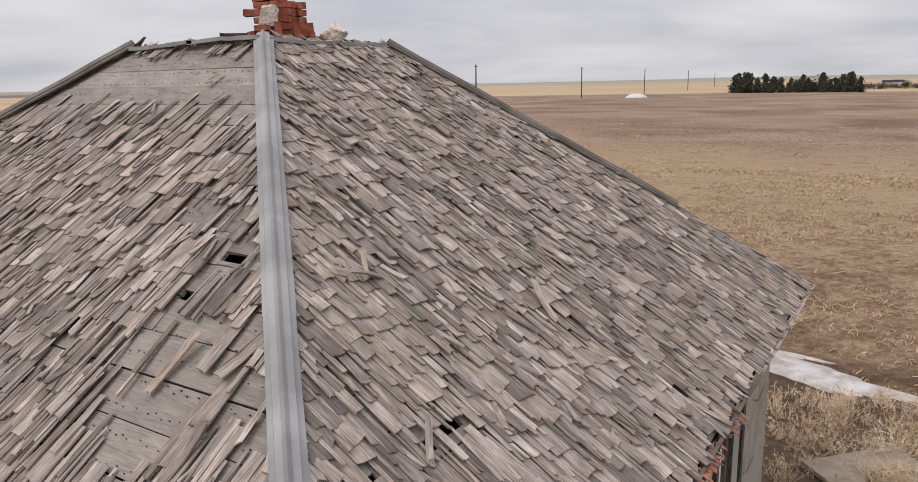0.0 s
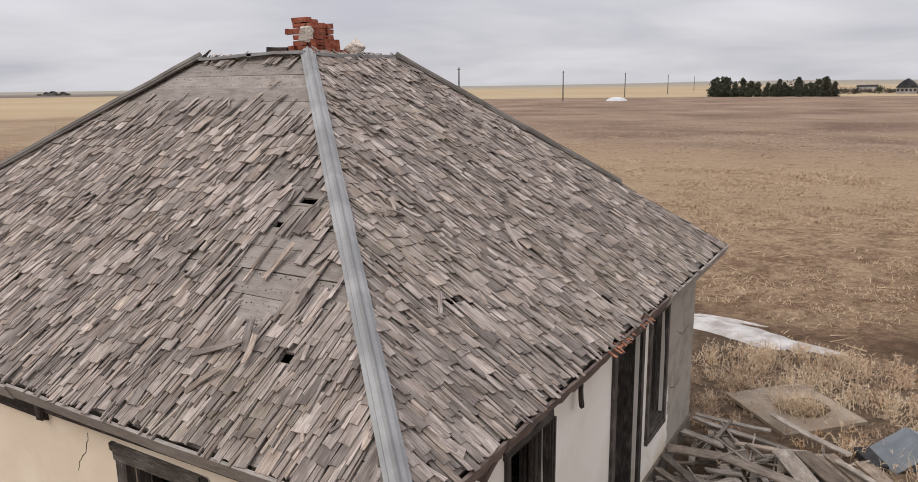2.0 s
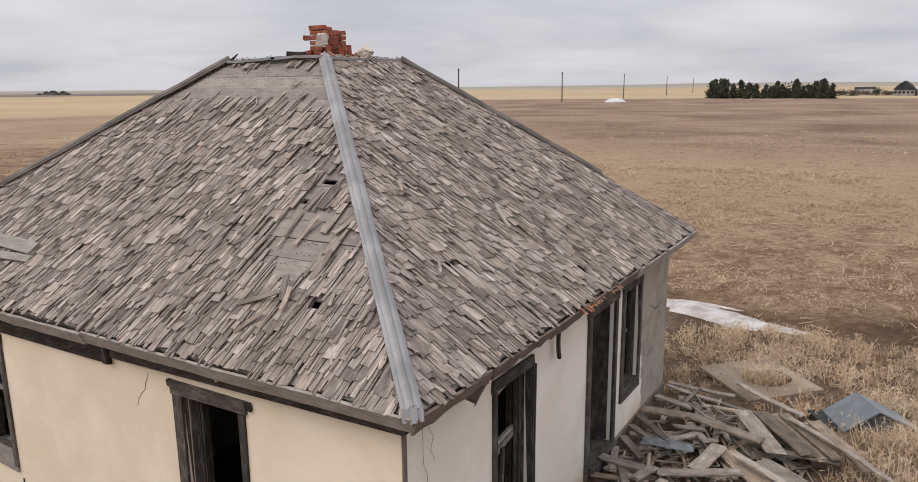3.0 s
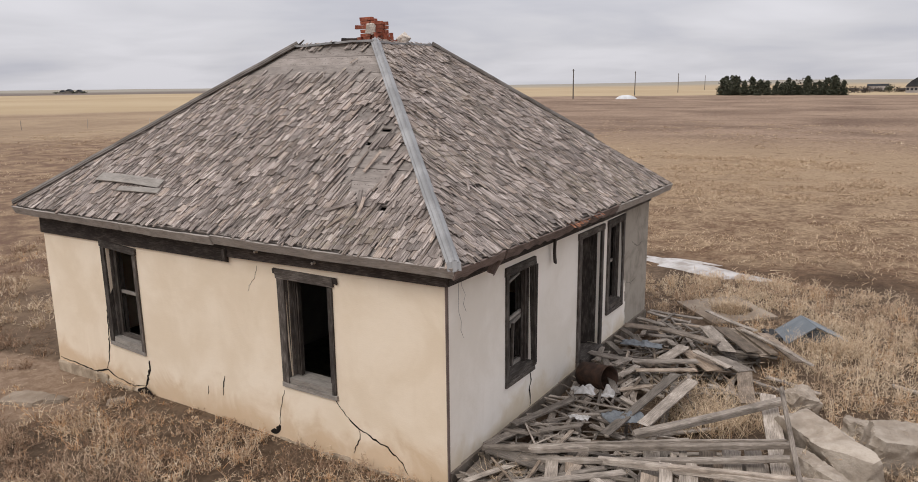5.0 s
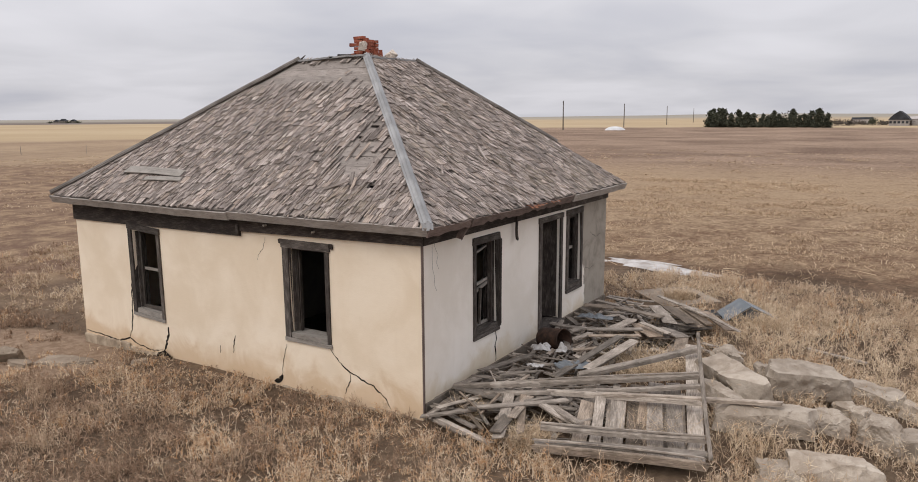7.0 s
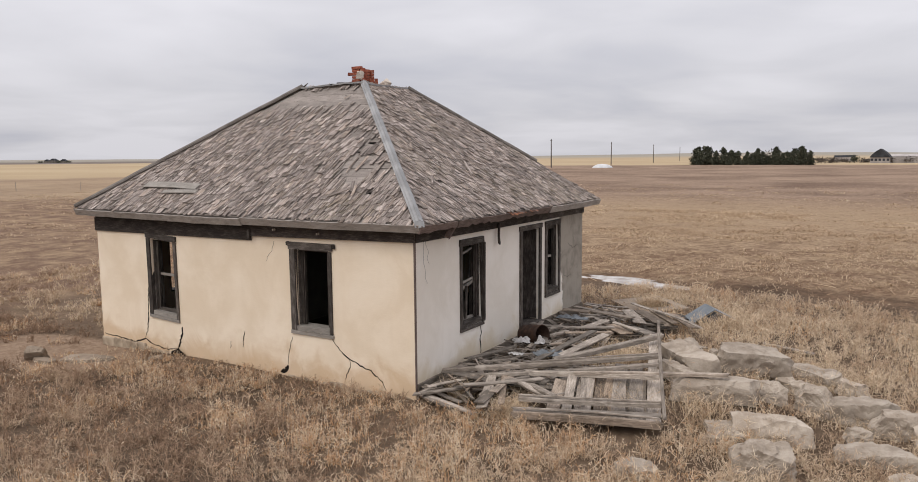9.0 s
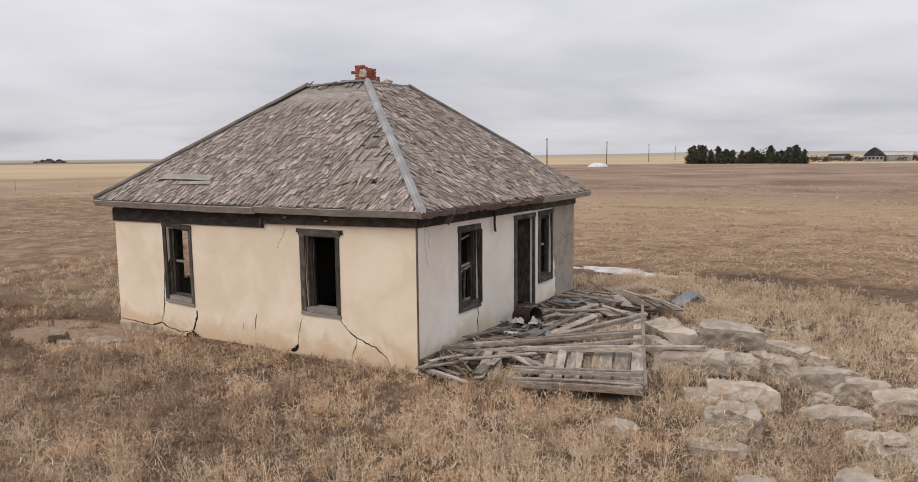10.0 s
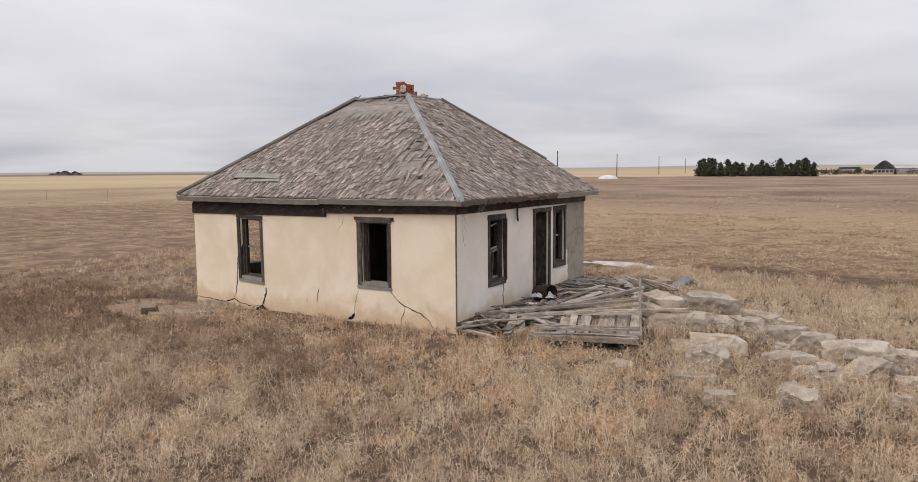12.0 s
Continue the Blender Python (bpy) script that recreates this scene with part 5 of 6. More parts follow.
board(0.73, 0.68, 2.32, 1.59, 0.38, 0.10, 0.06)
board(2.32, 4.85, 2.62, 3.60, 0.20, 0.22)
for k, (ax, ay) in enumerate(((3.13, 1.66), (2.92, 1.60), (2.68, 1.52), (2.22, 1.05), (2.48, 1.15))):
    ln = 1.42 if k < 3 else 1.12
    span(ax, ay, 0.40 + 0.01 * k, ax + 0.30 * ln, ay - ln, 0.10, 0.12 + 0.02 * (k % 2), 0.018)
# narrow laths nailed along the rails
span(1.91, -0.40, 0.235, 3.85, 0.12, 0.295, 0.03, 0.02, label="narrow grey lath along a fallen porch rail")
span(1.86, -0.05, 0.315, 3.75, 0.48, 0.395, 0.03, 0.02, label="narrow grey lath along a fallen porch rail")
span(0.60, 0.78, 0.34, 3.36, 1.74, 0.71, 0.03, 0.02, label="narrow grey lath along a fallen porch rail")
# middle of the heap
board(1.70, 1.96, 1.80, 3.69, 0.38, 0.17)
board(1.40, -0.45, 1.14, 1.06, 0.25, 0.16)
board(1.39, 0.01, 1.23, 1.11, 0.27, 0.12)
board(1.33, 0.91, 2.24, 0.24, 0.28, 0.13)
board(1.51, 0.73, 2.00, 0.33, 0.20, 0.10)
board(0.19, 0.64, 1.06, 0.61, 0.25, 0.25)
board(0.07, 0.80, 0.24, 1.39, 0.20, 0.12)
board(0.18, 1.26, 0.52, 2.41, 0.30, 0.12)
board(0.54, 1.27, 0.94, 1.69, 0.30, 0.08)
board(0.22, -0.21, 0.13, 0.68, 0.10, 0.12)
board(0.23, 0.06, 1.04, 0.46, 0.12, 0.07)
board(2.12, 0.43, 2.44, 0.77, 0.20, 0.09)
board(1.83, 1.79, 2.27, 0.49, 0.15, 0.20)
board(1.93, 1.90, 2.33, 0.62, 0.10, 0.14)
board(0.74, 1.94, 1.04, 2.10, 0.30, 0.07)
board(0.15, 4.07, 0.69, 4.00, 0.25, 0.12)
board(0.78, 3.49, 0.89, 4.01, 0.30, 0.12)
board(0.95, 3.86, 1.71, 4.34, 0.30, 0.10)
board(0.28, 4.25, 0.99, 2.84, 0.30, 0.10)
board(1.33, -0.20, 1.62, -0.17, 0.10, 0.10)
board(0.80, 0.03, 0.86, 0.38, 0.10, 0.12)
# far end of the heap, under the door and the end window
board(0.07, 5.84, 0.80, 5.95, 0.30, 0.18)
board(0.73, 5.91, 1.74, 5.57, 0.34, 0.20)
board(1.32, 6.48, 1.94, 5.44, 0.30, 0.25)
board(1.56, 6.59, 2.33, 5.55, 0.30, 0.25)
board(1.80, 6.67, 2.50, 5.60, 0.28, 0.2)
board(1.88, 6.59, 2.63, 5.57, 0.33, 0.15)
board(1.95, 6.41, 3.21, 5.21, 0.38, 0.08)
board(2.25, 6.71, 3.01, 5.51, 0.28, 0.20)
board(1.02, 7.80, 2.08, 7.02, 0.20, 0.12)
board(0.07, 7.26, 1.07, 7.23, 0.20, 0.09)
board(0.07, 7.13, 0.93, 6.88, 0.20, 0.10)
board(0.78, 6.51, 1.30, 6.59, 0.25, 0.09)
board(0.07, 6.52, 0.66, 6.35, 0.25, 0.12)
board(0.07, 5.63, 0.74, 4.98, 0.30, 0.10)
board(0.07, 5.35, 0.65, 4.97, 0.25, 0.10)
board(0.07, 4.97, 0.48, 4.51, 0.25, 0.12)
board(0.07, 4.15, 0.60, 4.14, 0.33, 0.15)
board(0.60, 3.83, 0.72, 4.22, 0.34, 0.13)
board(0.80, 4.11, 1.67, 4.63, 0.34, 0.16)
board(1.16, 4.48, 1.28, 5.18, 0.32, 0.20)
board(1.51, 5.08, 2.14, 4.64, 0.32, 0.12)
board(1.93, 5.56, 2.67, 5.65, 0.25, 0.10)
board(1.35, 5.32, 1.94, 4.62, 0.22, 0.28)
board(1.78, 5.28, 2.33, 4.86, 0.22, 0.28)
board(0.68, 5.01, 0.93, 5.41, 0.32, 0.10)
board(0.07, 3.81, 0.48, 3.92, 0.25, 0.10)
board(0.12, 4.54, 0.28, 3.95, 0.30, 0.09)
board(0.75, 5.75, 1.11, 5.31, 0.28, 0.12)
board(0.61, 5.49, 0.99, 5.58, 0.32, 0.08)
# smaller pieces that fill the heap, most of them raked towards the wall
frng = np.random.default_rng(77)
scraps = []
for i in range(430):
    px = frng.uniform(0.15, 2.3)
    py = frng.uniform(0.1, 6.9)
    if px > 1.3 and 2.2 < py < 4.2 and frng.random() < 0.8:
        continue
    if px > 1.5 and py < 1.0 and frng.random() < 0.7:
        continue
    ln = frng.uniform(0.3, 1.4)
    a = frng.choice([radians(frng.normal(100, 16)), radians(frng.normal(30, 22)), radians(frng.normal(140, 25))], p=[0.4, 0.4, 0.2])
    dx, dy = math.cos(a) * ln / 2, math.sin(a) * ln / 2
    if min(px - dx, px + dx) < 0.08:
        px = 0.08 + abs(dx)
    hz = (0.02 + 0.22 * math.exp(-((px - 0.8) / 0.9) ** 2)) * frng.uniform(0.4, 1.0)
    if i < 180:
        board(px - dx, py - dy, px + dx, py + dy, hz, frng.choice([0.022, 0.035, 0.05, 0.08]), frng.choice([0.010, 0.015, 0.022]), frng.normal(0, 0.05))
    else:
        scraps.append((px - dx, py - dy, px + dx, py + dy, hz, frng.choice([0.022, 0.035, 0.05, 0.08]), frng.choice([0.010, 0.015, 0.022]), frng.normal(0, 0.05)))
for ax, ay, bx, by in ((0.9, -0.35, 0.2, -0.12), (0.15, -0.05, 1.3, -0.4), (0.1, 0.25, 0.9, -0.1), (0.5, 7.3, 1.5, 7.0), (2.6, 5.2, 3.4, 4.9), (2.1, 5.05, 3.3, 4.55), (1.9, 4.45, 2.7, 4.1), (4.3, 5.8, 5.2, 5.5)):
    board(ax, ay, bx, by, 0.06, 0.08, 0.03)

# the smallest scraps lie in between, too many to count
sv, su, sf, off = [], [], [], 0
for i, (ax, ay, bx, by, z, width, thick, lift) in enumerate(scraps):
    ln = math.hypot(bx - ax, by - ay)
    m = pose((ax + bx) / 2, (ay + by) / 2, z + mound((ax + bx) / 2, (ay + by) / 2) + lift / 2 - 0.02, 0, 0, math.degrees(math.atan2(by - ay, bx - ax)) - 90) @ pose(0, 0, 0, math.degrees(math.atan2(lift, ln)), frng.uniform(-6, 6), 0)
    bx_ = Boxes(6000 + i).add(-width / 2, width / 2, -ln / 2, ln / 2, 0, thick, 0.006, along=1, m=m)
    sv += bx_.v
    su += bx_.u
    sf.append(BOXF + 8 * i)
tagged(link("board_scraps", fast_mesh("board_scraps", np.concatenate(sv), [np.concatenate(sf)], uv=np.concatenate(su)), M_BOARD), "small grey splintered scraps of board in the heap", "wood scraps", kind="stuff")

# rusty drum lying by the door, rags, a scrap of blue sheet
drum = thing("rusty_drum", "rusty open steel drum lying beside the doorway", "drum")
drum.matrix_basis = pose(0.55, 3.2, 0.34, 0, 80, -22)
bm = bmesh.new()
ring = []
for z, r in ((-0.26, 0.165), (-0.255, 0.18), (-0.1, 0.18), (-0.09, 0.187), (-0.08, 0.18), (0.09, 0.18), (0.1, 0.187), (0.11, 0.18), (0.255, 0.18), (0.26, 0.187), (0.262, 0.172), (0.25, 0.168), (-0.22, 0.165), (-0.225, 0.01)):
    ring.append([bm.verts.new((r * math.cos(2 * math.pi * k / 28) * (1 + 0.03 * math.sin(k)), r * math.sin(2 * math.pi * k / 28), z)) for k in range(28)])
for a, c in zip(ring, ring[1:]):
    for k in range(28):
        bm.faces.new((a[k], a[(k + 1) % 28], c[(k + 1) % 28], c[k]))
bm.faces.new(list(reversed(ring[0])))
me = bpy.data.meshes.new("shell")
bm.to_mesh(me)
bm.free()
me.shade_smooth()
link("shell", me, M_RUST, drum)


def cloth(name, size, seed, mat_, at, label, height=0.14):
    """A crumpled piece of cloth."""
    n = 22
    vs = []
    for i in range(n):
        for k in range(n):
            x, y = (i / (n - 1) - 0.5) * size[0], (k / (n - 1) - 0.5) * size[1]
            e = min(i, k, n - 1 - i, n - 1 - k) / (n / 2)
            z = height * (0.35 + 0.65 * noise.noise((x * 7 + seed, y * 7, seed))) * min(1, e * 2.4) + 0.04 * noise.noise((x * 22, y * 22, seed))
            vs.append((x * (0.85 + 0.3 * noise.noise((y * 5, seed, 0))), y * (0.85 + 0.3 * noise.noise((x * 5, seed, 4))), max(z, 0.0)))
    fs = [(i * n + k, (i + 1) * n + k, (i + 1) * n + k + 1, i * n + k + 1) for i in range(n - 1) for k in range(n - 1)]
    me = fast_mesh(name, vs, [np.array(fs)], smooth=True)
    ob = tagged(link(name, me, mat_), label, "cloth")
    sol = ob.modifiers.new("thick", "SOLIDIFY")
    sol.thickness = 0.006
    ob.matrix_basis = at
    return ob


cloth("white_rag", (0.34, 0.26), 1, M_RAG, pose(0.62, 2.55, 0.36, 0, 0, 30), "crumpled dirty white rag on the boards", 0.24)
cloth("white_rag", (0.2, 0.22), 2, M_RAG, pose(0.96, 2.62, 0.36, 0, 0, 10), "small crumpled white rag on the boards", 0.16)
cloth("white_rag", (0.3, 0.14), 5, M_RAG, pose(0.88, 1.78, 0.34, 0, 0, 20), "small crumpled white rag on the boards", 0.05)
cloth("blue_sheet", (0.62, 0.38), 3, M_TARP, pose(1.38, 2.10, 0.33, 0, 0, 40), "crumpled faded blue sheet between the boards", 0.12)
cloth("blue_sheet", (0.75, 0.24), 4, M_TARP, pose(0.72, 4.75, 0.38, 0, 0, 10), "crumpled faded blue sheet between the boards", 0.1)

# blue gabled lid lying in the weeds past the boards
lid = thing("doghouse_roof", "faded blue gabled plastic roof piece lying in the weeds", "roof piece")
lid.matrix_basis = pose(2.86, 7.68, -0.13, 0, 0, 30) @ Matrix.Diagonal((0.96, 0.90, 0.88, 1))


def panel(corners, thick):
    a, b2, c, d = [Vector(q) for q in corners]
    nrm = (b2 - a).cross(d - a).normalized() * thick
    v = [a, b2, c, d, a - nrm, b2 - nrm, c - nrm, d - nrm]
    return fast_mesh("panel", [tuple(q) for q in v], [np.array([(0, 1, 2, 3), (7, 6, 5, 4), (0, 4, 5, 1), (1, 5, 6, 2), (2, 6, 7, 3), (3, 7, 4, 0)])])


link("slope_panel", panel([(-0.56, -0.36, 0.06), (0.02, -0.36, 0.46), (0.02, 0.42, 0.46), (-0.56, 0.42, 0.06)][::-1], 0.02), M_BLUE, lid, "faded blue panel")
link("slope_panel", panel([(0.025, -0.36, 0.46), (0.80, -0.36, 0.04), (0.80, 0.42, 0.04), (0.025, 0.42, 0.46)][::-1], 0.02), M_BLUE, lid)
link("gable_panel", panel([(-0.50, -0.31, 0.0), (0.66, -0.31, 0.0), (0.66, -0.31, 0.07), (0.02, -0.31, 0.42)], 0.02), M_BLUEDARK, lid, "dark blue-grey gable panel")
link("end_board", Boxes(5).add(-0.80, -0.57, -0.34, 0.24, 0.0, 0.24, 0.012).mesh("end_board"), M_DARKEND, lid, "dark board at the end")

# thin concrete cover with a round hole, lying in the weeds
slab = thing("concrete_cover", "thin pale concrete cover with a broken round hole", "slab")
slab.matrix_basis = pose(1.24, 8.52, 0.0, 2, -1, 46)
bm = bmesh.new()
N = 40
outer, inner = [], []
for k in range(N):
    t = 2 * math.pi * k / N + math.pi / 4
    ct, st = math.cos(t), math.sin(t)
    r = 0.70 / max(abs(ct), abs(st)) * (1 + 0.015 * noise.noise((ct * 3, st * 3, 2)))
    outer.append((r * ct, r * st))
    ri = 0.34 * (1 + 0.16 * noise.noise((ct * 1.5, st * 1.5, 7)))
    inner.append((0.12 + ri * ct * 1.15, -0.05 + ri * st))
loops = [[bm.verts.new((x, y, z)) for x, y in pts] for pts, z in ((outer, 0.0), (outer, 0.055), (inner, 0.055), (inner, 0.0))]
for a, c in zip(loops, loops[1:] + loops[:1]):
    for k in range(N):
        bm.faces.new((a[k], a[(k + 1) % N], c[(k + 1) % N], c[k]))
me = bpy.data.meshes.new("cover")
bm.to_mesh(me)
bm.free()
link("cover", me, M_SLAB, slab)

# ---- broken stone blocks ----
STONES = "broken stone blocks"
ROCKS = []


def rock(x, y, sx, sy, sz, turn, seed, tilt=0.0, sink=0.06, label="pale broken stone block in the dry weeds", ry=0.0):
    sx, sy, sz = sx * 0.86, sy * 0.84, sz * 0.80
    me = lump("stone_block", (sx, sy, sz), seed)
    ob = tagged(link("stone_block", me, M_STONE), label, "stone", STONES)
    ob.matrix_basis = pose(x, y, land(x, y) + sz / 2 - sink, tilt, ry, turn)
    ROCKS.append((x, y, max(sx, sy) / 2))
    return ob


LONG, FLAT = "long pale broken stone slab beside the heap", "flat pale stone slab in the dry weeds"
rock(3.74, 2.12, 1.70, 0.58, 0.36, -47, 12, 16, -0.10, label="long tilted pale stone slab against the boards")
rock(4.26, 1.36, 1.42, 0.50, 0.46, 12, 11, 3, label=LONG)
rock(4.56, 2.62, 1.36, 0.74, 0.52, 24, 16, 6, -0.10, label="large pale broken stone block on the rubble heap")
rock(3.72, 1.58, 1.10, 0.32, 0.30, -40, 13, 8, -0.04, label=LONG)
rock(3.18, 4.25, 0.52, 0.42, 0.50, 40, 14)
rock(4.62, 3.25, 0.55, 0.42, 0.46, -10, 17, 0, -0.06)
rock(4.02, 3.20, 0.50, 0.36, 0.36, -10, 15, 0, -0.02)
rock(5.38, 3.70, 0.95, 0.46, 0.40, -24, 18, 8, 0.02)
rock(5.95, 3.35, 0.62, 0.40, 0.36, -24, 27, 4)
rock(5.15, 2.52, 0.64, 0.32, 0.34, -32, 19, 14)
rock(4.95, 1.82, 0.58, 0.42, 0.40, 8, 21)
rock(5.53, 1.86, 0.64, 0.50, 0.54, -20, 20, 10)
rock(4.60, 0.50, 0.60, 0.46, 0.26, 20, 22)
rock(5.13, 0.72, 1.18, 0.52, 0.44, 14, 23)
rock(6.08, 2.02, 1.38, 0.50, 0.46, 20, 26, ry=-4)
rock(5.15, -0.26, 0.84, 0.52, 0.60, 14, 24, label="squarish pale broken stone block")
rock(5.12, -0.98, 0.78, 0.52, 0.34, 13, 25, sink=0.12)
rock(6.56, 1.76, 0.82, 0.48, 0.50, 28, 29, 10)
rock(6.32, 0.68, 1.04, 0.48, 0.30, 6, 53, label=FLAT)
rock(6.10, 1.24, 0.42, 0.30, 0.30, 20, 31)
rock(7.28, 1.72, 1.36, 0.54, 0.46, 10, 32)
rock(7.52, 0.40, 1.12, 0.34, 0.42, 48, 33, 22, ry=-16, label="long tilted pale stone slab in the weeds")
rock(7.36, 0.64, 0.82, 0.25, 0.36, 48, 34, 22, ry=-14)
rock(6.72, 0.10, 0.62, 0.38, 0.26, 6, 35, label=FLAT)
rock(6.98, -0.55, 0.62, 0.46, 0.44, 8, 36)
rock(6.99, -0.55, 0.36, 0.28, 0.14, 20, 37, 0, -0.30)
rock(5.76, -2.02, 0.62, 0.44, 0.32, 14, 38)
rock(6.76, -1.70, 0.82, 0.50, 0.42, -30, 39, 14, ry=8)
rock(3.85, -0.98, 0.58, 0.40, 0.26, 10, 40)
rock(8.05, 1.06, 0.72, 0.52, 0.54, -20, 41)
rock(8.10, 0.20, 0.48, 0.38, 0.30, 20, 42)
rock(7.98, -1.05, 0.38, 0.30, 0.30, 0, 43)
rock(8.60, 0.70, 0.62, 0.45, 0.36, 15, 44)
rock(8.70, -0.60, 0.42, 0.36, 0.24, 60, 45)
rock(4.40, 0.30, 0.28, 0.2, 0.16, 20, 47)
# flat stones and a dark wedge off the house's other corner
rock(-8.1, -1.42, 0.50, 0.30, 0.50, 30, 48, 36, 0.12, "brown wedge of broken slab in the dry grass").data.materials[0] = M_SLAB
for fx, fy, fs_, ft, sd in ((-7.15, -1.05, 1.0, 18, 49), (-6.75, -0.85, 0.5, 30, 50), (-7.75, -1.45, 0.6, 10, 51), (-5.75, -0.45, 0.4, 60, 52)):
    rock(fx, fy, fs_, fs_ * 0.5, 0.13, ft, sd, 2, 0.03, "flat grey slab lying in the dry grass").data.materials[0] = M_SLAB

# ---- snow left along the track ----
def patch(name, cx, cy, rx, ry, turn, seed, mat_, label, height=0.05):
    n, rings = 64, 7
    vs, fs = [], []
    ca, sa = math.cos(radians(turn)), math.sin(radians(turn))
    for j in range(rings + 1):
        f = j / rings
        for k in range(n):
            t = 2 * math.pi * k / n
            q = f * (1 + 0.62 * noise.noise((math.cos(t) * 1.8 + seed, math.sin(t) * 2.2, seed)) + 0.22 * noise.noise((math.cos(t) * 7, math.sin(t) * 7, seed)) + 0.10 * noise.noise((math.cos(t) * 17, math.sin(t) * 17, seed)))
            x, y = rx * q * math.cos(t), ry * q * math.sin(t)
            wx, wy = cx + x * ca - y * sa, cy + x * sa + y * ca
            vs.append((wx, wy, land(wx, wy) + height * (1 - f ** 3) - 0.012 * f + 0.02 * noise.noise((wx * 4, wy * 4, 0)) * (1 - f)))
    for j in range(rings):
        for k in range(n):
            a, b2 = j * n + k, j * n + (k + 1) % n
            fs.append((a, a + n, b2 + n, b2))
    return tagged(link(name, fast_mesh(name, vs, [np.array(fs)], smooth=True), mat_), label, "snow")


patch("snow_patch", -0.3, 12.15, 1.95, 0.52, -22, 3, M_SNOW, "strip of old dirty snow along the track", 0.09)
patch("snow_patch", -0.7, 12.95, 0.8, 0.12, -8, 8, M_SNOW, "thin strip of old snow along the track")
patch("snow_patch", -3.2, 12.5, 1.6, 0.4, 4, 9, M_SNOW, "strip of old dirty snow along the track")

# ---- dead grass and weeds ----
def blades(name, base, height, width, lean, tone, mat_, label, seed, curl=0.5, category="grass"):
    """Bent tapering blades, all of one growth, as one mesh."""
    rng = np.random.default_rng(seed)
    n = len(base)
    ang = rng.uniform(0, 2 * np.pi, n)
    d = np.stack([np.cos(ang), np.sin(ang), np.zeros(n)], 1)
    face = ang + np.pi / 2 + rng.normal(0, 0.6, n)
    s = np.stack([np.cos(face), np.sin(face), np.zeros(n)], 1) * (width * rng.uniform(0.6, 1.3, n))[:, None]
    l1 = lean * rng.uniform(0.3, 1.2, n)
    up_v = np.array([0, 0, 1.0])
    h = height[:, None]
    kink = np.column_stack([rng.normal(0, 0.26, n), rng.normal(0, 0.26, n), np.zeros(n)])
    mid_p = base + d * (l1[:, None] * h * 0.4) + (up_v * 0.55 + kink) * h
    tip = base + d * ((l1 * (1 + curl * rng.uniform(0, 1, n)))[:, None] * h) + up_v * h * (1 - 0.28 * np.clip(l1, 0, 2.2))[:, None]
    v = np.stack([base - s, base + s, mid_p - s * 0.75, mid_p + s * 0.75, tip], 1).reshape(-1, 3)
    k = np.arange(n)[:, None] * 5
    quads = k + np.array([[0, 1, 3, 2]])
    tris = k + np.array([[2, 3, 4]])
    me = fast_mesh(name, v, [quads, tris], tone=np.repeat(tone, 5))
    return tagged(link(name, me, mat_), label, category, kind="stuff")


def twiggy(name, base, height, width, tone, mat_, label, seed, twigs=4):
    """Stiff branching weeds: thin stems that fan out, each with short side twigs towards its tip."""
    rng = np.random.default_rng(seed)
    n = len(base)
    ang = rng.uniform(0, 2 * np.pi, n)
    lean = np.abs(rng.normal(0, 0.75, n))
    d = np.stack([np.cos(ang) * np.sin(lean), np.sin(ang) * np.sin(lean), np.cos(lean)], 1)
    tip = base + d * height[:, None]
    side = np.stack([-np.sin(ang + rng.normal(0, 0.7, n)), np.cos(ang), np.zeros(n)], 1)
    v = [np.stack([base - side * width[:, None], base + side * width[:, None], tip], 1)]
    for k in range(twigs):
        f = rng.uniform(0.3, 1.0, n)[:, None]
        o = base + (tip - base) * f
        e = rng.normal(0, 1, (n, 3)) * (1, 1, 0.6) + d * 0.7 + (0, 0, 0.2)
        e /= np.linalg.norm(e, axis=1)[:, None]
        ln = (height * rng.uniform(0.14, 0.36, n) + 0.012)[:, None]
        w = np.cross(e, rng.normal(0, 1, (n, 3)))
        w /= np.linalg.norm(w, axis=1)[:, None] + 1e-6
        w *= (width * 0.8)[:, None]
        v.append(np.stack([o - w, o + w, o + e * ln], 1))
    v = np.concatenate(v, 1).reshape(-1, 3)
    me = fast_mesh(name, v, [np.arange(len(v)).reshape(-1, 3)], tone=np.repeat(tone, 3 * (twigs + 1)))
    return tagged(link(name, me, mat_), label, "grass", kind="stuff")


def heights_at(xy):
    return np.array([land(x, y) for x, y in xy])


def field_noise(xy, s, z):
    return np.array([noise.noise((x * s, y * s, z)) for x, y in xy])


def clumps(rng, n, box, keep):
    xy = np.stack([rng.uniform(box[0], box[1], n), rng.uniform(box[2], box[3], n)], 1)
    return xy[keep(xy, rng)]


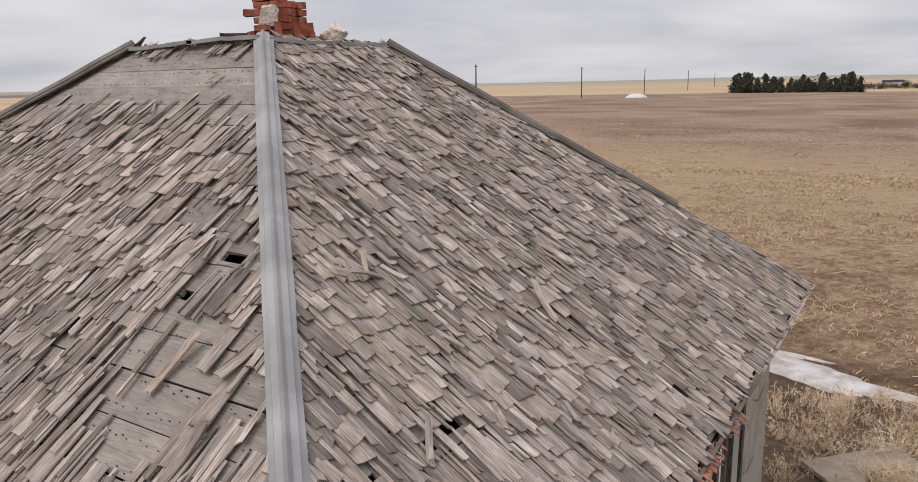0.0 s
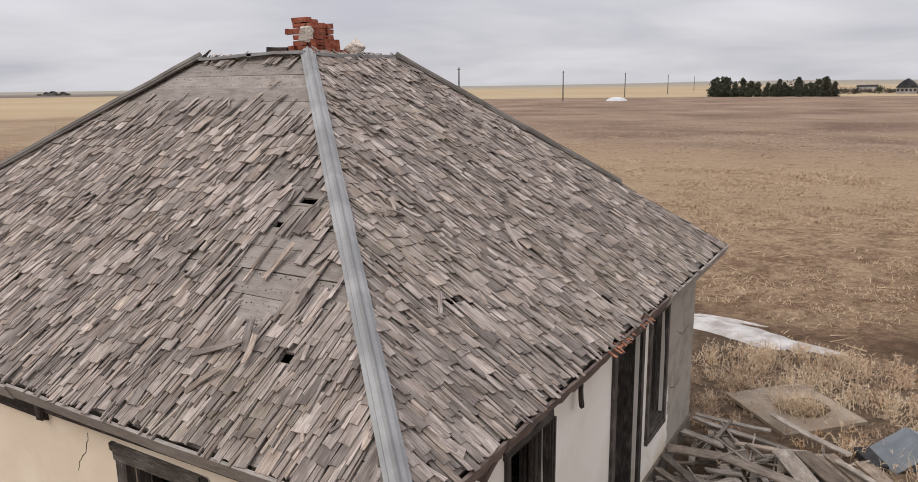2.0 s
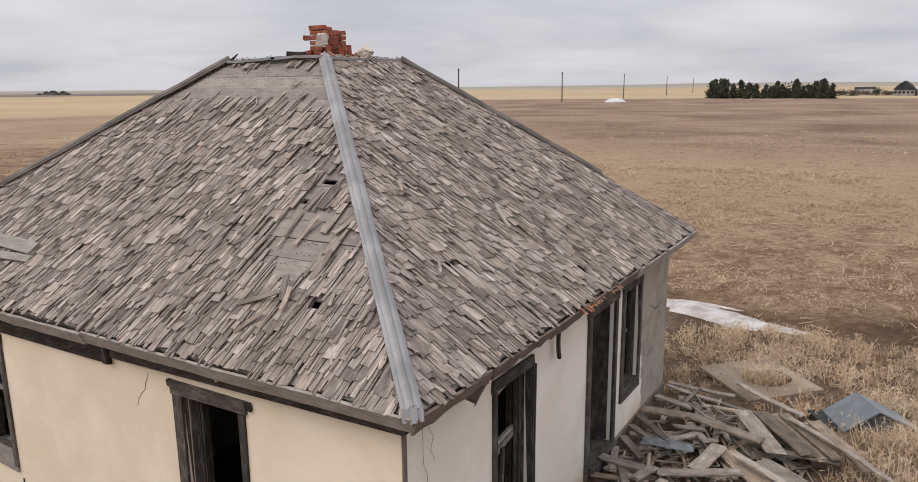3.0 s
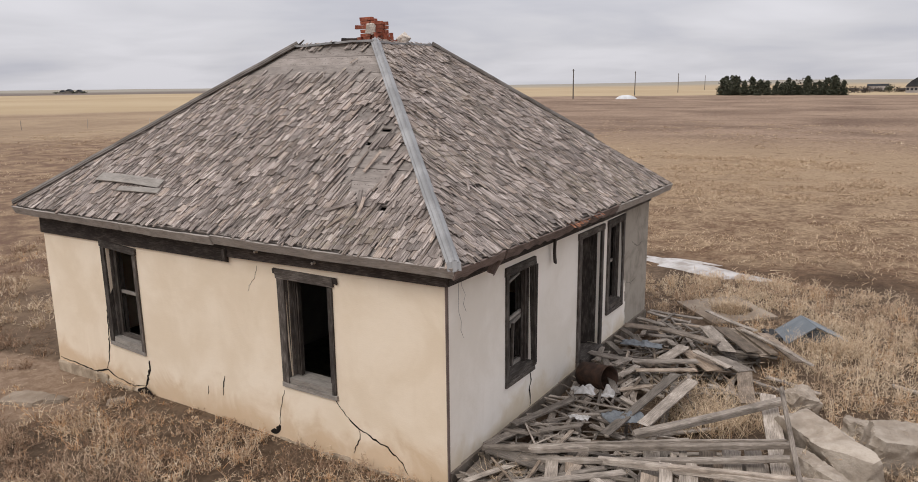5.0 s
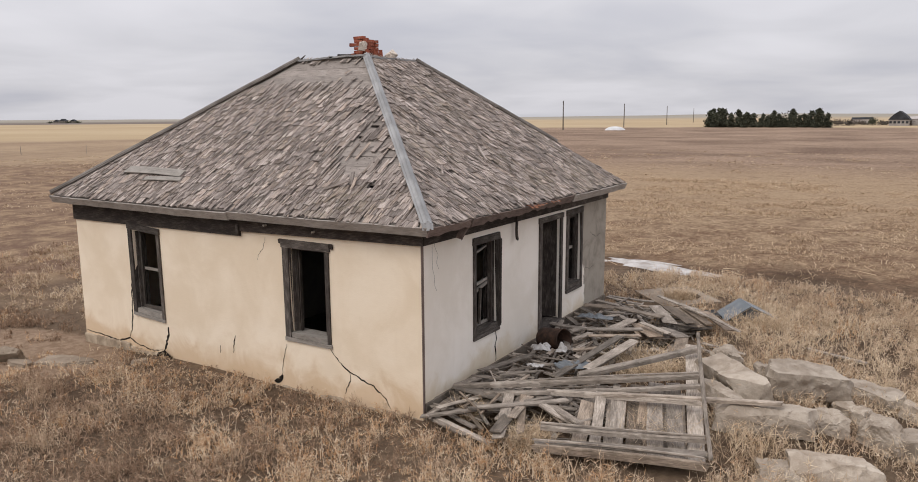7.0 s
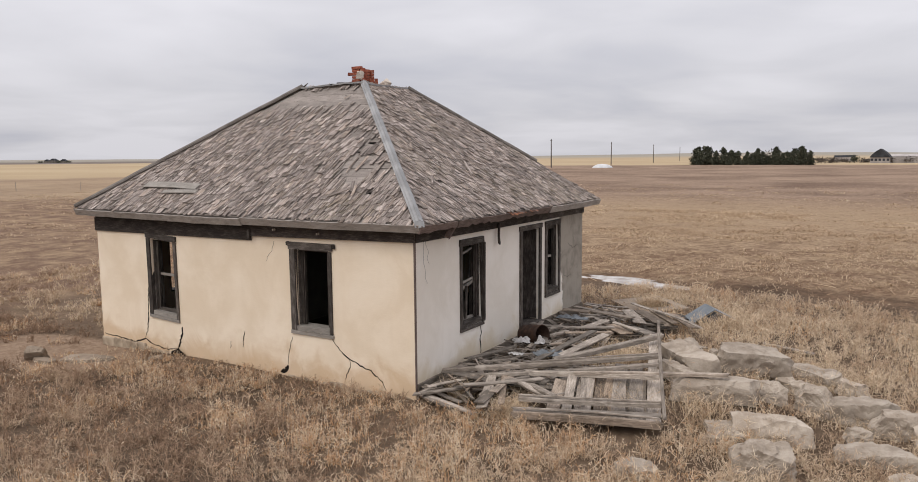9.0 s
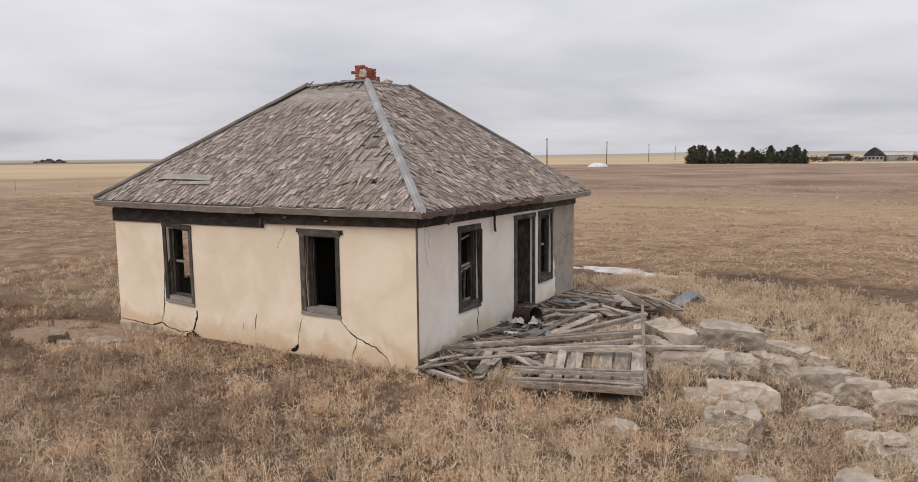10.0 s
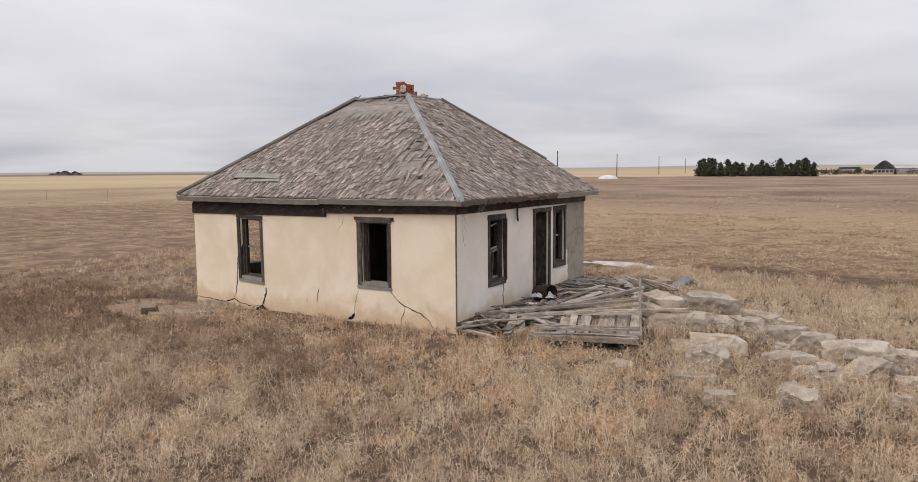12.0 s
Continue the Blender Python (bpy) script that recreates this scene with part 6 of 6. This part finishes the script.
def weeds_keep(xy, rng):
    x, y = xy[:, 0], xy[:, 1]
    ok = ~((x > -8.1) & (x < 0.1) & (y > -0.02) & (y < 7.15))
    heap = (x > 0) & (x < 3.95 - 0.25 * y) & (y > -0.35) & (y < 7.3)
    ok &= ~heap | (rng.random(len(x)) < 0.05)
    wob = field_noise(xy, 0.3, 2.0) * 1.6
    ok &= (y + wob < 11.2)
    trod = (((x + 8.2) * 0.42) ** 2 + ((y + 0.9) * 0.85) ** 2) < 0.85 + 0.3 * wob
    ok &= ~trod | (rng.random(len(x)) < 0.10)
    # hardly any grow round the blue roof piece and the concrete cover
    for px, py, pr in ((2.98, 7.35, 0.80), (1.30, 8.25, 0.90)):
        ok &= ((x - px) ** 2 + (y - py) ** 2 > pr ** 2) | (rng.random(len(x)) < 0.10)
    for rx, ry, rr in ROCKS:
        ok &= ((x - rx) ** 2 + (y - ry) ** 2 > (rr * 0.30) ** 2)
    return ok


def weed_patch(name, count, box, per, seed, tall=1.0, wide=1.0, label="dense dead brown grass and weeds round the house", twigs=0):
    """Low domed tufts: blades that spread from a small foot."""
    rng = np.random.default_rng(seed)
    c = clumps(rng, count, box, weeds_keep)
    n = len(c)
    big_n, small_n = field_noise(c, 0.25, 1.0), 0.5 * field_noise(c, 0.9, 4.0) + 0.8 * field_noise(c, 2.1, 4.0)
    # grey-tan weeds, pinkish brown stalks and a few rusty ones
    tone = np.clip(0.52 + 0.30 * big_n + 0.62 * small_n + rng.normal(0, 0.13, n), 0.02, 0.80)
    # trampled close to the house; the lower tone also paints in the shading there
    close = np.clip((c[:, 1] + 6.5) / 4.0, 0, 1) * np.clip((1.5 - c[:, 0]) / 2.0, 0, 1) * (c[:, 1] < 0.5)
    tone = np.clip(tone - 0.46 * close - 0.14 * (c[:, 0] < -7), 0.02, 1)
    rusty = (field_noise(c, 0.8, 9.0) > 0.46) | (rng.random(n) < 0.06)
    by_wall = (c[:, 1] > -1.7) & (c[:, 0] < 5.0) & (c[:, 0] > -8.5) & (c[:, 1] < 8)
    rusty |= by_wall & (rng.random(n) < 0.5)
    rusty |= (c[:, 0] > -1.0) & (c[:, 0] < 5.0) & (c[:, 1] > -5.0) & (c[:, 1] < 0.2) & (field_noise(c, 0.7, 12.0) + rng.normal(0, 0.2, n) > 0.12)
    yard = (c[:, 0] > 3.0) & (c[:, 1] > -1.0)
    tone[yard] = np.clip(0.50 + 0.6 * (tone[yard] - 0.45), 0.2, 0.72)
    rusty &= ~yard | (rng.random(n) < 0.4)
    tone[rusty] = rng.uniform(0.86, 1.0, rusty.sum())
    size = np.clip(1 + 0.75 * small_n + 0.2 * big_n + rng.normal(0, 0.28, n), 0.3, 2.1) * tall
    near_wall = (c[:, 1] > -1.0) & (c[:, 0] < 0.3) & (c[:, 0] > -8.5)
    size *= 1 - 0.12 * close
    size[near_wall] *= 0.75
    rad = rng.uniform(0.03, 0.09, n) * np.sqrt(size)
    idx = np.repeat(np.arange(n), per)
    xy = c[idx] + rng.normal(0, 1, (len(idx), 2)) * rad[idx][:, None]
    z = heights_at(c)[idx] - 0.02
    keep = ~((xy[:, 0] > -8.1) & (xy[:, 0] < 0.05) & (xy[:, 1] > -0.03) & (xy[:, 1] < 7.15))
    xy, z, idx = xy[keep], z[keep], idx[keep]
    base = np.column_stack([xy, z])
    h = 0.21 * size[idx] * rng.uniform(0.35, 1.2, len(idx))
    dist = np.hypot(xy[:, 0] - 6.5, xy[:, 1] + 10)
    w = 0.0022 * wide * (0.8 + dist / 12)
    t = np.clip(tone[idx] + rng.normal(0, 0.07, len(idx)), 0, 1)
    if twigs:
        return twiggy(name, base, h, w, t, M_GRASS, label, seed + 1, twigs)
    return blades(name, base, h, w, rng.uniform(0.1, 1.7, len(idx)), t, M_GRASS, label, seed + 1)


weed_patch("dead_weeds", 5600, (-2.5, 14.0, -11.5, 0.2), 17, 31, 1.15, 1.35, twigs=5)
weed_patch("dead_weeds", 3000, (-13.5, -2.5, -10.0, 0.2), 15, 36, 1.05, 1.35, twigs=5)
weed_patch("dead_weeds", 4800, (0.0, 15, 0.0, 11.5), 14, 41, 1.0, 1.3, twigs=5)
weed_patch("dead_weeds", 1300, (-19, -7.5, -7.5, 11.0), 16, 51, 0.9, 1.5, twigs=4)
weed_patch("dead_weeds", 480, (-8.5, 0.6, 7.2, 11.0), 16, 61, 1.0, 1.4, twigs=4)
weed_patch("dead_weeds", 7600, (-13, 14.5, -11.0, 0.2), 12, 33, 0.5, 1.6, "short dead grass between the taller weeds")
# single tall pale stalks standing out of the weeds
prng = np.random.default_rng(37)
stalk = np.stack([prng.uniform(-3, 13, 260), prng.uniform(-11, -1.5, 260)], 1)
blades("tall_stalks", np.column_stack([stalk, heights_at(stalk) - 0.02]), prng.uniform(0.25, 0.55, 260), np.full(260, 0.004), prng.uniform(0.1, 0.9, 260), prng.uniform(0.6, 1.0, 260), M_STRAW, "tall pale dry stalks standing in the weeds", 38)
# golden tufts growing through the heap
tuft = np.concatenate([np.random.default_rng(60 + i).normal(0, 1, (240, 2)) * r + (cx, cy) for i, (cx, cy, r) in enumerate(((2.82, 0.80, 0.20), (3.05, 0.74, 0.18), (1.75, -0.05, 0.13), (1.62, -0.12, 0.12), (2.2, 3.2, 0.3), (2.6, 3.6, 0.3), (1.9, 3.9, 0.25), (2.55, 2.95, 0.2), (0.62, 0.35, 0.09), (3.15, 6.85, 0.22), (3.45, 7.0, 0.22), (1.36, 8.45, 0.2), (1.25, 8.55, 0.18), (3.6, 7.3, 0.2), (2.0, 2.9, 0.25), (4.25, 0.75, 0.2)))])
trng = np.random.default_rng(71)
blades("golden_tufts", np.column_stack([tuft, heights_at(tuft) + 0.02]), trng.uniform(0.18, 0.42, len(tuft)), np.full(len(tuft), 0.004), np.full(len(tuft), 1.0), trng.uniform(0.35, 0.95, len(tuft)), M_STRAW, "golden dry tufts growing between the fallen boards", 72)

# straw lying and standing on the field beyond the track
def straw_keep(xy, rng):
    x, y = xy[:, 0], xy[:, 1]
    d = np.hypot(x, y)
    b = field_noise(xy, 0.16, 6.0) + 0.6 * field_noise(xy, 0.6, 8.0)
    chance = np.where(y < 14, 0.14, np.where(y < 20, 0.45, 0.9)) * np.clip(0.35 + 2.4 * b, 0.02, 1) * np.clip(1.6 - d / 62, 0.05, 1)
    return rng.random(len(x)) < chance


def straw_patch(count, box, per, seed, wide=1.0):
    rng = np.random.default_rng(seed)
    c = clumps(rng, count, box, straw_keep)
    idx = np.repeat(np.arange(len(c)), per)
    size = rng.uniform(0.5, 1.4, len(c))
    xy = c[idx] + rng.normal(0, 1, (len(idx), 2)) * (0.20 * size[idx] + 0.06)[:, None]
    base = np.column_stack([xy, heights_at(c)[idx] - 0.01])
    d = np.hypot(xy[:, 0] - 5, xy[:, 1] + 8)
    h = 0.09 * size[idx] * rng.uniform(0.3, 1.4, len(idx))
    tone = np.clip(0.45 + 0.4 * field_noise(c, 0.12, 3.0) + rng.normal(0, 0.2, len(c)), 0, 1)[idx]
    blades("straw_clumps", base, h, 0.0040 * wide * (0.6 + d / 18), rng.uniform(0.8, 2.4, len(idx)), tone, M_STRAW, "tan straw clumps on the bare field", seed + 1)


straw_patch(17000, (-32, 36, 11.5, 42), 22, 81, 1.5)
straw_patch(11000, (-60, 55, 42, 85), 10, 85, 1.8)
straw_patch(14000, (-75, -12, -10, 45), 12, 89, 1.5)
# long stalks scattered on the soil
srng = np.random.default_rng(95)
st = np.stack([srng.uniform(-6, 22, 240), srng.uniform(11.5, 30, 240)], 1)
vs, fs = [], []
for i, (x, y) in enumerate(st):
    t, ln = srng.uniform(0, math.pi), srng.uniform(0.2, 0.9)
    z = land(x, y) + 0.02
    dx, dy = math.cos(t) * ln / 2, math.sin(t) * ln / 2
    nx, ny = -math.sin(t) * 0.008, math.cos(t) * 0.008
    e = srng.uniform(0, 0.12)
    k = len(vs)
    vs += [(x - dx - nx, y - dy - ny, z), (x - dx + nx, y - dy + ny, z), (x + dx, y + dy, z + e), (x - dx, y - dy, z + 0.02)]
    fs += [(k, k + 1, k + 2), (k + 1, k + 3, k + 2), (k + 3, k, k + 2)]
tagged(link("fallen_stalks", fast_mesh("stalks", vs, [np.array(fs)], tone=srng.uniform(0.1, 0.8, len(st)).repeat(4)), M_STRAW), "pale stalks strewn on the bare soil", "straw", kind="stuff")

# ---- distance ----
EYE_AT = (6.55, -9.64)


def afar(az, dist):
    """A place by its bearing, degrees left of north, and distance from the lower end of the path."""
    a = radians(az)
    return EYE_AT[0] - math.sin(a) * dist, EYE_AT[1] + math.cos(a) * dist


# power poles
pole = thing("power_pole", "dark wooden power pole standing beside the far field", "pole", "line of power poles")
link("post", tube_mesh([(0, 0, -0.3), (0, 0, 4.5), (0.03, 0, 9.2)], [0.19, 0.17, 0.13], 10), M_POLE, pole)
link("crossarm", Boxes(1).add(-0.5, 0.5, -0.06, 0.06, 8.7, 8.82, 0.01).mesh("crossarm"), M_POLE, pole)
spots = ((31.3, 182), (23.62, 240), (19.10, 304), (15.99, 388), (14.10, 510))
for i, (az, d) in enumerate(spots):
    x, y = afar(az, d)
    if i == 0:
        pole.matrix_basis = pose(x, y, land(x, y), 0, 0.4, 80)
    else:
        copy_thing(pole, pose(x, y, land(x, y), 0, 0.6 * (-1) ** i, 80))

# row of fence posts on the other side
post = thing("fence_post", "thin weathered wooden fence post in the dry grass", "post", "line of fence posts")
link("stake", tube_mesh([(0, 0, -0.1), (0.01, 0, 0.6), (0.03, 0, 1.1)], [0.03, 0.028, 0.024], 8), M_FASCIA, post)
for i in range(9):
    x, y = -93 + i * 3.6, 28 + i * 6.0
    m = pose(x, y, land(x, y), random.uniform(-4, 4), random.uniform(-4, 4), random.uniform(0, 90))
    if i == 0:
        post.matrix_basis = m
    else:
        copy_thing(post, m)

# white covered pile by the poles
x, y = afar(19.8, 238)
pile = patch("covered_pile", x, y, 2.7, 1.5, 20, 5, M_TARPWHITE, "white covered pile beside the far field", 1.15)
tagged(pile, category="pile")


def conifer(seed, height):
    """A tapered trunk, limbs, and a ragged crown of many small needle clumps."""
    rng = np.random.default_rng(seed)
    t = thing("conifer", "dark green conifer in a far windbreak", "tree", "windbreak trees")
    lean = rng.normal(0, 0.02, 2)
    pts = [(lean[0] * z * z / height, lean[1] * z * z / height, z) for z in np.linspace(-0.2, height * 0.94, 6)]
    vs, fs = tube(pts, np.linspace(0.2, 0.03, 6), 7)
    n_l = 46
    tips = []
    for i in range(n_l):
        f = rng.uniform(0.02, 0.97) ** 1.2
        z = height * f
        r = height * 0.31 * (1 - f) ** 0.55 * rng.uniform(0.55, 1.15) * (0.85 if f < 0.12 else 1) + 0.12
        a = rng.uniform(0, 2 * math.pi)
        e = (r * math.cos(a), r * math.sin(a), z + r * rng.uniform(-0.15, 0.3))
        lv, lf = tube([(0, 0, z), tuple(0.6 * np.array(e) + 0.4 * np.array((0, 0, z))), e], [0.05, 0.035, 0.012], 4)
        k = len(vs)
        vs += lv
        fs += [tuple(k + q for q in f2) for f2 in lf]
        tips.append((z, e, r))
    me = bpy.data.meshes.new("trunk")
    me.from_pydata([tuple(v) for v in vs], [], fs)
    link("trunk", me, M_POLE, t)
    cs = []
    for z, e, r in tips:
        for j in range(24):
            f = rng.uniform(0.15, 1.08)
            c = np.array((0, 0, z)) * (1 - f) + np.array(e) * f
            cs.append(c + rng.normal(0, 0.26, 3) * (0.6 + r / 2))
    cs = np.array(cs)
    n = len(cs)
    q = []
    for k in range(4):
        d = rng.normal(0, 1, (n, 3))
        d /= np.linalg.norm(d, axis=1)[:, None]
        q.append(cs + d * rng.uniform(0.22, 0.5, n)[:, None])
    v = np.stack(q, 1).reshape(-1, 3)
    k = np.arange(n)[:, None] * 4
    crown = fast_mesh("crown", v, [np.concatenate([k + np.array([[0, 1, 2]]), k + np.array([[0, 2, 3]]), k + np.array([[1, 3, 2]])])], tone=np.repeat(rng.uniform(0, 1, n), 4))
    link("crown", crown, M_NEEDLE, t)
    return t


kinds = [conifer(300 + i, h) for i, h in enumerate((6.1, 6.8, 5.4, 7.2, 6.5, 4.9))]
wrng = random.Random(8)
used = set()
for i in range(33):
    az = 13.1 - i * (13.1 - 5.35) / 32 + wrng.uniform(-0.12, 0.12)
    d = 292 + wrng.uniform(-6, 8) + (6 if i % 2 else 0)
    x, y = afar(az, d)
    k = (i * 5 + wrng.randrange(3)) % len(kinds)
    sc = wrng.uniform(0.68, 1.0) * (0.72 if i in (1, 2, 4) else 1)
    m = pose(x, y, land(x, y), 0, 0, wrng.uniform(0, 360))
    if k not in used:
        used.add(k)
        kinds[k].matrix_basis = m
    else:
        copy_thing(kinds[k], m @ Matrix.Scale(sc, 4))
for k, t in enumerate(kinds):
    if k not in used:
        x, y = afar(9 + k * 0.3, 305)
        t.matrix_basis = pose(x, y, land(x, y))


def bush(x, y, r, h, seed, mat_, label):
    rng = np.random.default_rng(seed)
    n = 320
    c = rng.normal(0, 1, (n, 3)) * (r * 0.42, r * 0.42, h * 0.24) + (0, 0, h * 0.5)
    c[:, 2] = np.clip(c[:, 2], 0.05, h)
    q = [c + rng.normal(0, 1, (n, 3)) * 0.26 for _ in range(3)]
    v = np.stack(q, 1).reshape(-1, 3)
    b2 = thing("bush", label, "bush")
    link("stem", tube_mesh([(0, 0, -0.2), (0.05, 0, h * 0.4), (0.1, 0.05, h * 0.8)], [0.12, 0.08, 0.03], 6), M_POLE, b2)
    link("crown", fast_mesh("crown", v, [np.arange(3 * n).reshape(-1, 3)], tone=np.repeat(rng.uniform(0, 1, n), 3)), mat_, b2)
    b2.matrix_basis = pose(x, y, land(x, y))
    return b2


for i, (az, d, r, h, mt) in enumerate(((4.6, 340, 3.2, 2.6, M_TWIG), (3.95, 345, 2.4, 2.2, M_TWIG), (2.55, 350, 2.0, 3.2, M_NEEDLE), (3.2, 360, 4.0, 1.8, M_TWIG), (0.6, 345, 2.5, 2.0, M_TWIG), (-0.6, 350, 3.5, 2.4, M_TWIG), (-1.4, 355, 3.0, 2.8, M_TWIG), (7.9, 305, 4.0, 5.5, M_TWIG), (-2.2, 350, 2.2, 2.0, M_NEEDLE), (1.9, 360, 3.0, 2.0, M_TWIG))):
    bush(*afar(az, d), r, h, 700 + i, mt, "bare brown bush near the far barn" if mt is M_TWIG else "small dark green bush near the far barn")


# barn with a dark arched roof and white walls
def barn(x, y, turn):
    t = thing("barn", "white barn with a dark rounded roof, far off", "barn")
    L, W, H = 9.0, 6.8, 2.4
    link("wall", one_box(-W / 2, W / 2, -L / 2, L / 2, -0.3, H, wear=0.0), M_WHITEWALL, t)
    prof = [(-W / 2 - 0.3, H - 0.1), (-W / 2 + 0.7, H + 1.5), (-W / 4, H + 2.7), (0, H + 4.2), (W / 4, H + 2.7), (W / 2 - 0.7, H + 1.5), (W / 2 + 0.3, H - 0.1)]
    vs = [(px, s, H + (pz - H) * 0.8) for s in (-L / 2 - 0.3, L / 2 + 0.3) for px, pz in prof]
    n = len(prof)
    fs = [(i, i + 1, i + 1 + n, i + n) for i in range(n - 1)] + [(0, n, 2 * n - 1, n - 1)]
    me = bpy.data.meshes.new("roof")
    me.from_pydata(vs, [], fs + [tuple(reversed(range(n))), tuple(range(n, 2 * n))])
    link("roof", me, M_BARNROOF, t, "dark rounded roof")
    for i in range(5):
        px = -2.8 + i * 1.4
        link("window", one_box(px - 0.45, px + 0.45, -L / 2 - 0.03, -L / 2 + 0.05, 0.9, 1.8, wear=0.0), M_BARNROOF, t)
    t.matrix_basis = pose(x, y, land(x, y), 0, 0, turn)
    return t


barn(*afar(1.0, 345), -4)
shed = thing("shed", "long low white shed beside the far barn", "shed")
link("wall", one_box(-5, 5, -3, 3, -0.3, 2.6, wear=0.0), M_WHITEWALL, shed)
me = bpy.data.meshes.new("roof")
me.from_pydata([(-5.2, -3.2, 2.6), (5.2, -3.2, 2.6), (5.2, 3.2, 2.6), (-5.2, 3.2, 2.6), (-5.2, 0, 3.6), (5.2, 0, 3.6)], [], [(0, 1, 5, 4), (2, 3, 4, 5), (0, 4, 3), (1, 2, 5), (3, 2, 1, 0)])
link("roof", me, M_WHITEWALL, shed)
x, y = afar(-0.4, 352)
shed.matrix_basis = pose(x, y, land(x, y), 0, 0, -4)
for az, d, w in ((3.5, 420, 4.0), (2.9, 430, 5.0)):
    x, y = afar(az, d)
    s2 = thing("shed", "small pale farm shed, far off", "shed")
    link("wall", one_box(-w / 2, w / 2, -2, 2, -0.3, 2.2, wear=0.0), M_WHITEWALL, s2)
    me = bpy.data.meshes.new("roof")
    me.from_pydata([(-w / 2 - 0.2, -2.2, 2.2), (w / 2 + 0.2, -2.2, 2.2), (w / 2 + 0.2, 2.2, 2.2), (-w / 2 - 0.2, 2.2, 2.2), (-w / 2 - 0.2, 0, 3.2), (w / 2 + 0.2, 0, 3.2)], [], [(0, 1, 5, 4), (2, 3, 4, 5), (0, 4, 3), (1, 2, 5), (3, 2, 1, 0)])
    link("roof", me, M_BARNROOF, s2)
    s2.matrix_basis = pose(x, y, land(x, y), 0, 0, 10)
# a farmstead on the other horizon
for az, d, w, h in ((59.5, 900, 7, 2.6), (58.9, 905, 5, 2.0), (59.9, 910, 4, 1.8)):
    x, y = afar(az, d)
    s2 = thing("farmhouse", "low dark farm building on the horizon", "house")
    link("wall", one_box(-w / 2, w / 2, -3, 3, -1, h, wear=0.0), M_PLASTER, s2)
    me = bpy.data.meshes.new("roof")
    me.from_pydata([(-w / 2, -3.2, h), (w / 2, -3.2, h), (w / 2, 3.2, h), (-w / 2, 3.2, h), (-w / 2, 0, h + 2), (w / 2, 0, h + 2)], [], [(0, 1, 5, 4), (2, 3, 4, 5), (0, 4, 3), (1, 2, 5), (3, 2, 1, 0)])
    link("roof", me, M_BARNROOF, s2)
    s2.matrix_basis = pose(x, y, land(x, y), 0, 0, -60)
for i, az in enumerate((60.3, 59.2, 58.6)):
    bush(*afar(az, 890), 3.2, 2.0, 760 + i, M_NEEDLE, "dark shelter trees on the horizon")
